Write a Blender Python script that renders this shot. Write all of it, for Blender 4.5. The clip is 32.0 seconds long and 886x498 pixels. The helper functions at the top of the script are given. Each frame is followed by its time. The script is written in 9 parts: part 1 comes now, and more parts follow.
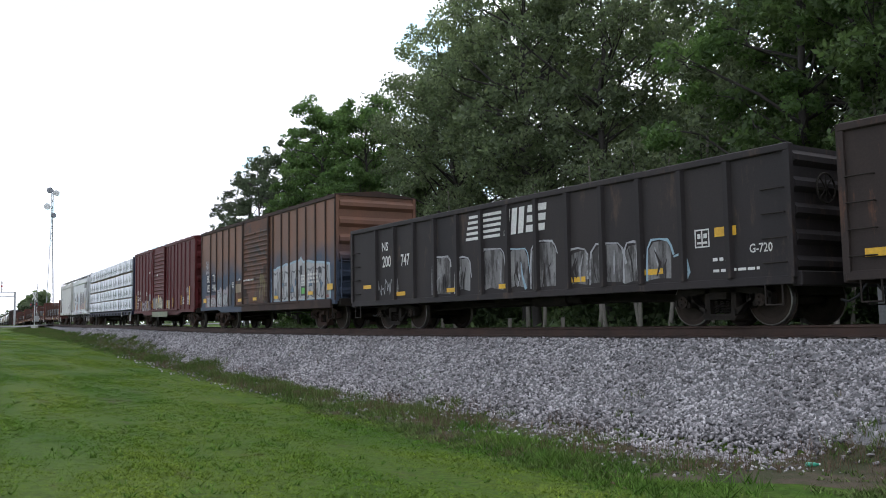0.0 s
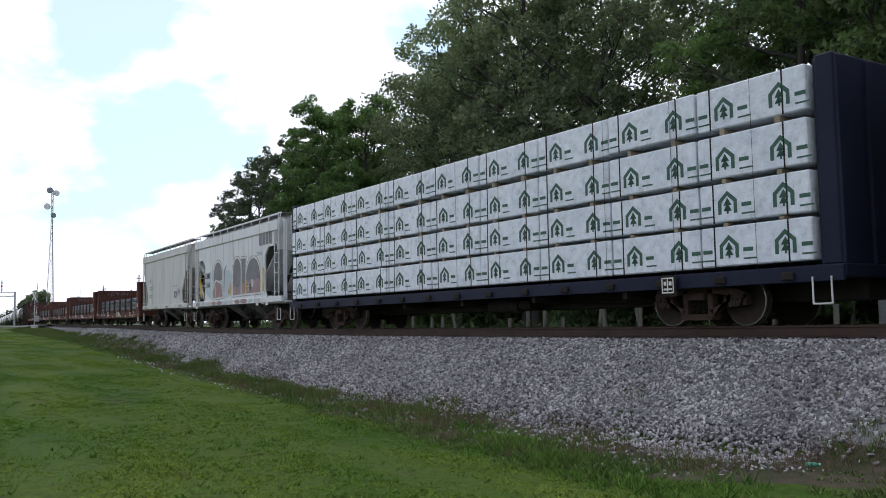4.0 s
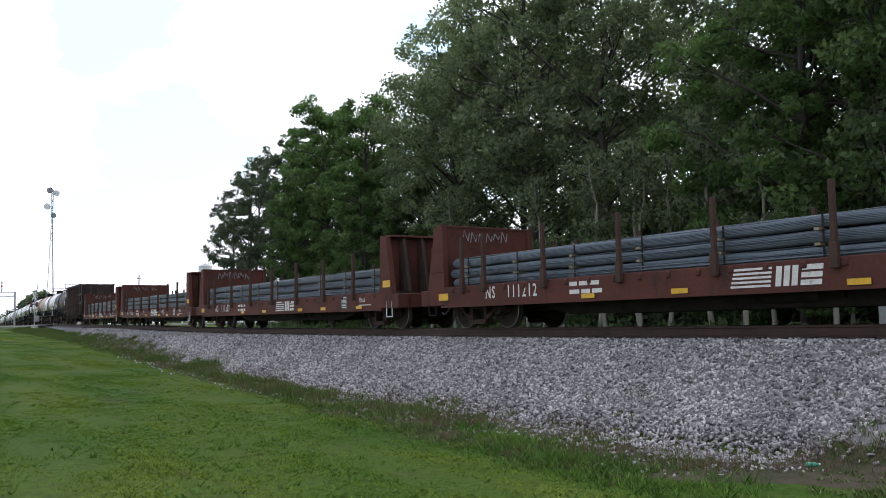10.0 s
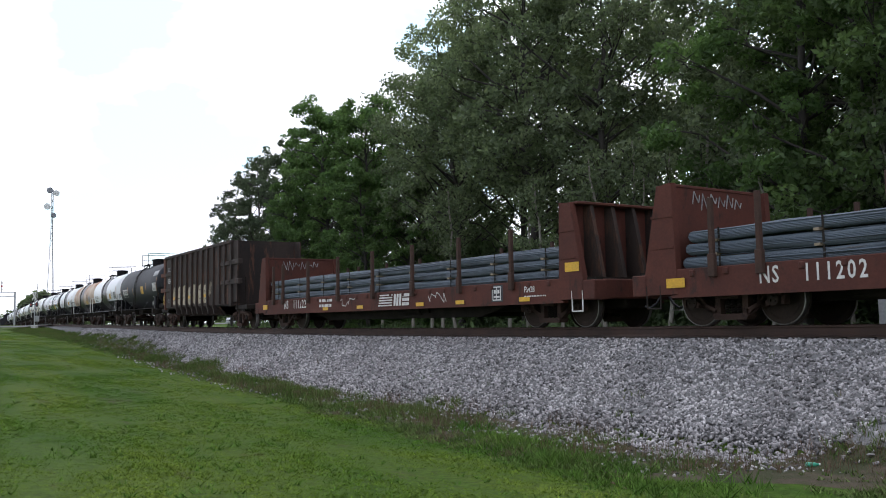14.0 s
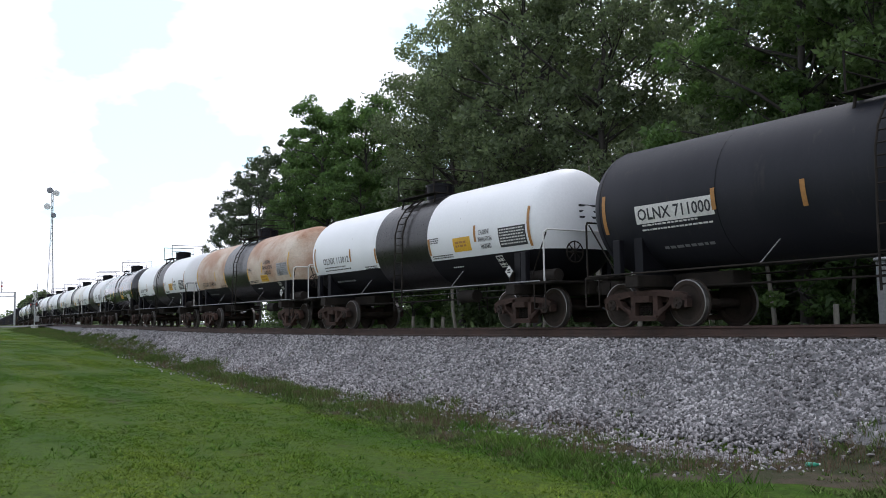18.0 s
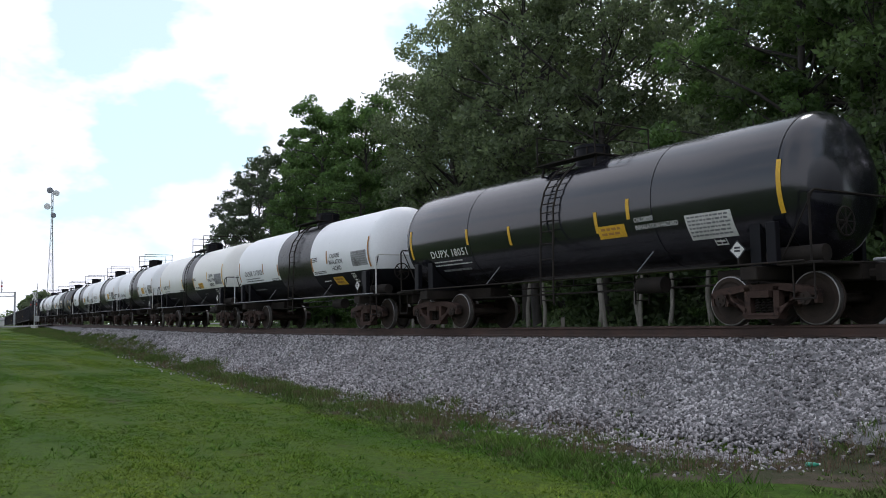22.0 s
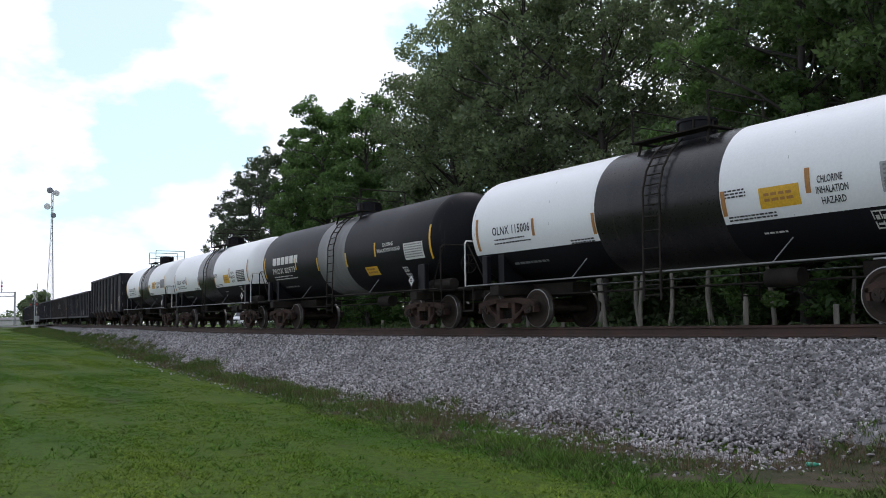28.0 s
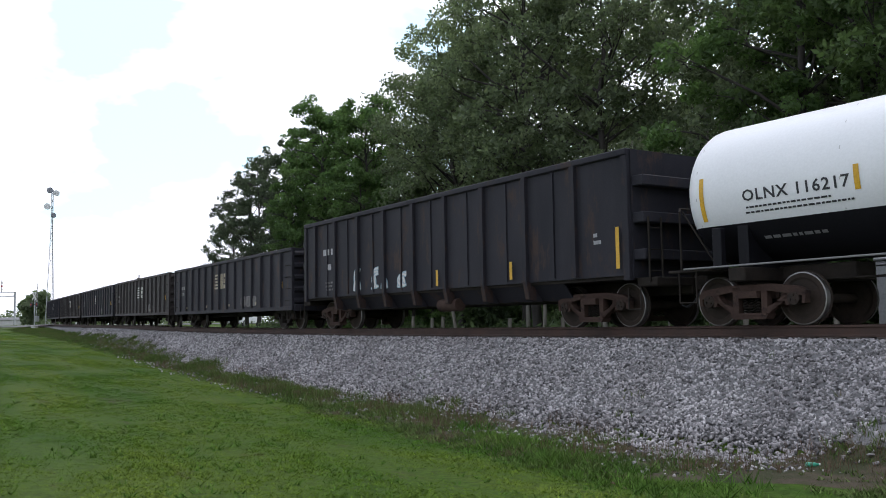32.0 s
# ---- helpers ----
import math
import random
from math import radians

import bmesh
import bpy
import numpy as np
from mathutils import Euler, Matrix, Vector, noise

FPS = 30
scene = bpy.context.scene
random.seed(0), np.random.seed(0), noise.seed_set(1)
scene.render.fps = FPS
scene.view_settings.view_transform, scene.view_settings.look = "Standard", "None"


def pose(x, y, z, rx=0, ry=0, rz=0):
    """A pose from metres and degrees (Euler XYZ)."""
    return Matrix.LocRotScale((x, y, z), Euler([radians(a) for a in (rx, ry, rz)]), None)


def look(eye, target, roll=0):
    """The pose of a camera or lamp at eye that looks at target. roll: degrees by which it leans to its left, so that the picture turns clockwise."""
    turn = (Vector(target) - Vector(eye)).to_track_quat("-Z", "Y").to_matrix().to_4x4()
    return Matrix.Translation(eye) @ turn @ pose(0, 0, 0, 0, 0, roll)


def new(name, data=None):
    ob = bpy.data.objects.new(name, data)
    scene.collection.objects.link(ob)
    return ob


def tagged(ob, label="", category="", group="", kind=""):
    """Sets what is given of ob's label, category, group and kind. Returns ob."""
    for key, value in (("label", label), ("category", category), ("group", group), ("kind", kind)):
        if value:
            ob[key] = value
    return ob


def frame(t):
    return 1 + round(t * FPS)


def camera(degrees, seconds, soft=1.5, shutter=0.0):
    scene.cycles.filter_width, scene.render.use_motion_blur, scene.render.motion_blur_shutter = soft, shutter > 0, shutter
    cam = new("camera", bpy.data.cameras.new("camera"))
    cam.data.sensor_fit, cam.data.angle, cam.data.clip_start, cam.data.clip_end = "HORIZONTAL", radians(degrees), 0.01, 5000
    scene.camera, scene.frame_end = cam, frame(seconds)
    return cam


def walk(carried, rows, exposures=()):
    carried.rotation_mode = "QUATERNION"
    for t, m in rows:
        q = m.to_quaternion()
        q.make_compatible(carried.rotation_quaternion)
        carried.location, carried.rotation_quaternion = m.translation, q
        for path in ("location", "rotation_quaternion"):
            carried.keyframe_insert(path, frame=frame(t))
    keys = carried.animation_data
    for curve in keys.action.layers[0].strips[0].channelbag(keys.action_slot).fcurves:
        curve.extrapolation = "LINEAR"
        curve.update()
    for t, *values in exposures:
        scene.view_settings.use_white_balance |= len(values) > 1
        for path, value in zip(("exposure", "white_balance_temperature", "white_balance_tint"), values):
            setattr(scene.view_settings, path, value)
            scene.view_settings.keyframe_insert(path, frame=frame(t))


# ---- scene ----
# The camera stands on a tripod on the lawn beside the line.
cam = camera(52.78, 32.0, soft=0.95)
YAW, PITCH = radians(54.74), radians(4.99)
EYE = Vector((0.0, 0.0, 0.109))
AIM = EYE + Vector((-math.sin(YAW) * math.cos(PITCH), math.cos(YAW) * math.cos(PITCH), math.sin(PITCH)))
walk(cam, [(0.0, look(EYE, AIM, -1.14)), (32.0, look(EYE, AIM, -1.14))], exposures=[(0.0, 0.07, 6120, 17), (2.0, -0.08, 6120, 17), (3.5, -0.23, 6100, 17), (5.5, -0.68, 6070, 17), (7.0, -0.53, 6070, 17), (8.5, -0.09, 6130, 17), (14.5, -0.05, 6130, 17), (17.5, -0.08, 6120, 17), (19.0, -0.28, 6100, 17), (25.5, -0.38, 6080, 17), (30.0, -0.33, 6080, 17), (32.0, -0.13, 6100, 17)])

# ---- light ----
SUN_ELEV, SUN_AZ = radians(58), radians(-25)  # azimuth from +Y towards +X
world = bpy.data.worlds.new("sky")
scene.world = world
world.use_nodes = True
wn, wl = world.node_tree.nodes, world.node_tree.links
wn.clear()
w_out = wn.new("ShaderNodeOutputWorld")
w_sky = wn.new("ShaderNodeTexSky")
w_sky.sky_type, w_sky.sun_disc = "NISHITA", False
w_sky.sun_elevation, w_sky.sun_rotation = SUN_ELEV, SUN_AZ
w_sky.air_density, w_sky.dust_density, w_sky.ozone_density = 1.0, 0.8, 0.1
w_blue = wn.new("ShaderNodeBackground")
w_blue.inputs["Strength"].default_value = 0.15
w_cloud = wn.new("ShaderNodeBackground")
w_cloud.inputs["Color"].default_value = (0.95, 0.975, 1.0, 1)
w_tc = wn.new("ShaderNodeTexCoord")
# thin cloud, brightest on the sun's side of the sky
w_dot = wn.new("ShaderNodeVectorMath")
w_dot.operation = "DOT_PRODUCT"
w_dot.inputs[1].default_value = (math.sin(radians(-38)) * math.cos(radians(28)), math.cos(radians(-38)) * math.cos(radians(28)), math.sin(radians(28)))
w_bright = wn.new("ShaderNodeMapRange")
w_bright.interpolation_type = "SMOOTHSTEP"
for w_name, w_value in (("From Min", -0.2), ("From Max", 1.0), ("To Min", 1.24), ("To Max", 1.60)):
    w_bright.inputs[w_name].default_value = w_value
wl.new(w_tc.outputs["Generated"], w_dot.inputs[0])
wl.new(w_dot.outputs["Value"], w_bright.inputs["Value"])
wl.new(w_bright.outputs["Result"], w_cloud.inputs["Strength"])
w_map = wn.new("ShaderNodeMapping")
w_map.inputs["Scale"].default_value = (1.0, 1.0, 1.9)
w_map.inputs["Location"].default_value = (0.35, 0.12, 0.0)
w_noise = wn.new("ShaderNodeTexNoise")
w_noise.inputs["Scale"].default_value = 6.5
w_noise.inputs["Detail"].default_value = 5.0
w_noise.inputs["Roughness"].default_value = 0.58
w_ramp = wn.new("ShaderNodeValToRGB")
w_ramp.color_ramp.elements[0].position, w_ramp.color_ramp.elements[1].position = 0.34, 0.46
w_ramp.color_ramp.elements[0].color = (0.55, 0.55, 0.55, 1)
w_mix = wn.new("ShaderNodeMixShader")
wl.new(w_tc.outputs["Generated"], w_map.inputs["Vector"])
wl.new(w_map.outputs["Vector"], w_noise.inputs["Vector"])
# wide openings between the clouds, with ragged edges
w_sum = w_noise.outputs["Fac"]
for w_left, w_up, w_wide, w_deep in ((72.6, 11.9, 4.6, 0.15), (69.5, 13.0, 5.0, 0.15), (66.5, 13.6, 4.4, 0.13), (75.3, 18.8, 4.0, 0.13), (72.0, 19.8, 3.6, 0.09), (55.0, 20.4, 5.0, 0.16), (81.0, 11.2, 8.0, 0.07), (-60.0, 30.0, 30.0, 0.17), (150.0, 35.0, 36.0, 0.17), (230.0, 40.0, 28.0, 0.17)):
    w_near = wn.new("ShaderNodeVectorMath")
    w_near.operation = "DOT_PRODUCT"
    w_near.inputs[1].default_value = (-math.sin(radians(w_left)) * math.cos(radians(w_up)), math.cos(radians(w_left)) * math.cos(radians(w_up)), math.sin(radians(w_up)))
    w_open = wn.new("ShaderNodeMapRange")
    w_open.interpolation_type = "SMOOTHSTEP"
    for w_name, w_value in (("From Min", math.cos(radians(w_wide))), ("From Max", 1.0), ("To Min", 0.0), ("To Max", w_deep)):
        w_open.inputs[w_name].default_value = w_value
    w_less = wn.new("ShaderNodeMath")
    w_less.operation = "SUBTRACT"
    wl.new(w_tc.outputs["Generated"], w_near.inputs[0])
    wl.new(w_near.outputs["Value"], w_open.inputs["Value"])
    wl.new(w_sum, w_less.inputs[0])
    wl.new(w_open.outputs["Result"], w_less.inputs[1])
    w_sum = w_less.outputs[0]
wl.new(w_sum, w_ramp.inputs["Fac"])
wl.new(w_ramp.outputs["Color"], w_mix.inputs["Fac"])
w_clear = wn.new("ShaderNodeMix")
w_clear.data_type, w_clear.blend_type = "RGBA", "MULTIPLY"
w_clear.inputs[0].default_value, w_clear.inputs[7].default_value = 1.0, (0.80, 1.52, 1.38, 1)
wl.new(w_sky.outputs["Color"], w_clear.inputs[6])
wl.new(w_clear.outputs[2], w_blue.inputs["Color"])
wl.new(w_blue.outputs["Background"], w_mix.inputs[1])
wl.new(w_cloud.outputs["Background"], w_mix.inputs[2])
wl.new(w_mix.outputs["Shader"], w_out.inputs["Surface"])

sun = new("sun", bpy.data.lights.new("sun", "SUN"))
sun.data.energy, sun.data.angle, sun.data.color = 0.8, radians(12), (1.0, 0.96, 0.9)
sun_from = Vector((math.sin(SUN_AZ) * math.cos(SUN_ELEV), math.cos(SUN_AZ) * math.cos(SUN_ELEV), math.sin(SUN_ELEV)))
sun.matrix_world = look(sun_from * 100, (0, 0, 0))


# ---- materials ----
def rgb(c):
    return (c[0], c[1], c[2], 1.0)


def surf(name, a, b, rough=0.7, metal=0.0, big=0.8, fine=22.0, stretch=(1, 1, 1), bump=0.15, spot=None, spot_at=0.6,
         spot_scale=2.0, spot_stretch=(1, 1, 1), contrast=0.14, island=0.0, obj=0.0, spec=0.5, grain=1.0):
    """A worn surface: two colours mixed at a large scale, a fine grain, and stains of a third colour."""
    m = bpy.data.materials.new(name)
    m.use_nodes = True
    nt = m.node_tree
    n, l = nt.nodes, nt.links
    bsdf = n["Principled BSDF"]
    tc = n.new("ShaderNodeTexCoord")

    def noise_of(scale, st, detail=5.0, rgh=0.6):
        mp = n.new("ShaderNodeMapping")
        mp.inputs["Scale"].default_value = st
        l.new(tc.outputs["Object"], mp.inputs["Vector"])
        t = n.new("ShaderNodeTexNoise")
        t.inputs["Scale"].default_value = scale
        t.inputs["Detail"].default_value = detail
        t.inputs["Roughness"].default_value = rgh
        l.new(mp.outputs["Vector"], t.inputs["Vector"])
        return t.outputs["Fac"]

    def mixed(fac, one, two, mode="MIX"):
        x = n.new("ShaderNodeMix")
        x.data_type, x.blend_type = "RGBA", mode
        for sock, val in ((x.inputs[0], fac), (x.inputs[6], one), (x.inputs[7], two)):
            if isinstance(val, (tuple, float, int)):
                sock.default_value = val
            else:
                l.new(val, sock)
        return x.outputs[2]

    def ramped(fac, lo, hi):
        r = n.new("ShaderNodeMapRange")
        r.inputs["From Min"].default_value, r.inputs["From Max"].default_value = lo, hi
        l.new(fac, r.inputs["Value"])
        return r.outputs["Result"]

    big_n = noise_of(big, stretch)
    col = mixed(ramped(big_n, 0.5 - contrast, 0.5 + contrast), rgb(a), rgb(b))
    fine_n = noise_of(fine, (1, 1, 1), 4.0, 0.65)
    if island or obj:
        if island:
            g = n.new("ShaderNodeNewGeometry")
            rnd, amount = g.outputs["Random Per Island"], island
        else:
            g = n.new("ShaderNodeObjectInfo")
            rnd, amount = g.outputs["Random"], obj
        hsv = n.new("ShaderNodeHueSaturation")
        l.new(ramp_to(nt, rnd, 1 - amount, 1 + amount), hsv.inputs["Value"])
        l.new(col, hsv.inputs["Color"])
        col = hsv.outputs["Color"]
    if spot is not None:
        sp = noise_of(spot_scale, spot_stretch, 8.0, 0.7)
        col = mixed(ramped(sp, spot_at, spot_at + 0.1), col, rgb(spot))
    grainy = mixed(ramped(fine_n, 0.3, 0.7), (1 - 0.18 * grain,) * 3 + (1,), (1 + 0.12 * grain,) * 3 + (1,))
    col = mixed(1.0, col, grainy, "MULTIPLY")
    l.new(col, bsdf.inputs["Base Color"])
    l.new(ramp_to(nt, fine_n, max(0.05, rough - 0.12), min(1.0, rough + 0.12)), bsdf.inputs["Roughness"])
    bsdf.inputs["Metallic"].default_value = metal
    bsdf.inputs["Specular IOR Level"].default_value = spec
    if bump:
        bp = n.new("ShaderNodeBump")
        bp.inputs["Strength"].default_value = bump
        bp.inputs["Distance"].default_value = 0.02
        l.new(fine_n, bp.inputs["Height"])
        l.new(bp.outputs["Normal"], bsdf.inputs["Normal"])
    return m


def ramp_to(nt, fac, lo, hi):
    r = nt.nodes.new("ShaderNodeMapRange")
    r.inputs["To Min"].default_value, r.inputs["To Max"].default_value = lo, hi
    nt.links.new(fac, r.inputs["Value"])
    return r.outputs["Result"]


# ---- mesh building ----
class Geo:
    """Collects corners and faces of one mesh."""

    def __init__(self):
        self.v, self.f, self.s, self.m = [], [], [], []

    def add(self, verts, faces, smooth=False, mi=0):
        o = len(self.v)
        self.v.extend(verts)
        for f in faces:
            self.f.append([o + i for i in f])
            self.s.append(smooth)
            self.m.append(mi)
        return self

    def box(self, x0, x1, y0, y1, z0, z1, bev=0.0, mi=0):
        if bev <= 0:
            vs = [(x, y, z) for x in (x0, x1) for y in (y0, y1) for z in (z0, z1)]
            fs = [(0, 1, 3, 2), (4, 6, 7, 5), (0, 4, 5, 1), (2, 3, 7, 6), (0, 2, 6, 4), (1, 5, 7, 3)]
            return self.add(vs, fs, mi=mi)
        b = min(bev, (x1 - x0) * 0.45, (y1 - y0) * 0.45, (z1 - z0) * 0.45)
        bm = bmesh.new()
        bmesh.ops.create_cube(bm, size=1.0)
        for q in bm.verts:
            q.co = Vector(((x0 + x1) / 2 + q.co.x * (x1 - x0), (y0 + y1) / 2 + q.co.y * (y1 - y0), (z0 + z1) / 2 + q.co.z * (z1 - z0)))
        bmesh.ops.bevel(bm, geom=list(bm.edges), offset=b, segments=1, affect="EDGES")
        bm.verts.index_update()
        self.add([tuple(q.co) for q in bm.verts], [[q.index for q in f.verts] for f in bm.faces], mi=mi)
        bm.free()
        return self

    def prism(self, poly, axis, a, b, mi=0, smooth=False):
        """Extrudes a polygon: axis x takes (y, z) corners, axis y takes (x, z), axis z takes (x, y)."""
        def at(p, t):
            return (t, p[0], p[1]) if axis == "x" else (p[0], t, p[1]) if axis == "y" else (p[0], p[1], t)
        k = len(poly)
        vs = [at(p, a) for p in poly] + [at(p, b) for p in poly]
        fs = [list(range(k))[::-1], list(range(k, 2 * k))] + [(i, (i + 1) % k, k + (i + 1) % k, k + i) for i in range(k)]
        return self.add(vs, fs, smooth, mi)

    def cyl(self, p0, p1, r, n=12, r1=None, caps=True, smooth=True, mi=0):
        p0, p1 = Vector(p0), Vector(p1)
        d = (p1 - p0).normalized()
        s = d.orthogonal().normalized()
        u = d.cross(s)
        r1 = r if r1 is None else r1
        ring = [s * math.cos(2 * math.pi * i / n) + u * math.sin(2 * math.pi * i / n) for i in range(n)]
        self.add([tuple(p0 + q * r) for q in ring] + [tuple(p1 + q * r1) for q in ring],
                 [(i, (i + 1) % n, n + (i + 1) % n, n + i) for i in range(n)], smooth, mi)
        if caps:
            self.add([tuple(p0 + q * r) for q in ring], [list(range(n))[::-1]], False, mi)
            self.add([tuple(p1 + q * r1) for q in ring], [list(range(n))], False, mi)
        return self

    def tube(self, pts, r, n=6, mi=0):
        for a, b in zip(pts, pts[1:]):
            self.cyl(a, b, r, n, mi=mi)
        return self

    def wheel(self, c, prof, n=28, mi=0):
        """Turns a profile of (y, radius) about a cross axis through c."""
        vs, fs = [], []
        k = len(prof)
        for i in range(n):
            a = 2 * math.pi * i / n
            for y, r in prof:
                vs.append((c[0] + r * math.sin(a), c[1] + y, c[2] + r * math.cos(a)))
        for i in range(n):
            for j in range(k - 1):
                p, q = i * k + j, ((i + 1) % n) * k + j
                fs.append((p, q, q + 1, p + 1))
        return self.add(vs, fs, False, mi)


def to_mesh(name, g, mats):
    me = bpy.data.meshes.new(name)
    me.from_pydata(g.v, [], g.f)
    me.polygons.foreach_set("use_smooth", g.s)
    me.polygons.foreach_set("material_index", g.m)
    for mt in mats if isinstance(mats, (list, tuple)) else [mats]:
        me.materials.append(mt)
    me.validate()
    me.update()
    return me


def part(name, g, mats, parent, label=""):
    """One mesh object, under a thing or under a part."""
    ob = new(name, g if isinstance(g, bpy.types.Mesh) else to_mesh(name, g, mats))
    ob.parent = parent
    return tagged(ob, label) if label else ob


def thing(name, label, category, group="", data=None, kind=""):
    return tagged(new(name, data), label, category, group, kind)


KEPT = {}


def shared(key, build, mats):
    """The mesh under that key, built the first time only."""
    if key not in KEPT:
        KEPT[key] = to_mesh(key, build(), mats)
    return KEPT[key]


# ---- the line: plan and height of the track, by distance along it from the point nearest the camera ----
SIDE, BEND, SAG, STRAIGHT = 13.204, 0.00201, 0.00032, -60.0
SPEED = 12.61
MID = 1.55  # from the cars' near side to the middle of the track


def track(s, lat=0.0, z=0.0):
    """The point s metres along the line, lat metres beyond the cars' near side, z above the rails."""
    q = max(s, STRAIGHT)
    e = s - q
    a = BEND * q
    x = math.sin(a) / BEND + e * math.cos(a)
    y = SIDE + (1 - math.cos(a)) / BEND + e * math.sin(a)
    return Vector((x - math.sin(a) * lat, y + math.cos(a) * lat, rail_z(s) + z))


def rail_z(s):
    q = min(0.0, max(s, STRAIGHT))
    e = max(s, -150.0) - q if s < STRAIGHT else 0.0
    return 0.5 * SAG * q * q - 0.0135 * e


def track_many(s, lat):
    """The same for arrays: x, y and the rails' height."""
    q = np.maximum(s, STRAIGHT)
    e = s - q
    a = BEND * q
    x = np.sin(a) / BEND + e * np.cos(a) - np.sin(a) * lat
    y = SIDE + (1 - np.cos(a)) / BEND + e * np.sin(a) + np.cos(a) * lat
    return x, y, np.array([rail_z(v) for v in s])


def heading(s):
    return BEND * max(s, STRAIGHT)


# ---- materials of the place ----
GRASS = surf("grass_ground", (0.036, 0.078, 0.009), (0.070, 0.106, 0.015), rough=0.95, spec=0.1, big=0.55, fine=9, bump=1.0, contrast=0.16, stretch=(0.22, 1, 1), spot=(0.060, 0.054, 0.030), spot_at=0.60, spot_scale=1.1, spot_stretch=(0.5, 1.3, 1), grain=2.6)
BLADE = surf("grass_blades", (0.076, 0.158, 0.017), (0.160, 0.224, 0.030), rough=0.9, big=0.55, fine=7, bump=0, contrast=0.15, stretch=(0.22, 1, 1), island=0.3, spec=0.08, spot=(0.120, 0.125, 0.048), spot_at=0.60, spot_scale=1.1, spot_stretch=(0.5, 1.3, 1), grain=1.8)
WEED = surf("weed_blades", (0.062, 0.112, 0.022), (0.115, 0.155, 0.040), rough=0.8, big=0.4, fine=9, bump=0, island=0.45, spot=(0.150, 0.112, 0.078), spot_at=0.52, spot_scale=0.9, spec=0.08)
HERB = surf("herb_leaves", (0.070, 0.130, 0.030), (0.125, 0.175, 0.055), rough=0.8, big=0.9, fine=9, bump=0, island=0.45, spot=(0.150, 0.100, 0.075), spot_at=0.56, spot_scale=1.4, spec=0.1)
DRYSTALK = surf("dry_stalks", (0.16, 0.105, 0.075), (0.11, 0.075, 0.052), rough=0.9, big=1.0, fine=9, bump=0, island=0.4, spec=0.05)
FRESH = surf("fresh_grass_blades", (0.066, 0.148, 0.022), (0.104, 0.182, 0.032), rough=0.8, big=0.6, fine=9, bump=0, island=0.4, spec=0.08)
BED = surf("ballast_bed", (0.105, 0.103, 0.105), (0.165, 0.163, 0.165), rough=0.95, big=0.5, fine=18, bump=1.0, spot=(0.15, 0.135, 0.115), spot_at=0.62, spot_scale=1.5)
STONE = surf("ballast_stone", (0.232, 0.220, 0.222), (0.345, 0.332, 0.334), rough=0.85, big=0.7, fine=30, bump=0.2, island=0.80, spec=0.4)
RUSTY = surf("rail_steel", (0.076, 0.044, 0.033), (0.054, 0.035, 0.028), rough=0.85, metal=0.1, big=2, fine=40)
BRIGHT = surf("rail_head", (0.34, 0.32, 0.30), (0.42, 0.40, 0.38), rough=0.35, metal=0.9, big=2, fine=60, stretch=(0.1, 1, 1))
TIMBER = surf("sleeper_wood", (0.040, 0.032, 0.028), (0.062, 0.050, 0.042), rough=0.95, big=2, fine=30, stretch=(3, 0.4, 3))
DIRT = surf("ditch_soil", (0.046, 0.052, 0.026), (0.080, 0.066, 0.048), rough=0.95, big=1.6, fine=24, bump=0.9, contrast=0.08, spot=(0.16, 0.14, 0.12), spot_at=0.62, spot_scale=14.0, spec=0.1)
ASPHALT = surf("asphalt", (0.09, 0.09, 0.09), (0.13, 0.13, 0.125), rough=0.9, big=0.4, fine=40)


def dep(s):
    """How far the grass beside the bed lies below the rails."""
    pts = ((-140, 0.12), (-120, 0.35), (-60, 1.0), (-12, 1.7))
    if s <= pts[0][0]:
        return pts[0][1]
    for (a, da), (b, db) in zip(pts, pts[1:]):
        if s <= b:
            return da + (db - da) * (s - a) / (b - a)
    return pts[-1][1]


def along(s, pts):
    """Straight lines between points of (s, value)."""
    if s <= pts[0][0]:
        return pts[0][1]
    for (a, da), (b, db) in zip(pts, pts[1:]):
        if s <= b:
            return da + (db - da) * (s - a) / (b - a)
    return pts[-1][1]


def stone_edge(s):
    """How far out the stones lie bare."""
    return along(s, ((-140, -0.9), (-58, -1.15), (-46, -1.5), (-33, -2.4), (-23, -2.95), (-13, -3.05), (-10, -3.35), (-7.6, -3.85), (-6.8, -3.2), (-6.2, -2.2), (-5, -2.0)))


def lawn_edge(s):
    """Where the mown lawn ends."""
    return along(s, ((-110, -5.2), (-90, -4.6), (-70, -3.3), (-46, -3.05), (-33, -3.3), (-22, -4.25), (-15, -5.1), (-11, -5.6), (-6, -6.2)))


def under(s, lat):
    """Height of the ground against the rails."""
    d = dep(s)
    if -0.15 <= lat <= 3.25:
        return -0.38
    if lat < -0.15:
        z = -0.28 + (lat + 0.15) * 0.5
        if z < -d:
            z = -d + min(1.0, (-(lat) - 3.0) / 10.0) * 0.12 + 0.03 * noise.noise(Vector((s * 0.3, lat * 0.3, 0)))
        return z - 0.03
    z = -0.28 - (lat - 3.25) * 0.5
    return max(z, -min(d, 0.9)) - 0.03


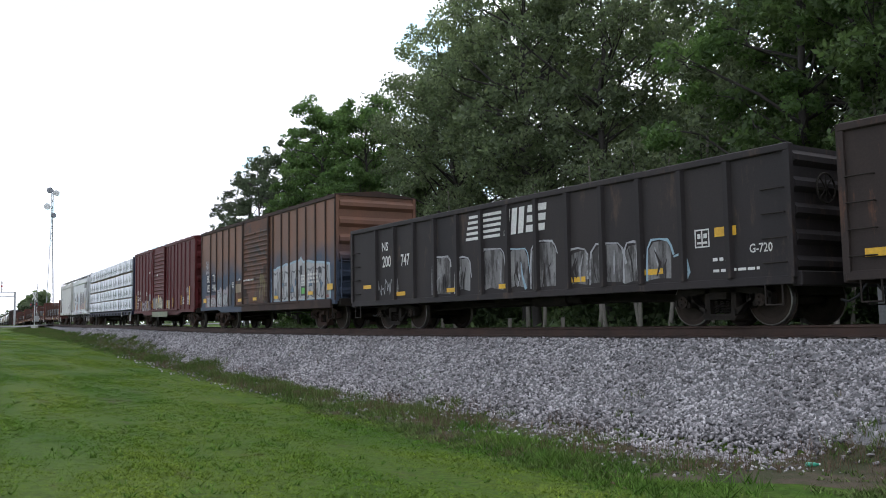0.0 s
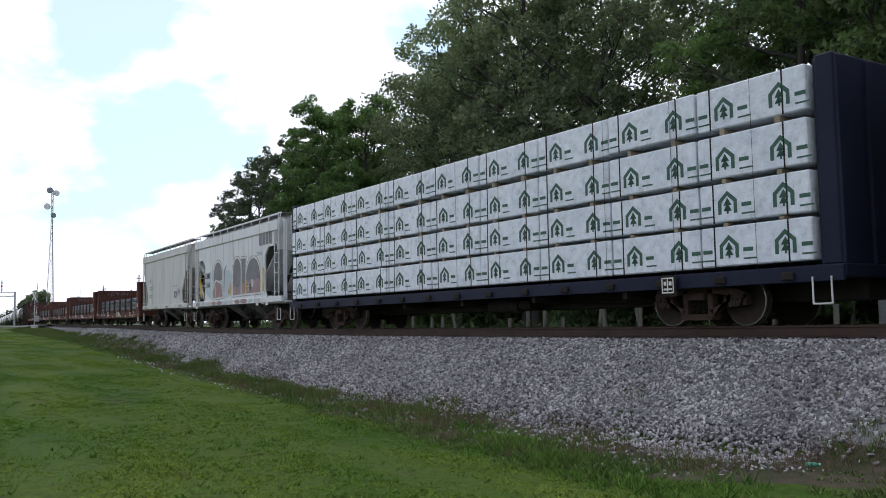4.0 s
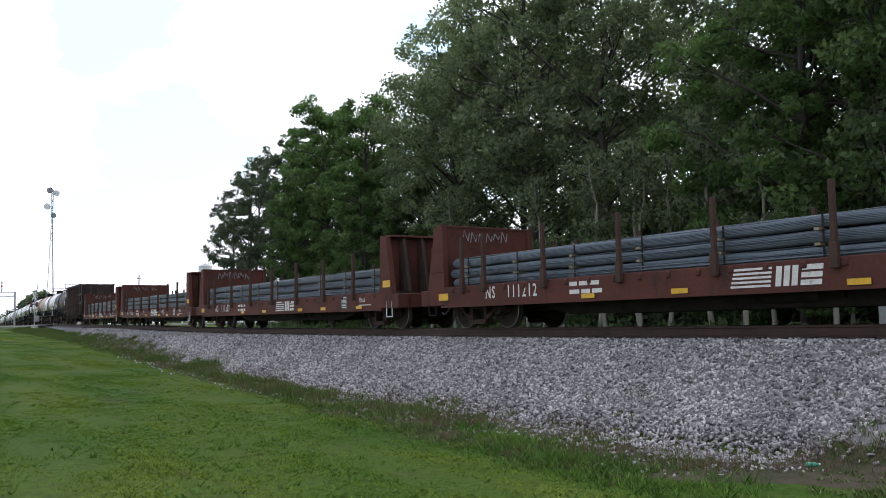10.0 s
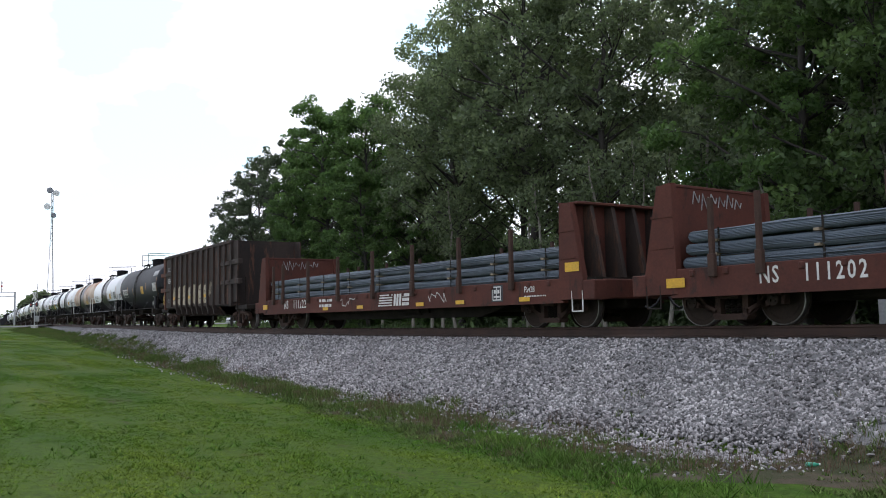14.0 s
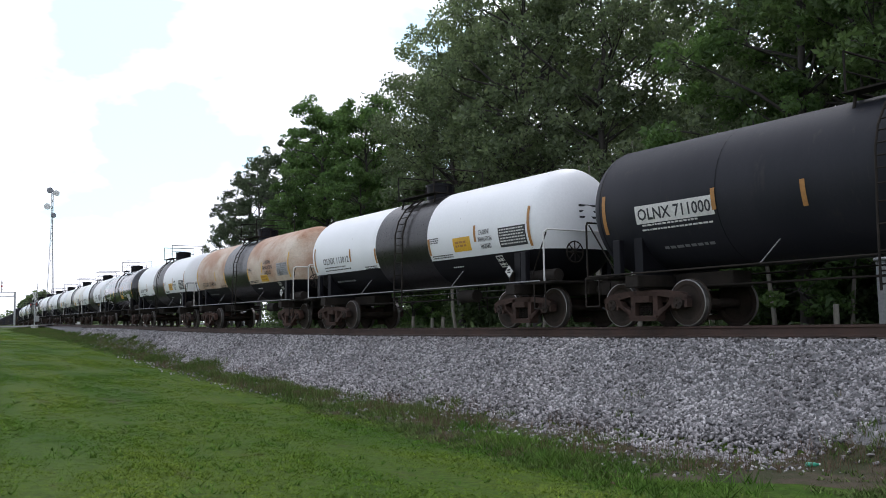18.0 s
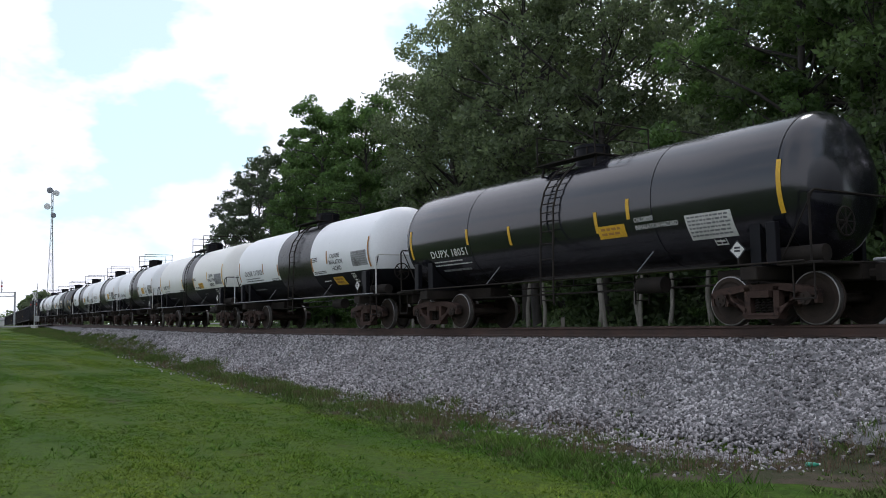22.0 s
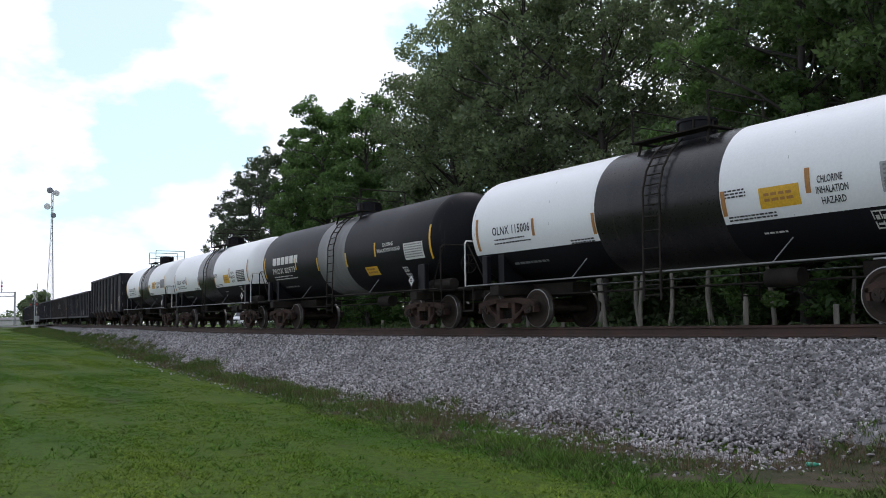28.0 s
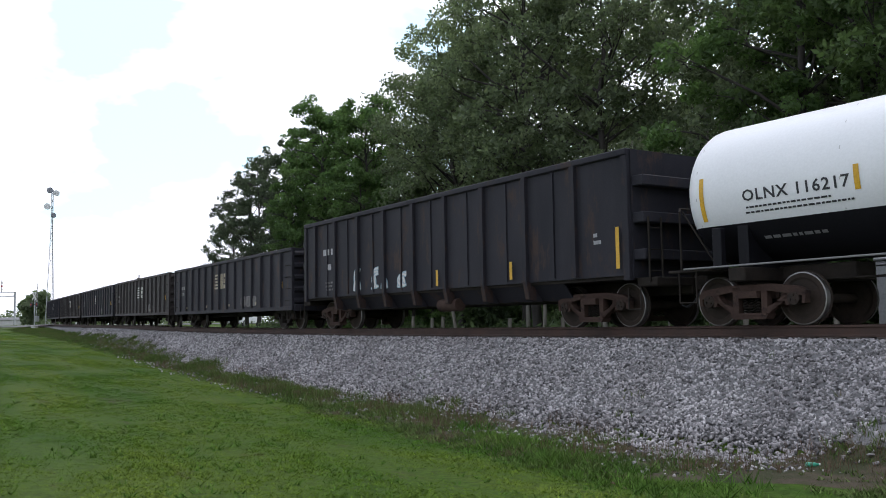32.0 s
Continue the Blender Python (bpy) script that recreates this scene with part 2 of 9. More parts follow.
def build_ground():
    ss = [-420, -330, -260, -210, -180] + [-160 + 2.0 * i for i in range(0, 51)] + [-58 + 0.8 * i for i in range(0, 90)] + [16 + 5 * i for i in range(0, 25)]
    ll = [-220, -120, -70, -45, -32, -24] + [-20 + 0.8 * i for i in range(0, 19)] + [-4.6 + 0.35 * i for i in range(0, 14)] + [1.5, 3.25, 3.9, 4.6, 5.6, 7, 9, 12, 16, 22, 30, 45, 70, 120, 220]
    vs, fs = [], []
    for s in ss:
        for lat in ll:
            p = track(s, lat, 0)
            p.z = p.z + under(s, lat)
            vs.append(tuple(p))
    k = len(ll)
    for i in range(len(ss) - 1):
        for j in range(k - 1):
            a = i * k + j
            fs.append((a, a + k, a + k + 1, a + 1))
    # the sheet goes on to the horizon
    edge = [j for j in range(k)] + [i * k + k - 1 for i in range(1, len(ss))] + [(len(ss) - 1) * k + j for j in range(k - 2, -1, -1)] + [i * k for i in range(len(ss) - 2, 0, -1)]
    o = len(vs)
    for e in edge:
        x, y, z = vs[e]
        vs.append((x * 14, y * 14, z))
    for i in range(len(edge)):
        j = (i + 1) % len(edge)
        fs.append((edge[i], edge[j], o + j, o + i))
    me = bpy.data.meshes.new("ground")
    me.from_pydata(vs, [], fs)
    me.polygons.foreach_set("use_smooth", [True] * len(fs))
    me.materials.append(GRASS)
    me.update()
    return thing("ground", "mown green lawn sloping down to the railway bed", "ground", data=me, kind="structure")


def strip(name, ss, sect, mat, label, category):
    """A long strip along the line with that cross section of (lat, height)."""
    vs, fs, k = [], [], len(sect)
    for s in ss:
        for lat, h in sect:
            vs.append(tuple(track(s, lat, h)))
    for i in range(len(ss) - 1):
        for j in range(k - 1):
            a = i * k + j
            fs.append((a, a + k, a + k + 1, a + 1))
    me = bpy.data.meshes.new(name)
    me.from_pydata(vs, [], fs)
    me.materials.append(mat)
    me.update()
    return thing(name, label, category, data=me, kind="structure")


def build_bed():
    ss = [-400, -300, -220, -170] + [-140 + 2 * i for i in range(0, 110)]
    vs, fs = [], []
    lats = [-1.0, -0.75, -0.5, -0.25, 0.0]
    k = 0
    for s in ss:
        d = dep(s)
        toe = -0.15 - max(0.0, d - 0.265) / 0.5
        row = [(toe + 0.1, -d - 0.02)] + [(toe * (1 - f) - 0.15 * f, -d * (1 - f) - 0.265 * f) for f in (0.25, 0.5, 0.75, 1.0)] + [(0.8, -0.255), (1.55, -0.26), (3.2, -0.26), (4.6, -0.90)]
        k = len(row)
        for lat, h in row:
            vs.append(tuple(track(s, lat, h)))
    for i in range(len(ss) - 1):
        for j in range(k - 1):
            a = i * k + j
            fs.append((a, a + k, a + k + 1, a + 1))
    me = bpy.data.meshes.new("ballast_bed")
    me.from_pydata(vs, [], fs)
    me.materials.append(BED)
    me.update()
    return thing("ballast_bed", "grey crushed-stone bed under the railway track", "ballast", data=me, kind="structure")


def build_rails():
    ss = [-400, -300, -220, -160] + [-120 + 3 * i for i in range(0, 75)]
    for lat in (MID - 0.7525, MID + 0.7525):
        foot, head, web = 0.075, 0.037, 0.009
        sect = [(lat - foot, -0.195), (lat - foot, -0.180), (lat - web, -0.160), (lat - web, -0.045), (lat - head, -0.035), (lat - head, -0.006),
                (lat - head + 0.008, 0.0), (lat + head - 0.008, 0.0), (lat + head, -0.006), (lat + head, -0.035), (lat + web, -0.045), (lat + web, -0.160), (lat + foot, -0.180), (lat + foot, -0.195)]
        ob = strip("rail", ss, sect, RUSTY, "rusty brown steel rail with a worn bright head", "rail")
        ob.data.materials.append(BRIGHT)
        k = len(sect) - 1
        for i, p in enumerate(ob.data.polygons):
            if i % k == 6:
                p.material_index = 1


def build_sleepers():
    """Timber sleepers whose tops lie bare of stones."""
    me = to_mesh("sleeper", Geo().box(-0.115, 0.115, 0.42, 2.68, -0.36, -0.197, 0.012), TIMBER)
    row = thing("sleepers", "dark creosoted timber sleepers under the rails", "sleepers", kind="structure")
    for i in range(190):
        s = 6.0 - 0.5 * i
        ob = part("sleeper", me, None, row)
        p = track(s, 0.0)
        ob.location, ob.rotation_euler = (p.x, p.y, p.z), (0, 0, heading(s))


def build_ditch():
    """Bare and half-grown soil along the foot of the stones."""
    ss = [-27 + 0.5 * i for i in range(0, 60)]
    vs, fs = [], []
    k = 6
    for i, s in enumerate(ss):
        toe = stone_edge(s)
        wid = min(1.55, 0.1 + (s + 27) * 0.12) * 1.25 + 0.55 * noise.noise(Vector((s * 0.45, 0, 5))) + 0.25 * noise.noise(Vector((s * 1.7, 0, 9)))
        for j in range(k):
            lat = toe + 0.25 - (wid + 0.25) * j / (k - 1)
            vs.append(tuple(track(s, lat, max(under(s, lat), -dep(s) - 0.02) + 0.022 - (0.03 if j == k - 1 else 0))))
    for i in range(len(ss) - 1):
        for j in range(k - 1):
            a = i * k + j
            fs.append((a, a + k, a + k + 1, a + 1))
    me = bpy.data.meshes.new("ditch_soil")
    me.from_pydata(vs, [], fs)
    me.polygons.foreach_set("use_smooth", [True] * len(fs))
    me.materials.append(DIRT)
    me.update()
    return thing("ditch_soil", "brown half-bare soil along the foot of the ballast", "soil", data=me, kind="structure")


ground = build_ground()
build_ditch()
ballast_bed = build_bed()
build_rails()
build_sleepers()


# ---- materials of the train ----
SOOT = surf("sooty_black_paint", (0.023, 0.0205, 0.0215), (0.036, 0.030, 0.029), spec=0.25, rough=0.65, big=0.5, stretch=(1, 1, 0.3), spot=(0.070, 0.048, 0.038), spot_at=0.57, spot_scale=1.4, spot_stretch=(1.5, 1.5, 0.4))
COAL = surf("faded_black_paint", (0.017, 0.017, 0.023), (0.030, 0.029, 0.036), spec=0.22, rough=0.65, big=0.7, stretch=(1, 1, 0.3), spot=(0.052, 0.033, 0.027), spot_at=0.55, spot_scale=1.5, spot_stretch=(1.5, 1.5, 0.5))
BROWNISH = surf("rust_brown_paint", (0.030, 0.025, 0.024), (0.058, 0.042, 0.036), spec=0.2, rough=0.75, big=0.9, contrast=0.2, stretch=(1, 1, 0.4), spot=(0.11, 0.056, 0.038), spot_at=0.55, spot_scale=1.3, spot_stretch=(2.5, 2.5, 0.5))
OXIDE = surf("oxide_red_paint", (0.115, 0.040, 0.028), (0.080, 0.031, 0.024), spec=0.2, rough=0.75, big=0.7, spot=(0.050, 0.028, 0.023), spot_at=0.55, spot_scale=1.6, spot_stretch=(1.5, 1.5, 0.7))
MAROON = surf("maroon_paint", (0.100, 0.0125, 0.0135), (0.074, 0.0110, 0.0120), spec=0.25, rough=0.6, big=0.5, stretch=(1, 1, 0.3), spot=(0.055, 0.016, 0.015), spot_at=0.57, spot_scale=1.8, spot_stretch=(1.5, 1.5, 0.4))
NAVY = surf("navy_paint", (0.008, 0.011, 0.030), (0.014, 0.017, 0.038), rough=0.6, big=0.8, spec=0.2)
IRON = surf("dark_cast_steel", (0.020, 0.017, 0.015), (0.034, 0.028, 0.023), spec=0.2, rough=0.85, metal=0.1, big=2.5, fine=30, bump=0.3, spot=(0.055, 0.036, 0.026), spot_at=0.62, spot_scale=3)
RUSTFRAME = surf("rusted_side_frame", (0.082, 0.048, 0.037), (0.058, 0.038, 0.031), spec=0.15, rough=0.85, big=2.5, fine=30, bump=0.3)
TRUCKPAINT = surf("dusty_truck_casting", (0.054, 0.035, 0.029), (0.080, 0.052, 0.042), spec=0.15, rough=0.9, big=2.5, fine=30, bump=0.3, spot=(0.022, 0.019, 0.018), spot_at=0.56, spot_scale=3)
TREAD = surf("worn_wheel_steel", (0.30, 0.29, 0.28), (0.22, 0.20, 0.19), rough=0.4, metal=0.8, big=4)
WHEELFACE = surf("wheel_plate", (0.030, 0.025, 0.021), (0.050, 0.037, 0.030), spec=0.15, rough=0.9, big=3, fine=35, spot=(0.03, 0.027, 0.025), spot_at=0.55, spot_scale=6)
PALE = surf("pale_grey_hopper_paint", (0.50, 0.49, 0.46), (0.58, 0.57, 0.54), rough=0.55, big=0.5, stretch=(1.2, 1.2, 0.2), spot=(0.40, 0.38, 0.34), spot_at=0.545, spot_scale=1.3, spot_stretch=(3.5, 3.5, 0.16), grain=0.35)
PALER = surf("off_white_hopper_paint", (0.64, 0.65, 0.66), (0.72, 0.73, 0.74), rough=0.55, big=0.5, stretch=(1.2, 1.2, 0.2), spot=(0.45, 0.42, 0.37), spot_at=0.545, spot_scale=1.3, spot_stretch=(3.5, 3.5, 0.16), grain=0.35)
TANKWHITE = surf("white_tank_paint", (0.84, 0.85, 0.86), (0.79, 0.80, 0.81), rough=0.42, big=0.35, stretch=(1, 1, 0.5), spot=(0.60, 0.59, 0.55), spot_at=0.68, spot_scale=1.0, spot_stretch=(3, 3, 0.4), bump=0.01, grain=0.25)
CREAM = surf("yellowed_tank_paint", (0.83, 0.83, 0.80), (0.77, 0.76, 0.71), rough=0.5, big=0.35, stretch=(1, 1, 0.5), spot=(0.52, 0.45, 0.34), spot_at=0.65, spot_scale=1.0, spot_stretch=(3, 3, 0.4), bump=0.01, grain=0.25)
RUSTTANK = surf("rust_stained_tank_paint", (0.62, 0.52, 0.42), (0.40, 0.22, 0.13), rough=0.6, big=0.55, stretch=(0.8, 0.8, 1.3), contrast=0.12, spot=(0.33, 0.17, 0.10), spot_at=0.60, spot_scale=1.6, spot_stretch=(2, 2, 0.8), bump=0.08)
TANKBLACK = surf("black_tank_paint", (0.008, 0.008, 0.010), (0.012, 0.012, 0.015), spec=0.12, rough=0.46, big=0.5, stretch=(1.5, 1, 0.4), spot=(0.024, 0.021, 0.021), spot_at=0.60, spot_scale=1.5, spot_stretch=(2.5, 2.5, 0.4), bump=0.03)
TANKGLOSS = surf("glossy_black_tank_paint", (0.010, 0.010, 0.014), (0.016, 0.016, 0.020), spec=0.75, rough=0.16, big=0.5, stretch=(1.5, 1, 0.4), spot=(0.026, 0.024, 0.024), spot_at=0.60, spot_scale=1.5, spot_stretch=(2.5, 2.5, 0.4), bump=0.03)
TANKMATT = surf("dull_black_tank_paint", (0.012, 0.013, 0.018), (0.020, 0.020, 0.026), spec=0.25, rough=0.55, big=0.5, stretch=(1.5, 1, 0.4), spot=(0.030, 0.027, 0.028), spot_at=0.58, spot_scale=1.5, spot_stretch=(2.5, 2.5, 0.4), bump=0.04)
SEAM = surf("weld_line", (0.48, 0.48, 0.47), (0.58, 0.58, 0.57), rough=0.6, big=2)
CORNERRUST = surf("bright_rust", (0.150, 0.070, 0.050), (0.095, 0.050, 0.040), spec=0.15, rough=0.9, big=1.5, fine=30, bump=0.4, spot=(0.06, 0.04, 0.035), spot_at=0.56, spot_scale=2.5)
BANDDARK = surf("weathered_tank_band", (0.008, 0.008, 0.010), (0.020, 0.018, 0.018), spec=0.35, rough=0.30, big=1.4, stretch=(4, 1, 0.15), contrast=0.16, spot=(0.060, 0.044, 0.036), spot_at=0.60, spot_scale=1.6, spot_stretch=(5, 3, 0.2), bump=0.05)
BANDGREY = surf("grey_tank_band", (0.15, 0.15, 0.155), (0.20, 0.20, 0.20), rough=0.55, big=1.0, stretch=(3, 1, 0.3), bump=0.06)
YELLOW = surf("yellow_reflector", (0.72, 0.42, 0.02), (0.62, 0.35, 0.02), rough=0.5, big=3)
ORANGE = surf("faded_orange_reflector", (0.42, 0.20, 0.05), (0.34, 0.16, 0.05), rough=0.6, big=3)
LETTER = surf("white_lettering", (0.70, 0.69, 0.66), (0.60, 0.59, 0.56), rough=0.6, big=3, spot=(0.28, 0.25, 0.23), spot_at=0.64, spot_scale=5)
INK = surf("black_lettering", (0.025, 0.025, 0.03), (0.04, 0.04, 0.045), rough=0.6, big=3)
GREYINK = surf("grey_lettering", (0.17, 0.17, 0.18), (0.22, 0.22, 0.22), rough=0.6, big=2)
ROD = surf("mill_scale_steel", (0.125, 0.155, 0.190), (0.075, 0.095, 0.120), rough=0.5, big=1.2, stretch=(0.15, 14, 14), fine=40, bump=0.1, island=0.25, spot=(0.10, 0.075, 0.062), spot_at=0.62, spot_scale=1.2, spot_stretch=(0.4, 6, 6))
DUNNAGE = surf("pale_timber", (0.33, 0.27, 0.19), (0.24, 0.19, 0.13), rough=0.85, big=3)
WRAP = surf("white_lumber_wrap", (0.74, 0.77, 0.82), (0.64, 0.68, 0.75), rough=0.3, big=1.4, fine=6, bump=0.9, island=0.06)
WRAPGREEN = surf("green_print", (0.02, 0.085, 0.055), (0.03, 0.10, 0.065), rough=0.5, big=2)
SPRAYW = surf("silver_spray_paint", (0.29, 0.29, 0.30), (0.39, 0.39, 0.40), rough=0.5, big=1.5, spot=(0.12, 0.11, 0.11), spot_at=0.52, spot_scale=2.5)
SPRAYDIM = surf("faded_silver_spray", (0.14, 0.135, 0.135), (0.24, 0.235, 0.23), rough=0.6, big=1.6, contrast=0.1, stretch=(1.5, 1.5, 0.5), spot=(0.036, 0.031, 0.030), spot_at=0.47, spot_scale=2.0, spot_stretch=(2.2, 2.2, 0.45))
SPRAYBLUE = surf("pale_blue_spray", (0.25, 0.38, 0.46), (0.34, 0.45, 0.52), rough=0.6, big=2)
SPRAYCYAN = surf("deep_blue_spray", (0.07, 0.12, 0.18), (0.11, 0.17, 0.24), rough=0.6, big=2, spot=(0.20, 0.22, 0.24), spot_at=0.55, spot_scale=4.0)
SPRAYRED = surf("dull_red_spray", (0.20, 0.075, 0.07), (0.26, 0.12, 0.11), rough=0.6, big=1.5)
SPRAYTAN = surf("yellowish_spray", (0.38, 0.32, 0.21), (0.48, 0.42, 0.30), rough=0.65, big=1.5, spot=(0.13, 0.095, 0.07), spot_at=0.51, spot_scale=2.5)
SPRAYGREY = surf("charcoal_spray", (0.11, 0.10, 0.105), (0.18, 0.16, 0.16), rough=0.6, big=1.4)
GREENTAG = surf("green_sticker", (0.10, 0.45, 0.06), (0.10, 0.40, 0.06), rough=0.5, big=2)
MAUVE = surf("greyish_mauve_spray", (0.30, 0.26, 0.28), (0.38, 0.33, 0.35), rough=0.6, big=1.5, spot=(0.16, 0.10, 0.11), spot_at=0.58, spot_scale=2.5)
OLIVE = surf("dull_olive_spray", (0.17, 0.19, 0.12), (0.23, 0.24, 0.16), rough=0.6, big=1.5, spot=(0.09, 0.07, 0.06), spot_at=0.58, spot_scale=2.5)
OLDGREY = surf("worn_charcoal_spray", (0.13, 0.125, 0.13), (0.21, 0.20, 0.205), rough=0.6, big=1.3, contrast=0.2, spot=(0.42, 0.41, 0.40), spot_at=0.60, spot_scale=2.0)
OLDRED = surf("worn_red_spray", (0.27, 0.17, 0.17), (0.36, 0.24, 0.24), rough=0.6, big=1.3, contrast=0.2, spot=(0.47, 0.44, 0.43), spot_at=0.58, spot_scale=2.0)
OLDSKY = surf("worn_light_blue_spray", (0.44, 0.52, 0.57), (0.52, 0.57, 0.60), rough=0.6, big=1.3, contrast=0.2, spot=(0.60, 0.60, 0.58), spot_at=0.53, spot_scale=2.0)
DARKTRIM = surf("grimy_edge_paint", (0.044, 0.033, 0.030), (0.070, 0.047, 0.038), spec=0.15, rough=0.8, big=1.5, fine=25, spot=(0.085, 0.045, 0.030), spot_at=0.58, spot_scale=2.5)
DOORRUST = surf("rusty_door_paint", (0.150, 0.072, 0.046), (0.085, 0.056, 0.046), spec=0.2, rough=0.7, big=0.8, contrast=0.15, stretch=(1.2, 1, 0.8), spot=(0.060, 0.056, 0.055), spot_at=0.53, spot_scale=1.1, spot_stretch=(1.2, 1, 2.0))
OVERSPRAY = surf("yellow_overspray", (0.135, 0.112, 0.030), (0.175, 0.150, 0.050), rough=0.6, big=2.5, contrast=0.1, spot=(0.10, 0.065, 0.04), spot_at=0.48, spot_scale=5.0)
SPRAYFIELD = surf("bright_silver_spray", (0.42, 0.42, 0.43), (0.30, 0.30, 0.31), rough=0.5, big=1.6, contrast=0.1, stretch=(2.0, 1, 0.8), spot=(0.20, 0.19, 0.19), spot_at=0.58, spot_scale=3.0, spot_stretch=(2.0, 1, 0.7))
PINKISH = surf("mauve_patch_paint", (0.17, 0.09, 0.10), (0.21, 0.12, 0.12), rough=0.6, big=2)


def boxcar_paint():
    """Tan above, weathered blue below, where one coat has worn through to the other."""
    m = surf("two_tone_boxcar_paint", (0.210, 0.098, 0.058), (0.150, 0.082, 0.056), rough=0.65, big=0.6, stretch=(1, 1, 0.4), spot=(0.09, 0.065, 0.055), spot_at=0.64, spot_scale=1.6, spot_stretch=(2, 2, 0.4))
    nt = m.node_tree
    n, l = nt.nodes, nt.links
    bsdf = n["Principled BSDF"]
    old = bsdf.inputs["Base Color"].links[0].from_socket
    tc, sep = n.new("ShaderNodeTexCoord"), n.new("ShaderNodeSeparateXYZ")
    l.new(tc.outputs["Object"], sep.inputs["Vector"])
    nz = n.new("ShaderNodeTexNoise")
    nz.inputs["Scale"].default_value, nz.inputs["Detail"].default_value = 0.9, 6.0
    l.new(tc.outputs["Object"], nz.inputs["Vector"])
    add = n.new("ShaderNodeMath")
    add.operation = "MULTIPLY_ADD"
    l.new(nz.outputs["Fac"], add.inputs[0])
    add.inputs[1].default_value = 1.6
    l.new(sep.outputs["Z"], add.inputs[2])
    ramp = n.new("ShaderNodeMapRange")
    ramp.inputs["From Min"].default_value, ramp.inputs["From Max"].default_value = 3.0, 3.75
    l.new(add.outputs[0], ramp.inputs["Value"])
    mix = n.new("ShaderNodeMix")
    mix.data_type = "RGBA"
    mix.inputs[6].default_value = (0.040, 0.056, 0.090, 1)
    l.new(ramp.outputs["Result"], mix.inputs[0])
    l.new(old, mix.inputs[7])
    l.new(mix.outputs[2], bsdf.inputs["Base Color"])
    return m


TWOTONE = boxcar_paint()
CARS, WHEELSETS = [], []
NEAR = -1.55


# ---- pieces that every car has ----
def at(ob, x, y=0.0, z=0.0, rz=0.0):
    ob.location = (x, y, z)
    if rz:
        ob.rotation_euler = (0, 0, rz)
    return ob


def geo_wheelset():
    g = Geo()
    prof = [(-0.045, 0.10), (-0.045, 0.33), (-0.065, 0.37), (-0.065, 0.440), (-0.06, 0.462), (0.045, 0.465), (0.050, 0.49), (0.075, 0.49), (0.078, 0.42), (0.03, 0.36), (0.02, 0.15), (0.03, 0.10)]
    for sgn in (-1, 1):
        g.wheel((0, sgn * 0.7525, 0), [(y * (1 if sgn < 0 else -1), r) for y, r in prof], 32)
        k = len(prof) - 1
        for i in range(32):
            for j in (3, 4):
                g.m[-32 * k + i * k + j] = 1
    g.cyl((0, -1.02, 0), (0, 1.02, 0), 0.085, 12)
    # bearing cap with its bolts
    for sgn in (-1, 1):
        g.cyl((0, sgn * 0.93, 0), (0, sgn * 1.10, 0), 0.115, 14)
        for i in range(3):
            a = i * 2.094
            g.cyl((0.06 * math.cos(a), sgn * 1.10, 0.06 * math.sin(a)), (0.06 * math.cos(a), sgn * 1.125, 0.06 * math.sin(a)), 0.022, 6)
    return g


def geo_side_frame():
    """Cast truss frame with its two pedestals, window and sloping arms."""
    g = Geo()
    y0, y1 = -0.08, 0.08
    top = [(-1.12, 0.60), (-0.95, 0.68), (-0.45, 0.74), (0.45, 0.74), (0.95, 0.68), (1.12, 0.60), (1.12, 0.50), (0.85, 0.545), (0.40, 0.62), (-0.40, 0.62), (-0.85, 0.545), (-1.12, 0.50)]
    for i in range(5):
        a, b, c, d = top[i], top[i + 1], top[10 - i], top[11 - i]
        g.prism([a, d, c, b], "y", y0, y1)
    for s in (-1, 1):
        g.prism([(s * 0.92, 0.57), (s * 0.70, 0.57), (s * 0.36, 0.20), (s * 0.30, 0.31)], "y", y0, y1)
        g.prism([(s * 0.24, 0.70), (s * 0.36, 0.70), (s * 0.36, 0.20), (s * 0.24, 0.20)], "y", y0, y1)
        g.prism([(s * 0.76, 0.60), (s * 0.80, 0.36), (s * 0.74, 0.36), (s * 0.66, 0.56)], "y", y0, y1)
        g.prism([(s * 1.06, 0.58), (s * 1.12, 0.58), (s * 1.10, 0.38), (s * 1.04, 0.38)], "y", y0, y1)
    g.prism([(-0.40, 0.20), (0.40, 0.20), (0.34, 0.12), (-0.34, 0.12)], "y", -0.12, 0.12)
    g.prism([(-0.37, 0.23), (0.37, 0.23), (0.37, 0.19), (-0.37, 0.19)], "y", -0.14, 0.14)
    return g


def geo_spring():
    return Geo().tube([(0.045 * math.cos(a * 0.9), 0.045 * math.sin(a * 0.9), 0.235 + 0.0068 * a) for a in range(35)], 0.014, 5)


def geo_bolster():
    g = Geo()
    g.prism([(-1.15, 0.50), (1.15, 0.50), (1.15, 0.62), (0.5, 0.68), (-0.5, 0.68), (-1.15, 0.62)], "x", -0.20, 0.20)
    g.cyl((0, 0, 0.66), (0, 0, 0.76), 0.2, 14)
    for s in (-1, 1):
        g.box(s * 0.55 - 0.06, s * 0.55 + 0.06, -0.9, 0.9, 0.33, 0.42, 0.02)
        g.box(s * 0.42 - 0.03, s * 0.42 + 0.03, -0.85, -0.65, 0.30, 0.58, 0.01)
        g.box(s * 0.42 - 0.03, s * 0.42 + 0.03, 0.65, 0.85, 0.30, 0.58, 0.01)
    return g


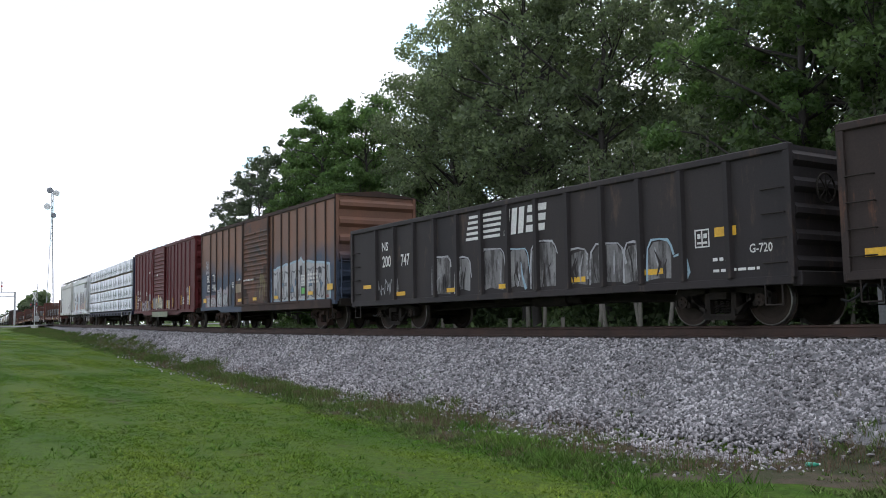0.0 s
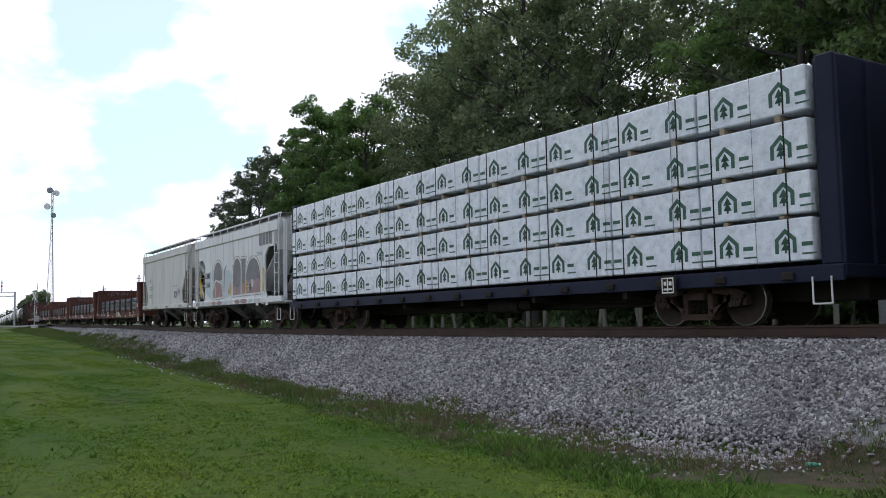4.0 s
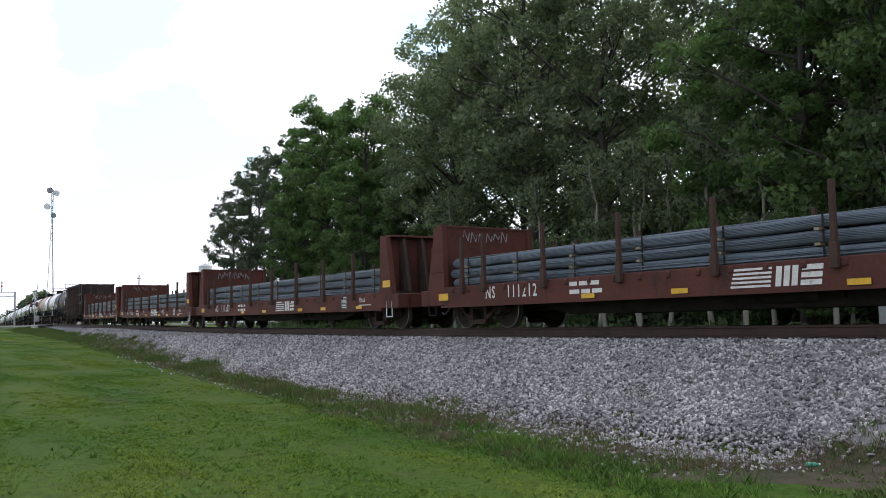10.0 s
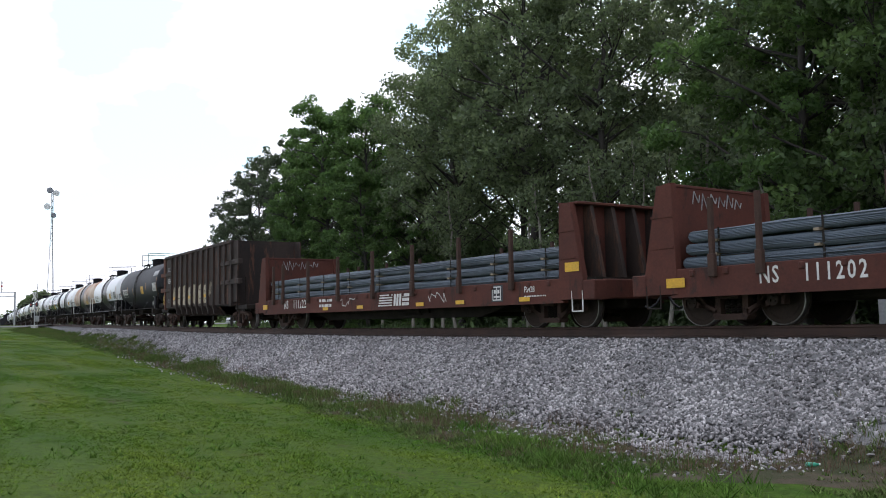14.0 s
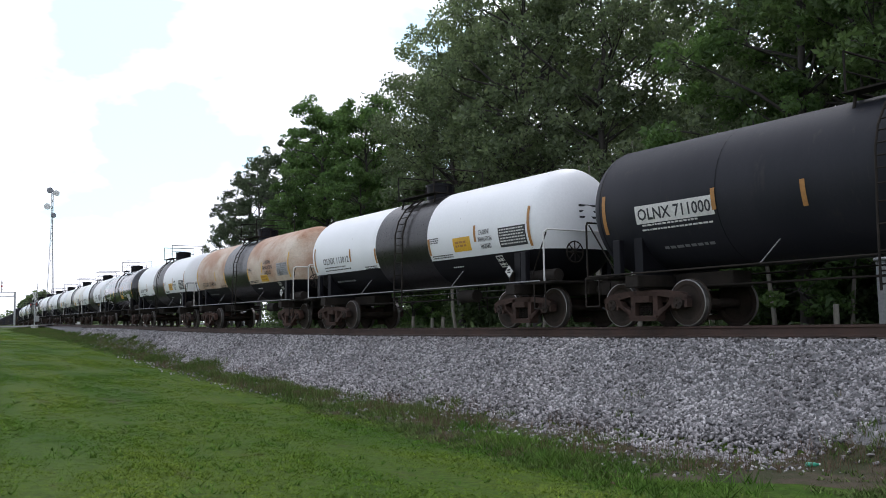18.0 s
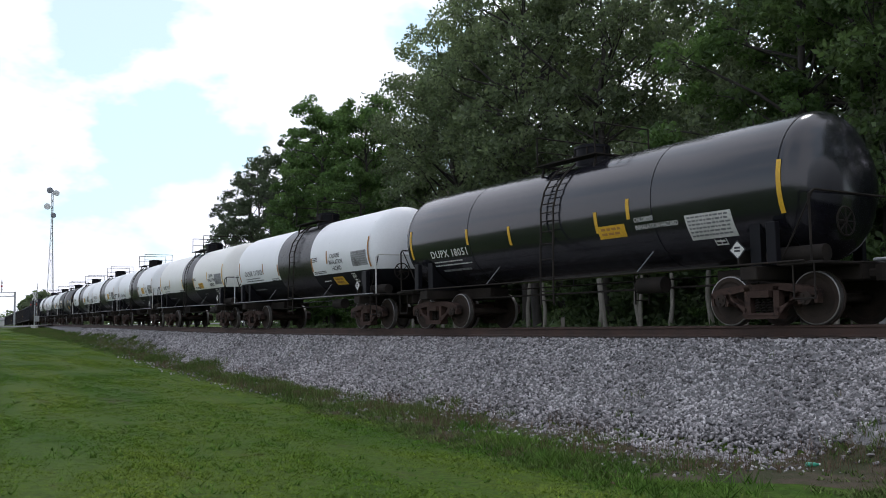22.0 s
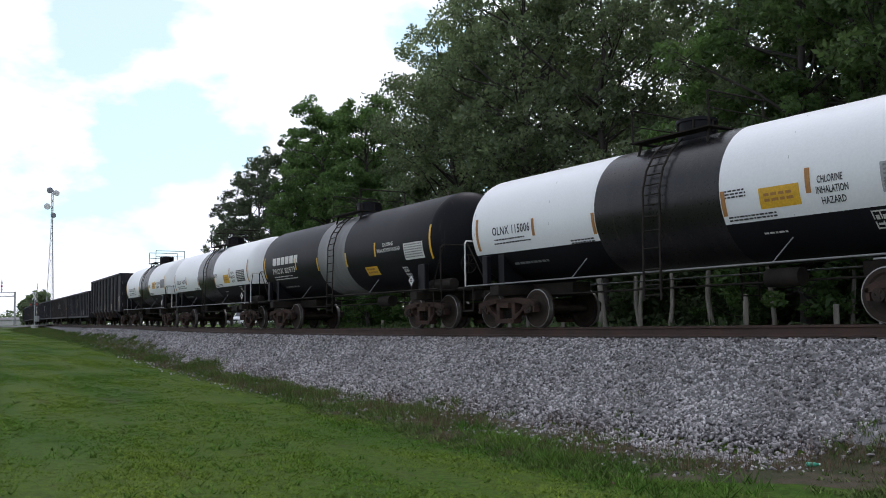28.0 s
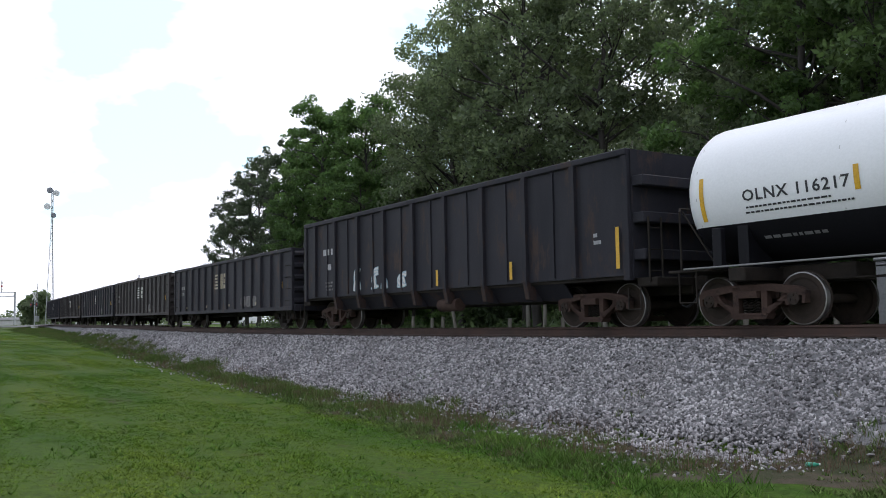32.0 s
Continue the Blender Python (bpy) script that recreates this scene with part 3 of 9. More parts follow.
def trucks(car, half, frame_mat=TRUCKPAINT):
    """Two four-wheeled trucks under the car."""
    key = frame_mat.name
    for s in (-1, 1):
        t = at(part("truck", shared("truck_bolster" + key, geo_bolster, frame_mat), None, car, "cast steel truck with two axles"), s * half)
        for y in (-1.0, 1.0):
            sf = at(part("side_frame", shared("truck_side_frame" + key, geo_side_frame, frame_mat), None, t), 0, y)
            for dx in (-0.13, 0.0, 0.13):
                at(part("spring", shared("truck_spring", geo_spring, IRON), None, t), dx, y)
        for w in (-0.889, 0.889):
            ws = at(part("wheelset", shared("wheelset", geo_wheelset, [WHEELFACE, TREAD]), None, t), w, 0, 0.467)
            WHEELSETS.append((ws, w))


def geo_coupler():
    g = Geo()
    g.box(-0.5, 0.28, -0.08, 0.08, 0.80, 0.95, 0.02)
    g.prism([(0.25, -0.10), (0.40, -0.16), (0.62, -0.13), (0.62, -0.05), (0.46, -0.04), (0.46, 0.06), (0.58, 0.10), (0.56, 0.17), (0.34, 0.15), (0.25, 0.10)], "z", 0.74, 1.02)
    g.cyl((0.50, -0.09, 0.72), (0.50, -0.09, 1.05), 0.03, 8)
    return g


def geo_hose():
    g = Geo()
    g.tube([(0.0, 0.30, 0.80), (0.22, 0.32, 0.72), (0.40, 0.32, 0.50), (0.58, 0.32, 0.40), (0.72, 0.32, 0.44)], 0.024, 6)
    return g


def ends(car, front, back):
    """Couplers and air hoses at both ends; front and back are the strikers' places."""
    for x, rz in ((front, 0.0), (back, math.pi)):
        at(part("coupler", shared("coupler", geo_coupler, IRON), None, car), x - 0.02, 0, 0, rz)
        at(part("air_hose", shared("air_hose", geo_hose, INK), None, car), x, 0, 0, rz)


def geo_stirrup():
    g = Geo()
    g.tube([(-0.17, 0, 0.80), (-0.17, 0, 0.36), (0.17, 0, 0.36), (0.17, 0, 0.80)], 0.016, 6)
    return g


def stirrups(car, xs, mat=IRON):
    for x in xs:
        for y in (NEAR + 0.03, -NEAR - 0.03):
            at(part("stirrup_step", shared("stirrup" + mat.name, geo_stirrup, mat), None, car), x, y)


def ladder(car, x, y, z0, z1, mat, width=0.42, along="x", rungs=None):
    """Two stiles and their rungs."""
    g = Geo()
    n = rungs or max(2, int((z1 - z0) / 0.36))
    a, b = -width / 2, width / 2

    def p(u, z):
        return (x + u, y, z) if along == "x" else (x, y + u, z)
    g.tube([p(a, z0), p(a, z1)], 0.022, 6)
    g.tube([p(b, z0), p(b, z1)], 0.022, 6)
    for i in range(n):
        z = z0 + (i + 0.5) * (z1 - z0) / n
        g.tube([p(a, z), p(b, z)], 0.014, 6)
    return part("ladder", g, mat, car)


def grab(car, x, y, z, mat, w=0.45):
    g = Geo()
    s = -1 if y < 0 else 1
    g.tube([(x - w / 2, y, z), (x - w / 2, y + s * 0.07, z), (x + w / 2, y + s * 0.07, z), (x + w / 2, y, z)], 0.013, 6)
    return part("grab_iron", g, mat, car)


def plate(car, name, x0, x1, z0, z1, mat, y=NEAR - 0.006, label=""):
    """A thin painted or fixed panel on the near side."""
    return part(name, Geo().box(x0, x1, y - 0.004, y, z0, z1), mat, car, label)


def words(car, text, x, z, size, mat, y=NEAR - 0.008, round_at=None, space=1.0, name="lettering", sx=1.0, width=0.0):
    """Lettering on the near side; round_at=(axis height, radius) lays it on a tank's shell."""
    cu = bpy.data.curves.new("text", "FONT")
    cu.body, cu.size, cu.space_character = text, size * 1.36, space
    cu.resolution_u = 2
    cu.offset = size * 0.022
    tmp = bpy.data.objects.new("text", cu)
    me = bpy.data.meshes.new_from_object(tmp)
    bpy.data.objects.remove(tmp)
    bpy.data.curves.remove(cu)
    k = len(me.vertices)
    co = np.zeros(k * 3)
    me.vertices.foreach_get("co", co)
    co = co.reshape(-1, 3)
    out = np.empty_like(co)
    if width:
        sx = width / max(1e-3, co[:, 0].max()) / 0.86
    out[:, 0] = x + co[:, 0] * sx * 0.86
    if round_at:
        zc, r = round_at
        th = math.asin((z - zc) / r) + co[:, 1] / r
        out[:, 1], out[:, 2] = -(r + 0.007) * np.cos(th), zc + r * np.sin(th)
    else:
        out[:, 1], out[:, 2] = y, z + co[:, 1]
    me.vertices.foreach_set("co", out.ravel())
    me.materials.clear()
    me.materials.append(mat)
    me.update()
    return part(name, me, None, car)


def bars(car, x, z, w, rows, h, mat, y=NEAR - 0.008, gap=1.9, seed=1, round_at=None, name="small_lettering"):
    """Lines of writing too small to read."""
    rnd = random.Random(seed)
    g = Geo()
    for r in range(rows):
        u = x
        while u < x + w - h:
            step = min(rnd.uniform(1.2, 3.6) * h, x + w - u)
            z0 = z - r * h * gap
            if round_at:
                zc, rad = round_at
                q = []
                for zz in (z0, z0 + h):
                    th = math.asin(max(-1, min(1, (zz - zc) / rad)))
                    q.append((-(rad + 0.007) * math.cos(th), zc + (rad + 0.007) * math.sin(th)))
                g.add([(u, *q[0]), (u + step, *q[0]), (u + step, *q[1]), (u, *q[1])], [(0, 1, 2, 3)])
            else:
                g.add([(u, y, z0), (u + step, y, z0), (u + step, y, z0 + h), (u, y, z0 + h)], [(0, 1, 2, 3)])
            u += step + h * 0.7
    return part(name, g, mat, car)


def blob(cx, cz, rx, rz, rnd, n=18, rough=0.16, power=3.0):
    """An uneven rounded outline, between an oval and a box."""
    out = []
    for i in range(n):
        a = 2 * math.pi * i / n
        c, s = math.cos(a), math.sin(a)
        k = (abs(c) ** power + abs(s) ** power) ** (-1 / power) * (1 + rnd.uniform(-rough, rough))
        out.append((cx + rx * k * c, cz + rz * k * s))
    return out


def thick(g, line, r, y):
    for i, (p, q) in enumerate(zip(line, line[1:])):
        d = Vector((q[0] - p[0], q[1] - p[1]))
        if d.length < 1e-4:
            continue
        n = Vector((-d.y, d.x)).normalized() * r
        e = d.normalized() * r * 0.8
        yy = y - 0.0003 * i
        g.add([(p[0] - e.x - n.x, yy, p[1] - e.y - n.y), (q[0] + e.x - n.x, yy, q[1] + e.y - n.y), (q[0] + e.x * 1.5, yy, q[1] + e.y * 1.5), (q[0] + e.x + n.x, yy, q[1] + e.y + n.y), (p[0] - e.x + n.x, yy, p[1] - e.y + n.y), (p[0] - e.x * 1.5, yy, p[1] - e.y * 1.5)], [(0, 1, 2, 3, 4, 5)])


def ribbon(g, pts, widths, y):
    """A smooth flat band along a line, rounded at its ends."""
    left, right = [], []
    k = len(pts)
    for i, p in enumerate(pts):
        a, b = pts[max(0, i - 1)], pts[min(k - 1, i + 1)]
        d = Vector((b[0] - a[0], b[1] - a[1])).normalized()
        n = Vector((-d.y, d.x)) * widths[i]
        left.append((p[0] + n.x, y, p[1] + n.y))
        right.append((p[0] - n.x, y, p[1] - n.y))
    g.add(left + right, [(i, i + 1, k + i + 1, k + i) for i in range(k - 1)])


def swoop(rnd, x0, x1, z0, z1):
    """A curved line inside a box, as nine points."""
    w, h = x1 - x0, z1 - z0
    kind = rnd.randrange(4)
    u, v = rnd.uniform(-0.15, 0.15), rnd.uniform(-0.1, 0.1)
    c = (((0.1, 0.0), (0.15 + u, 0.75), (0.55, 1.25 + v), (0.95, 0.05)), ((0.95, 0.95), (-0.45, 0.9 + v), (1.4 + u, 0.15), (0.05, 0.05)),
         ((0.15, 1.0), (0.0 + u, -0.35), (1.0, -0.2 + v), (0.8, 0.9)), ((0.9, 0.85), (0.1, 1.3 + v), (-0.3 + u, 0.0), (0.95, 0.15)))[kind]
    out = []
    for i in range(11):
        t = i / 10
        q = [(1 - t) ** 3, 3 * t * (1 - t) ** 2, 3 * t * t * (1 - t), t ** 3]
        px, pz = sum(k * e[0] for k, e in zip(q, c)), sum(k * e[1] for k, e in zip(q, c))
        out.append((x0 + w * px, z0 + h * min(1.02, max(-0.02, pz))))
    return out


def wild(car, x0, x1, z0, z1, fill, edge, seed, count, y=NEAR, r=0.11, name="graffiti"):
    """Overlapping swollen sprayed bands with an outline; not lettered."""
    rnd = random.Random(seed)
    w = (x1 - x0) / count
    k = 0
    for i in range(count):
        for j in range(3):
            a = x0 + i * w + rnd.uniform(-0.12, 0.12) * w
            line = swoop(rnd, max(x0 + r, a), min(x1 - r, a + w * rnd.uniform(0.9, 1.35)), z0 + r, z1 - r * 1.1 - rnd.uniform(0, 0.25) * (z1 - z0) * j)
            ph = rnd.uniform(0, 6)
            wd = [r * (0.8 + 0.35 * math.sin(ph + q * 0.6)) * ((0.9, 1.0, 1.0, 0.1)[(q == 0) * (1 + j % 2) + (q == 10) * 3] if q in (0, 10) else 1.0) for q in range(11)]
            f, e = Geo(), Geo()
            yy = y - 0.003 - 0.0011 * (k % 14)
            ribbon(e, line, [v + 0.028 for v in wd], yy)
            ribbon(f, line, wd, yy - 0.0005)
            part("outline", e, edge, part(name, f, fill, car, "swollen sprayed graffiti band"))
            k += 1


def flat_poly(g, poly, y, mi=0):
    g.add([(px, y, pz) for px, pz in poly], [list(range(len(poly)))], mi=mi)


def graffiti(car, x0, x1, z0, z1, fill, edge, seed, count, y=NEAR, inner=None, name="graffiti"):
    """A row of rounded sprayed shapes with a paler edge; not lettered."""
    rnd = random.Random(seed)
    w = (x1 - x0) / count
    for i in range(count):
        cx = x0 + (i + 0.5) * w + rnd.uniform(-0.06, 0.06) * w
        hh = (z1 - z0) / 2 * rnd.uniform(0.86, 1.0)
        cz = z0 + hh
        st = rnd.randrange(1 << 30)
        back, front, dots = Geo(), Geo(), Geo()
        flat_poly(back, blob(cx, cz, w * 0.50, hh, random.Random(st), rough=0.05, power=4.5), y - 0.004 - 0.0004 * i)
        flat_poly(front, blob(cx, cz, w * 0.50 - 0.045, hh - 0.05, random.Random(st), rough=0.05, power=4.5), y - 0.010 - 0.0004 * i)
        for k in range(2):
            u = cx + rnd.uniform(-0.3, 0.3) * w
            thick(dots, [(u, cz - 0.75 * hh), (u + rnd.uniform(-0.15, 0.15) * w, cz + rnd.uniform(-0.2, 0.2) * hh), (u + rnd.uniform(-0.2, 0.2) * w, cz + 0.7 * hh)], 0.022, y - 0.017 - 0.0004 * i)
        gr = part(name, front, fill, car, "sprayed rounded graffiti shape")
        part("outline", back, edge, gr)
        part("inner_mark", dots, inner or edge, gr)


def scrawl(car, x0, x1, z0, z1, mat, seed, y=NEAR - 0.009, r=0.012, n=26):
    """A thin sprayed line that runs up and down."""
    rnd = random.Random(seed)
    g = Geo()
    pts = [(x0 + (x1 - x0) * i / (n - 1) + rnd.uniform(-1, 1) * (x1 - x0) / n, y, rnd.uniform(z0, z1)) for i in range(n)]
    for a, b in zip(pts, pts[1:]):
        d = Vector((b[0] - a[0], 0, b[2] - a[2]))
        q = Vector((-d.z, 0, d.x)).normalized() * r
        g.add([(a[0] - q.x, y, a[2] - q.z), (b[0] - q.x, y, b[2] - q.z), (b[0] + q.x, y, b[2] + q.z), (a[0] + q.x, y, a[2] + q.z)], [(0, 1, 2, 3)])
    return part("scrawl", g, mat, car)


def horse_mark(car, x0, x1, z0, z1, mat, y=NEAR - 0.009):
    """The owner's mark as plain shapes: slanting bars beside two blocks."""
    m = x0 + (x1 - x0) * 0.46
    h = (z1 - z0) / 8.6
    a, w, hz = m + 0.05 * (x1 - x0), (x1 - x0) * 0.235, z1 - z0
    for u in (0.0, 0.37, 0.74):
        part("owner_mark", Geo().add([(a + (u + e) * w, y, z0 + v * hz) for e, v in ((0, 0), (0.27, 0), (0.37, 1), (0.10, 1))], [(0, 1, 2, 3)]), mat, car)
    a += w * 1.14
    for v0, v1, u in ((0.0, 0.26, 0.0), (0.37, 0.63, 0.05), (0.74, 1.0, 0.10)):
        part("owner_mark", Geo().add([(a + u * w, y, z0 + v0 * hz), (a + (u + 0.92) * w, y, z0 + v0 * hz), (a + (u + 0.95) * w, y, z0 + v1 * hz), (a + (u + 0.03) * w, y, z0 + v1 * hz)], [(0, 1, 2, 3)]), mat, car)
    for i in range(5):
        zz = z0 + i * h * 1.9
        sh = 0.10 * (x1 - x0) * i / 5
        part("owner_stripe", Geo().add([(x0 + sh * 0.6, y, zz), (m + sh * 0.3, y, zz), (m + sh * 0.3, y, zz + h), (x0 + sh * 0.6, y, zz + h)], [(0, 1, 2, 3)]), mat, car)


def stencil(car, x, z, s, mat=LETTER, y=NEAR - 0.008, round_at=None):
    """The framed lubrication and test panel."""
    g = Geo()
    t = s * 0.08

    def q(a, b, c, d):
        pts = [(a, c), (b, c), (b, d), (a, d)]
        if round_at:
            zc, r = round_at
            vs = []
            for px, pz in pts:
                th = math.asin(max(-1, min(1, (pz - zc) / r)))
                vs.append((px, -(r + 0.007) * math.cos(th), zc + (r + 0.007) * math.sin(th)))
            g.add(vs, [(0, 1, 2, 3)])
        else:
            g.add([(px, y, pz) for px, pz in pts], [(0, 1, 2, 3)])
    for a, b, c, d in ((0, s, 0, t), (0, s, s - t, s), (0, t, t, s - t), (s - t, s, t, s - t), (s / 2 - t / 2, s / 2 + t / 2, t, s - t),
                       (s * 0.18, s * 0.40, s * 0.5, s * 0.75), (s * 0.6, s * 0.84, s * 0.5, s * 0.75), (s * 0.15, s * 0.85, s * 0.2, s * 0.32)):
        q(x + a, x + b, z + c, z + d)
    return part("test_stencil", g, mat, car)


def wheel_handle(car, x, y, z, r, mat=IRON):
    """Hand brake wheel on the end of a car."""
    g = Geo()
    pts = [(x, y + r * math.cos(i * math.pi / 8), z + r * math.sin(i * math.pi / 8)) for i in range(17)]
    g.tube(pts, 0.017, 6)
    for i in range(4):
        a = i * math.pi / 4
        g.tube([(x, y + r * math.cos(a), z + r * math.sin(a)), (x, y - r * math.cos(a), z - r * math.sin(a))], 0.013, 6)
    g.cyl((x - 0.14, y, z), (x + 0.02, y, z), 0.04, 8)
    return part("brake_wheel", g, mat, car)


def underframe(car, x0, x1, z0, z1, mat=IRON):
    g = Geo()
    g.box(x0, x1, -0.32, 0.32, z0, z1, 0.02)
    n = 5
    for i in range(n):
        x = x0 + (x1 - x0) * (0.22 + 0.56 * i / (n - 1))
        g.box(x - 0.06, x + 0.06, -1.35, 1.35, z1 - 0.2, z1, 0.0)
    part("centre_sill", g, mat, car)
    b = Geo().cyl((-0.5 + 0.1 * x1, -0.75, z0 + 0.12), (0.7 + 0.1 * x1, -0.75, z0 + 0.12), 0.17, 14)
    b.cyl((0.7 + 0.1 * x1, -0.75, z0 + 0.12), (1.15 + 0.1 * x1, -0.75, z0 + 0.12), 0.12, 12)
    part("air_reservoir", b, mat, car)
    r = Geo().tube([(x0 * 0.62, -0.5, 0.5), (0, -0.55, 0.62), (x1 * 0.62, -0.5, 0.5)], 0.02, 6)
    part("brake_rod", r, mat, car)


def corrugated_end(car, x, out, top, bottom, mat, ribs, name="end_wall", depth=0.09, half=1.5):
    """An end wall with pressed horizontal ribs; out is +1 or -1."""
    g = Geo()
    g.box(min(x, x - out * 0.05), max(x, x - out * 0.05), -half, half, bottom, top)
    ribs_at = []
    for i in range(ribs):
        z = bottom + (i + 0.5) * (top - bottom) / ribs
        h = (top - bottom) / ribs * 0.30
        ribs_at.append(Geo().prism([(x, z - h), (x + out * depth, z - h * 0.35), (x + out * depth, z + h * 0.35), (x, z + h)] if out > 0 else
                                   [(x, z + h), (x + out * depth, z + h * 0.35), (x + out * depth, z - h * 0.35), (x, z - h)], "y", -half + 0.06, half - 0.06))
    wall = part(name, g, mat, car)
    for r in ribs_at:
        part("end_rib", r, mat, wall)
    for s in (-1, 1):
        part("corner_post", Geo().box(x - 0.06, x + 0.06, s * half - 0.05, s * half + 0.05, bottom, top), mat, wall)
    return wall


# ---- gondolas ----
def add_car(name, label, category, group, mid, half):
    car = thing(name, label, category, group)
    CARS.append((car, mid, half * 2))
    return car


def post_geo(h, w, d, taper=0.0):
    def make():
        g = Geo()
        g.prism([(-w / 2, 0), (w / 2, 0), (w * 0.32, -d), (-w * 0.32, -d)], "z", 0, h)
        return g
    return make


def gondola(lead, trail, top, bottom, mat, label, posts, truck_half, frame_mat=IRON):
    """A mill gondola: side walls with pressed posts, a top chord, ribbed ends, floor and running gear."""
    mid, L = (lead + trail) / 2, lead - trail
    h = L / 2
    car = add_car("gondola_car", label, "freight wagon", "cars of the freight train", mid, truck_half)
    for s in (-1, 1):
        y0, y1 = sorted((s * 1.46, s * 1.50))
        w = part("side_wall", Geo().box(-h, h, y0, y1, bottom, top - 0.02), mat, car)
        part("top_chord", Geo().box(-h - 0.02, h + 0.02, min(y0, y1) - 0.06, max(y0, y1) + 0.06, top - 0.13, top, 0.015), mat, w)
        part("side_sill", Geo().box(-h, h, min(y0, y1) - 0.035, max(y0, y1) + 0.035, bottom - 0.02, bottom + 0.13, 0.01), mat, w)
        for x in posts:
            p = part("side_post", shared("post_%s_%.2f" % (mat.name, top - bottom), post_geo(top - bottom - 0.26, 0.16, 0.085), mat), None, w)
            p.location = (x - mid, s * 1.498, bottom + 0.13)
            if s > 0:
                p.rotation_euler = (0, 0, math.pi)
    for x, o in ((h, 1), (-h, -1)):
        corrugated_end(car, x - o * 0.03, o, top - 0.02, bottom + 0.1, mat, 5)
        part("end_sill", Geo().box(x - 0.12 if o > 0 else x - 0.10, x + 0.10 if o > 0 else x + 0.12, -1.45, 1.45, bottom - 0.05, bottom + 0.2, 0.02), mat, car)
        grabs = [grab(car, x - o * 0.32, NEAR + 0.04, bottom + 0.35 + 0.42 * i, IRON) for i in range(4)]
    part("floor", Geo().box(-h + 0.05, h - 0.05, -1.46, 1.46, bottom + 0.14, bottom + 0.2), IRON, car)
    underframe(car, -h + 0.3, h - 0.3, bottom - 0.18, bottom + 0.14)
    wheel_handle(car, h + 0.16, -0.75, top - 0.75, 0.26)
    stirrups(car, (h - 0.4, -h + 0.4))
    trucks(car, truck_half, frame_mat)
    ends(car, h + 0.1, -h - 0.1)
    return car, mid, h


def faded_letters(car, mid):
    """Worn silver fields with thin pale outlines that run on from one to the next; not lettered."""
    rnd = random.Random(47)
    y = -1.5015
    shapes = tuple((mid + a, mid + b, z) for a, b, z in ((-3.27, -2.36, 1.92), (-2.17, -1.46, 1.82), (-1.06, -0.04, 1.95), (0.04, 0.88, 1.88), (0.97, 1.86, 1.97), (2.24, 2.90, 1.70), (2.96, 3.94, 1.75), (3.96, 4.50, 1.70), (4.60, 5.24, 1.70)))
    for k, (xa, xb, zt) in enumerate(shapes):
        w = xb - xa
        f, o = Geo(), Geo()
        body = [(xa + 0.04 * w + rnd.uniform(-0.04, 0.04), 0.86 + rnd.uniform(0, 0.08)), (xa + 0.45 * w, 0.84 + rnd.uniform(0, 0.2)), (xb - 0.02, 0.87 + rnd.uniform(0, 0.08)), (xb + rnd.uniform(-0.05, 0.02), zt - 0.25), (xb - 0.16 * w, zt - 0.04), (xa + 0.3 * w, zt - rnd.uniform(0.02, 0.10)), (xa + 0.05 * w, zt - 0.22)]
        flat_poly(f, [(a - mid, z) for a, z in body], y - 0.0006 * k)
        gr = part("graffiti", f, SPRAYDIM, car, "worn silver sprayed field")
        line = [(xa - mid + w * u, z) for u, z in ((0.0, 0.90), (0.02, zt - 0.45), (0.06, zt - 0.16), (0.22, zt), (0.55, zt + rnd.uniform(-0.03, 0.03)), (0.88, zt - 0.03), (1.0, zt - 0.14), (1.02 + rnd.uniform(-0.05, 0.1), zt - rnd.uniform(0.3, 0.7)))]
        start = 0
        ribbon(o, line[start:], [rnd.uniform(0.014, 0.034) for _ in line[start:]], y - 0.008 - 0.0006 * k)
        part("outline", o, SPRAYBLUE if k in (3, 8) else SPRAYW, gr)
        for q in range(3):
            m = Geo()
            u = xa - mid + w * rnd.uniform(0.15, 0.85)
            za = rnd.uniform(0.92, 1.1)
            ribbon(m, [(u, za), (u + rnd.uniform(-0.1, 0.1), za + 0.25), (u + rnd.uniform(-0.12, 0.12), za + rnd.uniform(0.35, 0.6))], [0.012, rnd.uniform(0.015, 0.05), 0.008], y - 0.014 - 0.0006 * k - 0.0002 * q)
            part("inner_mark", m, SOOT if q else SPRAYW, gr)
    tail = Geo()
    ribbon(tail, [(5.29, 1.34), (5.48, 1.38), (5.60, 1.24), (5.66, 1.02), (5.58, 0.87)], [0.014, 0.035, 0.04, 0.035, 0.018], y - 0.004)
    part("graffiti", tail, SPRAYBLUE, car, "pale blue sprayed stroke")
    arrow = Geo()
    ribbon(arrow, [(173.15 - mid, 1.55), (173.2 - mid, 1.2), (173.32 - mid, 0.90)], [0.01, 0.03, 0.045], y - 0.018)
    part("graffiti", arrow, SPRAYBLUE, car, "pale blue sprayed stroke")


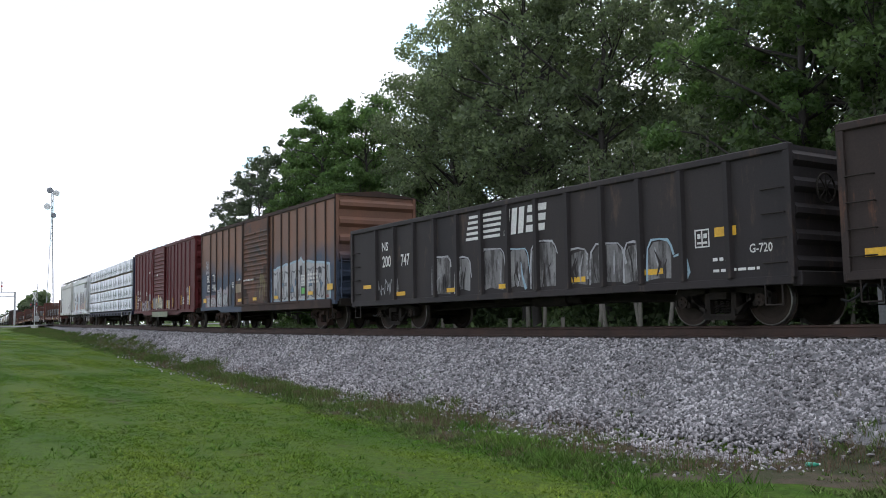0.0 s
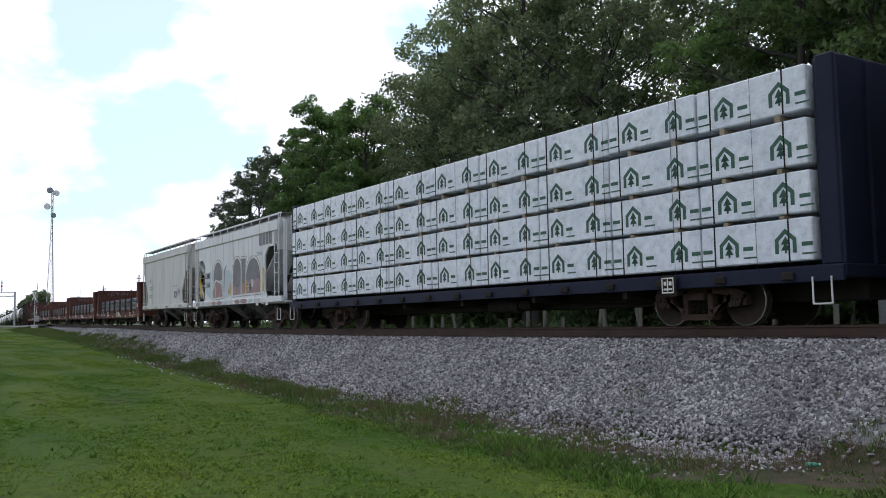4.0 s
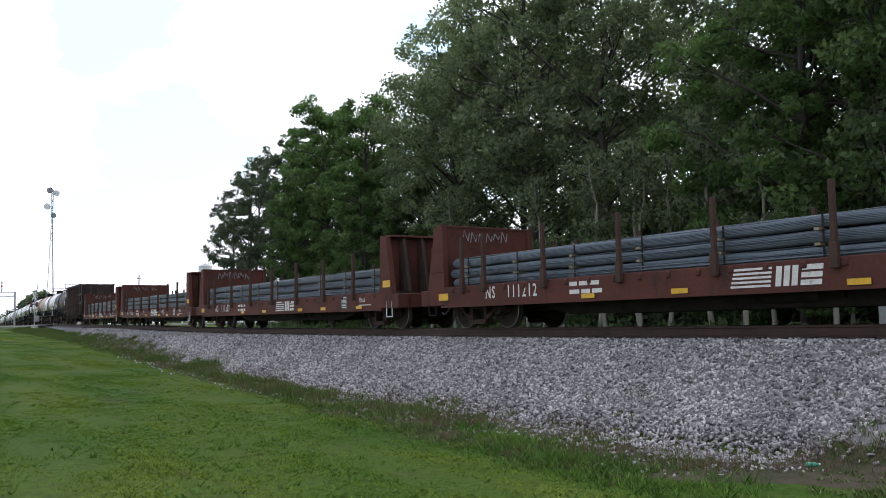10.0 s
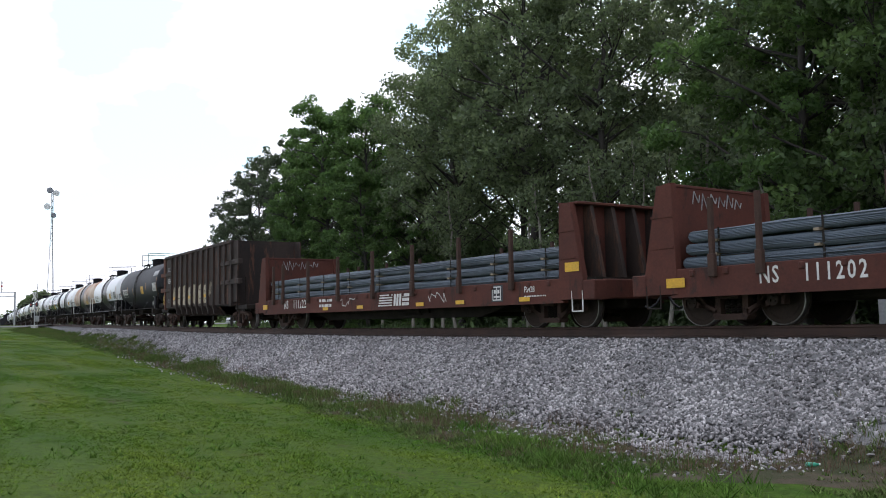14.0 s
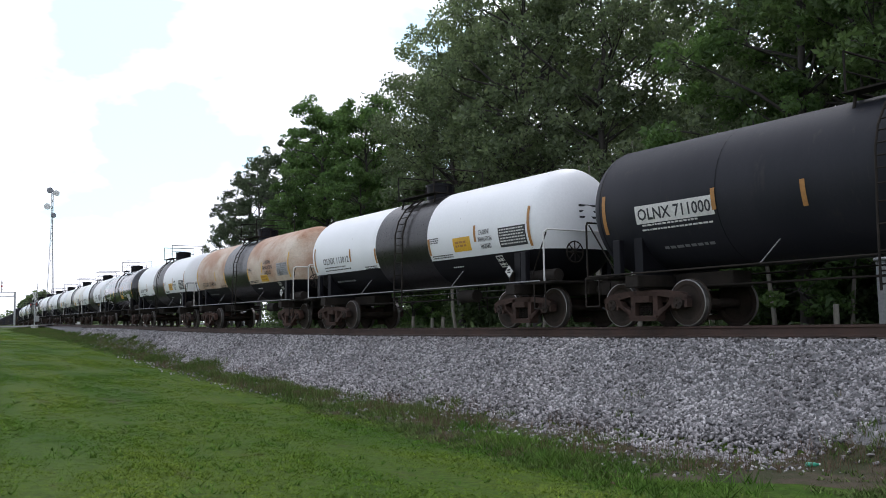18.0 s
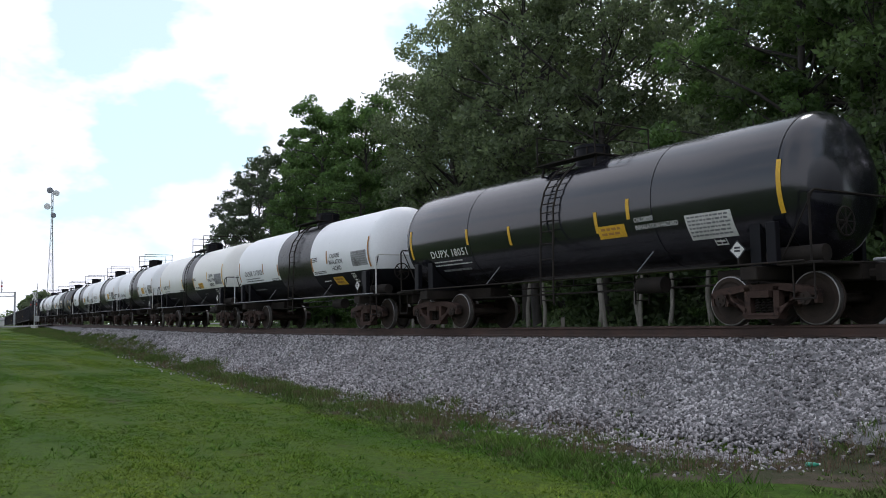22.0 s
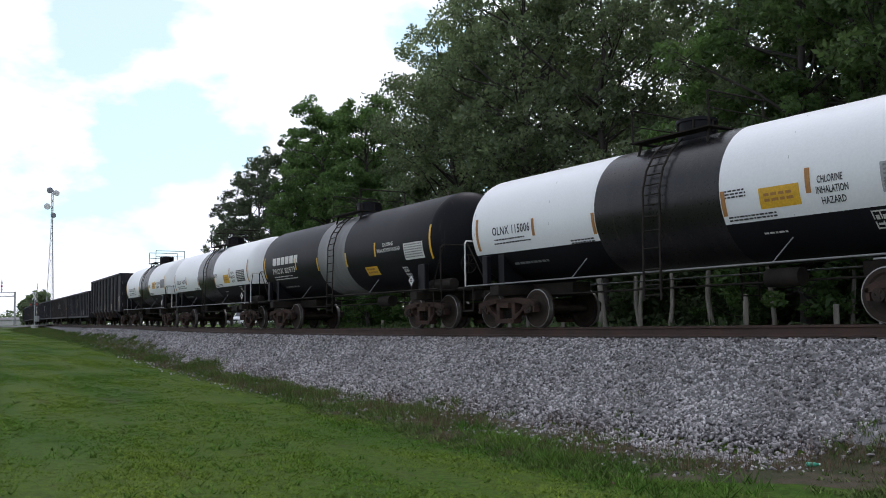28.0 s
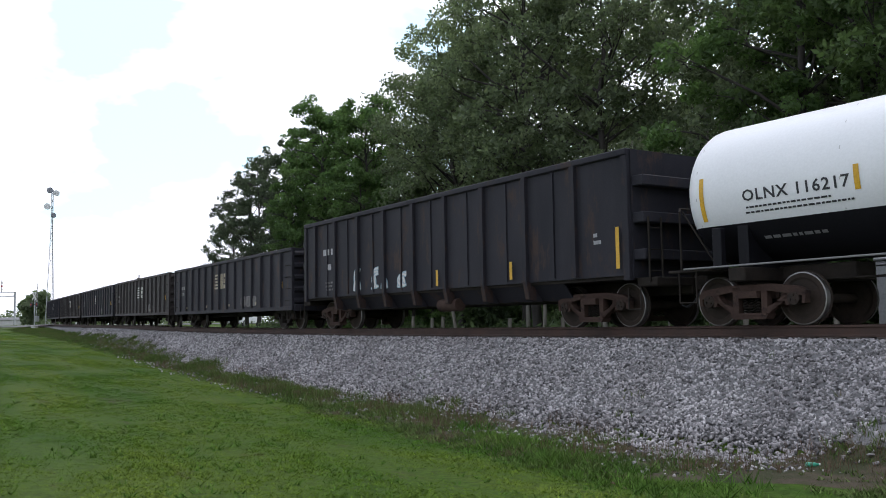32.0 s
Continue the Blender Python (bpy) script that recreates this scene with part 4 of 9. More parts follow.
def gondolas():
    # the car ahead of the lettered one
    car, mid, h = gondola(197.6, 181.35, 3.20, 0.72, BROWNISH, "dark brown steel gondola with a tall plain side", [182.6 + 1.07 * i for i in range(14)], 6.1)
    plate(car, "reflector", -h + 0.35, -h + 0.75, 1.05, 1.18, YELLOW)
    # dark gondola with faded lettering and spray paint
    car, mid, h = gondola(180.42, 164.62, 3.08, 0.72, SOOT, "weathered black-brown steel gondola with faded graffiti along its side", [166.20 + 1.078 * i for i in range(13)], 6.0)
    horse_mark(car, 170.9 - mid, 174.05 - mid, 2.22, 2.84, LETTER, y=-1.512)
    for a, z in ((179.05, 1.62), (177.3, 1.02), (175.1, 0.98), (172.5, 0.95), (170.2, 0.95), (167.6, 0.95), (165.6, 1.22)):
        plate(car, "reflector", a - mid - 0.24, a - mid + 0.24, z, z + (0.17 if z > 1.5 else 0.11), YELLOW, y=-1.51)
    faded_letters(car, mid)
    words(car, "200", 166.55 - mid, 1.82, 0.34, LETTER, y=-1.512, width=0.50)
    words(car, "747", 167.62 - mid, 1.80, 0.34, LETTER, y=-1.512, width=0.48)
    words(car, "NS", 166.52 - mid, 2.30, 0.26, LETTER, y=-1.512, width=0.38)
    words(car, "G-720", 179.55 - mid, 1.28, 0.16, LETTER, y=-1.512)
    bars(car, 178.75 - mid, 1.18, 0.5, 1, 0.06, LETTER, y=-1.512, seed=4)
    bars(car, 178.75 - mid, 0.98, 1.0, 1, 0.05, LETTER, y=-1.512, seed=5)
    stencil(car, 178.35 - mid, 1.45, 0.34, y=-1.512)
    scrawl(car, 166.3 - mid, 167.5 - mid, 0.95, 1.5, SPRAYW, 9, y=-1.512)
    # the gondolas at the end of the train
    for lead, trail, seed in ((-243.75, -260.2, 1), (-261.5, -279.2, 2), (-280.5, -299.3, 3), (-300.6, -319.2, 4), (-320.5, -336.8, 5)):
        n = 14
        m = (lead + trail) / 2
        car, mid, h = gondola(lead, trail, 2.95, 0.70, COAL if seed % 2 else SOOT, "dirty black steel gondola with close-set side posts", [m - (lead - trail) / 2 + (lead - trail) * (i + 1) / (n + 1) for i in range(n)], (lead - trail) / 2 - 1.9)
        k = random.Random(seed)
        x = (-0.5, 0.3, -0.2, 0.4, 0.0)[seed - 1]
        horse_mark(car, x - 0.8, x + 0.9, 1.75, 2.4, SPRAYTAN if seed == 1 else LETTER, y=-1.512)
        plate(car, "reflector", h - 1.3, h - 1.0, 1.5, 1.75, YELLOW, y=-1.512)
        for j in range(4):
            plate(car, "reflector", -h + 2.2 + 3.4 * j, -h + 2.35 + 3.4 * j, 0.95, 1.05, SPRAYTAN, y=-1.512)
        bars(car, -h + 1.25, 1.9, 1.0, 2, 0.16, SPRAYDIM, y=-1.512, seed=seed)
        graffiti(car, 2.4, 4.3, 0.9, 1.35, SPRAYDIM, SPRAYGREY, 70 + seed, 3, y=-1.502)


def deep_gondola(lead, trail, over, top, mat, label, posts, truck_half, truck_mid=0.0, end_mat=None):
    """A deep gondola whose posts hang below the floor as sloping knees."""
    mid, h = (lead + trail) / 2, (lead - trail) / 2
    end_mat = end_mat or mat
    car = add_car("scrap_gondola", label, "freight wagon", "cars of the freight train", mid, truck_half)
    for s in (-1, 1):
        y0, y1 = sorted((s * 1.42, s * 1.46))
        w = part("side_wall", Geo().box(-h, h, y0, y1, 1.05, top - 0.02), mat, car)
        part("top_chord", Geo().box(-h - 0.02, h + 0.02, y0 - 0.07, y1 + 0.07, top - 0.14, top, 0.02), mat, w)
        # the belly between the trucks bends inwards below the side
        belly = Geo()
        belly.prism([(s * 1.44, 1.10), (s * 1.05, 0.62), (s * 1.00, 0.62), (s * 1.39, 1.10)] if s > 0 else [(s * 1.39, 1.10), (s * 1.00, 0.62), (s * 1.05, 0.62), (s * 1.44, 1.10)], "x", -h + 2.2, h - 2.2)
        part("belly_sheet", belly, mat, w)
        for x in posts:
            low = abs(x - mid) < h - 2.0
            key = "knee_%s_%d_%.1f_%d" % (mat.name, low, top, s)

            def make(low=low, s=s):
                g = Geo()
                g.box(-0.075, 0.075, min(s * 1.455, s * 1.55), max(s * 1.455, s * 1.55), 1.08, top - 0.13)
                if low:
                    g.prism([(s * 1.55, 1.10), (s * 1.46, 0.66), (s * 1.06, 0.60), (s * 1.42, 1.10)] if s < 0 else [(s * 1.42, 1.10), (s * 1.06, 0.60), (s * 1.46, 0.66), (s * 1.55, 1.10)], "x", -0.075, 0.075)
                return g
            p = part("side_post", shared(key, make, mat), None, w)
            p.location = (x - mid, 0, 0)
        part("corner_post", Geo().box(h - 0.16, h + 0.02, y0 - 0.05, y1 + 0.05, 0.95, top - 0.12, 0.01), mat, w)
        part("corner_post", Geo().box(-h - 0.02, -h + 0.16, y0 - 0.05, y1 + 0.05, 0.95, top - 0.12, 0.01), end_mat, w)
    for x, o, em in ((h, 1, mat), (-h, -1, end_mat)):
        g = Geo()
        g.box(x - 0.05, x + 0.05, -1.42, 1.42, 1.0, top - 0.02)
        wall = part("end_wall", g, em, car)
        if over > 1.0:
            # braced wing sheets and deep ribs of the end
            for s in (-1, 1):
                ya, yb = sorted((s * 1.36, s * 1.41))
                part("wing_sheet", Geo().prism([(x, 1.15), (x + o * 0.55, 1.15), (x + o * 0.72, top - 0.06), (x, top - 0.04)] if o < 0 else [(x, top - 0.04), (x + o * 0.72, top - 0.06), (x + o * 0.55, 1.15), (x, 1.15)], "y", ya, yb), em, wall)
                for z in (1.90, 2.72):
                    ya, yb = sorted((s * 1.30, s * 1.49))
                    a, b = sorted((x, x + o * 0.98))
                    part("end_rib", Geo().box(a, b, ya, yb, z, z + 0.22, 0.02), em, wall)
                    ya, yb = sorted((s * 1.455, s * 1.52))
                    a, b = sorted((x - o * 0.2, x - o * 1.5))
                    part("stub_rib", Geo().box(a, b, ya, yb, z, z + 0.19, 0.02), mat, wall)
        else:
            for z in (1.35, 2.1, 2.85):
                a, b = sorted((x, x + o * 0.35))
                part("end_rib", Geo().box(a, b, -1.40, 1.40, z, z + 0.22, 0.02), em, wall)
        a, b = sorted((x, x + o * over))
        part("end_platform", Geo().box(a, b, -1.3, 1.3, 0.82, 1.0, 0.02), IRON, car)
        ladder(car, x + o * 0.4, -1.15, 0.9, 2.2, IRON, along="y", width=0.36)
    part("floor", Geo().box(-h + 0.05, h - 0.05, -1.40, 1.40, 0.98, 1.06), IRON, car)
    part("belly_floor", Geo().box(-h + 2.2, h - 2.2, -1.03, 1.03, 0.60, 0.64), IRON, car)
    part("centre_sill", Geo().box(-h - over, h + over, -0.3, 0.3, 0.66, 0.98, 0.02), IRON, car)
    stirrups(car, (h + over - 0.4, -h - over + 0.4))
    trucks(car, truck_half, RUSTFRAME if end_mat is not mat else TRUCKPAINT)
    ends(car, h + over - 0.05, -h - over + 0.05)
    return car, mid, h


def deep_gondolas():
    posts = [-34.26, -33.22, -32.21, -31.21, -30.21, -29.31, -28.36, -27.45, -26.50, -25.55, -24.7]
    car, mid, h = deep_gondola(-23.85, -35.82, 1.55, 3.80, BROWNISH, "rusty dark brown deep gondola with yellowish graffiti blocks", posts, 6.0, end_mat=CORNERRUST)
    words(car, "100661", -35.26 - mid, 2.34, 0.27, LETTER, y=-1.472, width=0.84)
    words(car, "SSEX", -35.28 - mid, 2.97, 0.22, SPRAYDIM, y=-1.472, width=0.84)
    for i, a in enumerate((-33.75, -32.7, -31.72, -30.72, -29.78, -28.82, -27.92)):
        f, rr = Geo(), random.Random(90 + i)
        flat_poly(f, blob(a - mid, 1.62, 0.34, 0.44 + 0.02 * (i % 3), rr, 26, 0.13, 5.0), -1.4635)
        patch = part("graffiti", f, SPRAYTAN, car, "worn yellowish block of sprayed paint")
        for q in range(5):
            f = Geo()
            flat_poly(f, blob(a - mid + rr.uniform(-0.24, 0.24), 1.62 + (q - 2) * 0.17 + rr.uniform(-0.06, 0.06), (0.02, 0.16)[q % 2] * rr.uniform(0.6, 1.2), (0.17, 0.02)[q % 2] * rr.uniform(0.6, 1.2), rr, 12, 0.3, 1.6), -1.4655 - 0.0006 * q)
            part("bare_patch", f, BROWNISH, patch)
    for a, z in ((-35.72, 1.15), ):
        plate(car, "reflector", a - mid - 0.22, a - mid - 0.08, 1.24, 1.73, YELLOW, y=-1.52)
    for a in (-33.75, -30.72, -27.9):
        plate(car, "reflector", a - mid - 0.2, a - mid + 0.2, 1.45, 1.58, YELLOW, y=-1.49)
    scrawl(car, -27.3 - mid, -26.7 - mid, 1.4, 2.2, SPRAYTAN, 31, y=-1.475)
    scrawl(car, -35.2 - mid, -34.5 - mid, 1.3, 1.55, SPRAYGREY, 32, y=-1.475)
    posts = [-241.77, -240.25, -238.65, -236.97, -235.29, -233.64, -231.91, -230.2, -228.48]
    car, mid, h = deep_gondola(-226.85, -242.65, 0.55, 3.64, COAL, "black deep scrap gondola with hanging side posts", posts, 6.3)
    for a, z in ((-227.13, 1.2), (-230.73, 1.15), (-234.0, 1.14)):
        plate(car, "reflector", a - mid - 0.05, a - mid + 0.05, z, z + (0.85 if a > -228 else 0.42), YELLOW, y=-1.53)
    # slim stiffeners between the main posts
    for x in (-240.89, -239.39, -237.7, -235.99, -234.38, -232.63, -230.96, -229.21):
        part("stiffener", Geo().box(x - mid - 0.03, x - mid + 0.03, -1.495, -1.455, 1.1, 3.48), COAL, car)
    for i, (a, b, z1) in enumerate(((-239.05, -238.45, 1.95), (-237.9, -237.3, 1.9), (-237.25, -236.75, 1.6), (-236.3, -235.65, 1.65))):
        wild(car, a - mid, b - mid, 1.15, z1, LETTER, SPRAYBLUE, 120 + i, 1, y=-1.463, r=0.04)
    bars(car, -241.2 - mid, 2.45, 0.95, 1, 0.2, SPRAYW, y=-1.475, seed=12)
    bars(car, -240.95 - mid, 1.95, 0.75, 1, 0.2, SPRAYW, y=-1.475, seed=13)
    bars(car, -241.0 - mid, 1.5, 0.6, 3, 0.06, SPRAYDIM, y=-1.475, seed=15)
    part("air_reservoir", Geo().cyl((-234.3 - mid, -1.2, 0.62), (-233.4 - mid, -1.2, 0.62), 0.17, 14), TRUCKPAINT, car)
    bars(car, -227.9 - mid, 1.9, 0.25, 2, 0.08, SPRAYW, y=-1.475, seed=14)


# ---- boxcars ----
def boxcar(lead, trail, eave, bottom, mat, label, posts, door, truck_half, trim=None, door_mat=None, bare_top=0.35):
    """A boxcar with side posts, a ribbed sliding door, ribbed ends and a low-pitched roof."""
    mid, h = (lead + trail) / 2, (lead - trail) / 2
    car = add_car("boxcar", label, "freight wagon", "cars of the freight train", mid, truck_half)
    d0, d1 = door[0] - mid, door[1] - mid
    edge, door_mat = trim or mat, door_mat or mat
    for s in (-1, 1):
        y0, y1 = sorted((s * 1.44, s * 1.49))
        w = part("side_wall", Geo().box(-h, h, y0, y1, bottom + 0.12, eave), mat, car)
        for x in posts:
            x = x - mid
            p = part("side_post", shared("boxpost_%s" % mat.name, post_geo(eave - bottom - 0.28, 0.065 if trim else 0.10, 0.045), edge), None, w)
            p.location = (x, s * 1.488, bottom + 0.16)
            if s > 0:
                p.rotation_euler = (0, 0, math.pi)
        part("eave_rail", Geo().box(-h, h, y0 - 0.05, y1 + 0.05, eave - 0.09, eave + 0.02, 0.01), edge, w)
        sill = Geo()
        ys = sorted((s * 1.45, s * 1.53))
        sill.prism([(-h, bottom + 0.16), (-h, bottom + 0.02), (-h + 2.6, bottom + 0.02), (-h + 3.2, bottom - 0.1), (h - 3.2, bottom - 0.1), (h - 2.6, bottom + 0.02), (h, bottom + 0.02), (h, bottom + 0.16)][::-1], "y", ys[0], ys[1])
        part("side_sill", sill, mat, w)
        if trim:
            part("sill_beam", Geo().box(d0 - 0.05, h - 0.25, *sorted((s * 1.532, s * 1.60)), bottom - 0.10, bottom + 0.19, 0.015), trim, w)
            for x in (-h + 0.04, h - 0.04):
                part("corner_post", Geo().box(x - 0.04, x + 0.04, *sorted((s * 1.492, s * 1.53)), bottom + 0.14, eave - 0.1, 0.008), trim, w)
        dr = Geo()
        yd = s * 1.545
        a, b = sorted((s * 1.492, yd))
        dr.box(d0, d1, a, b, bottom + 0.2, eave - 0.1)
        part_door = part("door", dr, door_mat, w, "sliding door with pressed horizontal ribs")
        n = 15
        for i in range(n):
            z = bottom + 0.45 + i * (eave - bottom - 0.45 - bare_top) / (n - 1)
            a, b = sorted((yd, yd + s * 0.03))
            part("door_rib", Geo().prism([(yd, z - 0.055), (yd + s * 0.032, z), (yd, z + 0.055)], "x", d0 + 0.12, d1 - 0.12), door_mat, part_door)
        for x in (d0, d1):
            a, b = sorted((yd, yd + s * 0.05))
            part("door_post", Geo().box(x - 0.045, x + 0.045, a, b, bottom + 0.1, eave - 0.05), edge, w)
        a, b = sorted((s * 1.49, s * 1.62))
        part("door_track", Geo().box(d0 - 0.9, d1 + 3.2, a, b, bottom + 0.12, bottom + 0.2, 0.01), edge, w)
    roof = Geo()
    roof.prism([(-1.53, eave), (1.53, eave), (1.53, eave + 0.04), (0, eave + 0.20), (-1.53, eave + 0.04)], "x", -h - 0.02, h + 0.02)
    rf = part("roof", roof, edge, car)
    for i in range(13):
        x = -h + 0.6 + i * (2 * h - 1.2) / 12
        part("roof_rib", Geo().prism([(-1.52, eave + 0.04), (0, eave + 0.20), (1.52, eave + 0.04), (1.52, eave + 0.08), (0, eave + 0.24), (-1.52, eave + 0.08)], "x", x - 0.03, x + 0.03), edge, rf)
    for x, o in ((h, 1), (-h, -1)):
        corrugated_end(car, x - o * 0.03, o, eave, bottom + 0.12, mat, 6, depth=0.12, half=1.44)
        part("end_sill", Geo().box(x - 0.1, x + 0.1, -1.4, 1.4, bottom - 0.05, bottom + 0.2, 0.02), IRON, car)
        ladder(car, x + o * 0.14, -1.15, bottom + 0.2, bottom + 1.6, mat, along="y", rungs=4)
    part("floor", Geo().box(-h + 0.05, h - 0.05, -1.42, 1.42, bottom + 0.1, bottom + 0.18), IRON, car)
    underframe(car, -h + 0.3, h - 0.3, bottom - 0.12, bottom + 0.12)
    wheel_handle(car, h + 0.2, -0.6, 2.3, 0.26)
    stirrups(car, (h - 0.4, -h + 0.4), IRON)
    trucks(car, truck_half)
    ends(car, h + 0.1, -h - 0.1)
    return car, mid, h


def boxcars():
    posts = [149.74, 150.62, 151.51, 152.37, 153.25, 157.69, 158.56, 159.33, 160.11, 160.9, 161.75, 162.6]
    car, mid, h = boxcar(163.40, 148.30, 4.40, 0.80, TWOTONE, "weathered boxcar, tan above and blue-grey below, with graffiti", posts, (154.36, 157.30), 5.6, trim=DARKTRIM, door_mat=DOORRUST, bare_top=0.60)
    words(car, "153", 149.20 - mid, 1.66, 0.34, LETTER, y=-1.505, width=0.48)
    words(car, "996", 150.02 - mid, 1.66, 0.34, LETTER, y=-1.505, width=0.50)
    words(car, "BK", 149.20 - mid, 2.10, 0.34, LETTER, y=-1.505, width=0.40)
    words(car, "TY", 150.03 - mid, 2.10, 0.34, LETTER, y=-1.505, width=0.40)
    plate(car, "patch", 149.12 - mid, 150.58 - mid, 1.58, 2.45, NAVY, y=-1.492)
    plate(car, "patch", 148.95 - mid, 150.6 - mid, 0.95, 1.5, PINKISH, y=-1.492)
    g = Geo()
    flat_poly(g, [(150.68 - mid, 0.96), (152.3 - mid, 0.96), (152.28 - mid, 1.62), (152.1 - mid, 1.86), (151.9 - mid, 1.66), (151.7 - mid, 1.74), (151.45 - mid, 1.6), (151.2 - mid, 1.84), (150.95 - mid, 1.68), (150.7 - mid, 1.72)], -1.4925)
    part("graffiti", g, MAUVE, car, "pale mauve sprayed field with dark outlines")
    wild(car, 150.7 - mid, 152.25 - mid, 0.98, 1.66, SPRAYFIELD, INK, 11, 5, y=-1.496)
    wild(car, 149.1 - mid, 150.6 - mid, 0.92, 1.48, SPRAYW, PINKISH, 17, 3, y=-1.4935, r=0.08)
    plate(car, "dark_panel", 152.34 - mid, 152.75 - mid, 0.98, 1.86, INK, y=-1.511)
    plate(car, "rust_patch", 153.3 - mid, 154.3 - mid, 0.98, 2.0, DOORRUST, y=-1.492)
    plate(car, "defect_board", 152.82 - mid, 153.02 - mid, 1.5, 1.66, INK, y=-1.509)
    stencil(car, 152.82 - mid, 1.72, 0.24, y=-1.509)
    # broad silver field: slab letters, dark strokes between them and dark blue wedges in their corners
    g, e = Geo(), Geo()
    line = [(157.55, 2.23), (157.95, 2.24), (158.1, 2.30), (158.55, 2.30), (158.9, 2.38), (159.3, 2.36), (159.75, 2.42), (160.25, 2.44), (160.4, 2.54), (160.62, 2.36), (161.1, 2.38), (161.6, 2.30), (162.3, 2.26), (162.9, 2.18)]
    flat_poly(e, [(157.5 - mid, 1.02), (162.98 - mid, 1.02)] + [(a - mid + 0.02, z + 0.03) for a, z in line[::-1]], -1.4925)
    flat_poly(g, [(157.62 - mid, 1.04), (162.9 - mid, 1.04)] + [(a - mid, z - 0.05) for a, z in line[::-1]], -1.4935)
    field = part("graffiti", g, SPRAYFIELD, car, "broad silver sprayed field with a light blue edge")
    part("outline", e, SPRAYBLUE, field)
    rr = random.Random(61)
    for i, (a, w) in enumerate(((157.68, 0.50), (158.30, 0.42), (158.82, 0.62), (159.52, 0.50), (160.10, 0.34), (160.95, 0.62), (161.62, 0.50), (162.2, 0.58))):
        u = rr.uniform(-0.12, 0.12)
        loop = [(0, 0.0), (0.05 + u, 0.35), (-0.05, 0.62), (0.12, 0.96), (0.55, 0.9), (0.95, 1.0), (0.82 + u, 0.66), (1.02, 0.4), (0.9, 0.02), (0.55, 0.1), (0.5, 0.42 + u), (0.3, 0.06), (0, 0.0)]
        pts = [(a - mid + w * p + rr.uniform(-0.02, 0.02), 1.08 + 1.06 * q) for p, q in loop]
        for k, (w0, w1, mt) in enumerate(((0.035, 0.06, GREYINK), (0.008, 0.018, INK))):
            s = Geo()
            ribbon(s, pts, [rr.uniform(w0, w1) for _ in pts], -1.4945 - 0.0022 * k - 0.0001 * i)
            part("stroke", s, mt, field)
    for i, (a, z, wx, wz) in enumerate(((157.6, 1.83, 0.34, 0.16), (157.98, 1.36, 0.26, 0.36), (158.72, 1.62, 0.20, 0.22), (159.62, 1.46, 0.34, 0.28), (159.95, 1.65, 0.18, 0.34), (161.3, 1.62, 0.3, 0.26), (162.25, 1.5, 0.2, 0.4))):
        s, k = Geo(), Geo()
        tri = [(-0.5, -0.5), (0.42, -0.42), (0.1, 0.5), (-0.12, 0.15)] if i % 2 else [(-0.5, 0.42), (-0.4, -0.45), (0.5, 0.1)]
        flat_poly(k, [(a - mid + wx * u * 1.18, z + wz * v * 1.18) for u, v in tri], -1.4985 - 0.0001 * i)
        flat_poly(s, [(a - mid + wx * u, z + wz * v) for u, v in tri], -1.4998 - 0.0001 * i)
        part("wedge_edge", k, INK, part("wedge", s, SPRAYCYAN, field))
    bars(car, 158.86 - mid, 1.56, 0.24, 1, 0.14, OLDGREY, y=-1.501, seed=27)
    for a, z, rx, rz in ((160.47, 2.08, 0.10, 0.16), (160.12, 1.84, 0.07, 0.07), (162.1, 2.0, 0.1, 0.1)):
        plate(car, "paint_patch", a - mid - rx, a - mid + rx, z - rz, z + rz, INK, y=-1.511)
    for i in range(46):
        g = Geo()
        rr = random.Random(130 + i)
        x = 157.2 - abs(rr.gauss(0, 0.62))
        flat_poly(g, blob(x - mid, 1.16 + rr.uniform(0, 0.85), rr.uniform(0.012, 0.035), rr.uniform(0.08, 0.26), rr, 9, 0.3, 1.6), -1.5785 - 0.0002 * i)
        part("overspray", g, OVERSPRAY, car)
    for a, z in ((148.99, 1.17), (153.91, 1.12), (155.88, 1.12), (158.1, 1.12), (161.37, 1.18), (163.0, 1.30)):
        plate(car, "reflector", a - mid - 0.22, a - mid + 0.22, z, z + (0.2 if a in (148.99, 163.0) else 0.12), YELLOW, y=-1.585 if 154.3 < a < 157 else -1.535)
    plate(car, "sticker", 160.53 - mid, 160.81 - mid, 1.24, 1.45, GREENTAG, y=-1.512)
    plate(car, "board", 160.48 - mid, 160.87 - mid, 1.17, 1.5, INK, y=-1.511)
    stencil(car, 160.46 - mid, 1.53, 0.36, y=-1.512)
    plate(car, "placard_board", 153.44 - mid, 154.13 - mid, 1.50, 1.86, DUNNAGE, y=-1.55)
    for a, b, z0, z1 in ((154.62, 154.95, 2.35, 2.42), (155.7, 156.05, 1.96, 2.04), (156.85, 157.1, 2.15, 2.42), (154.5, 154.9, 1.3, 1.58), (155.1, 156.9, 1.06, 1.46)):
        plate(car, "bare_panel", a - mid, b - mid, z0, z1, DARKTRIM if b - a < 1 else DOORRUST, y=-1.5775)
    plate(car, "hasp", 155.85 - mid, 155.98 - mid, 3.72, 3.82, DARKTRIM, y=-1.59)
    bars(car, 161.1 - mid, 1.85, 0.9, 3, 0.07, LETTER, y=-1.512, seed=21)
    bars(car, 154.5 - mid, 1.93, 1.3, 1, 0.06, LETTER, y=-1.58, seed=22)
    g = Geo()
    flat_poly(g, [(153.55 - mid, 2.02), (153.85 - mid, 2.02), (153.8 - mid, 2.10)], -1.494)
    part("paper_scrap", g, LETTER, car)
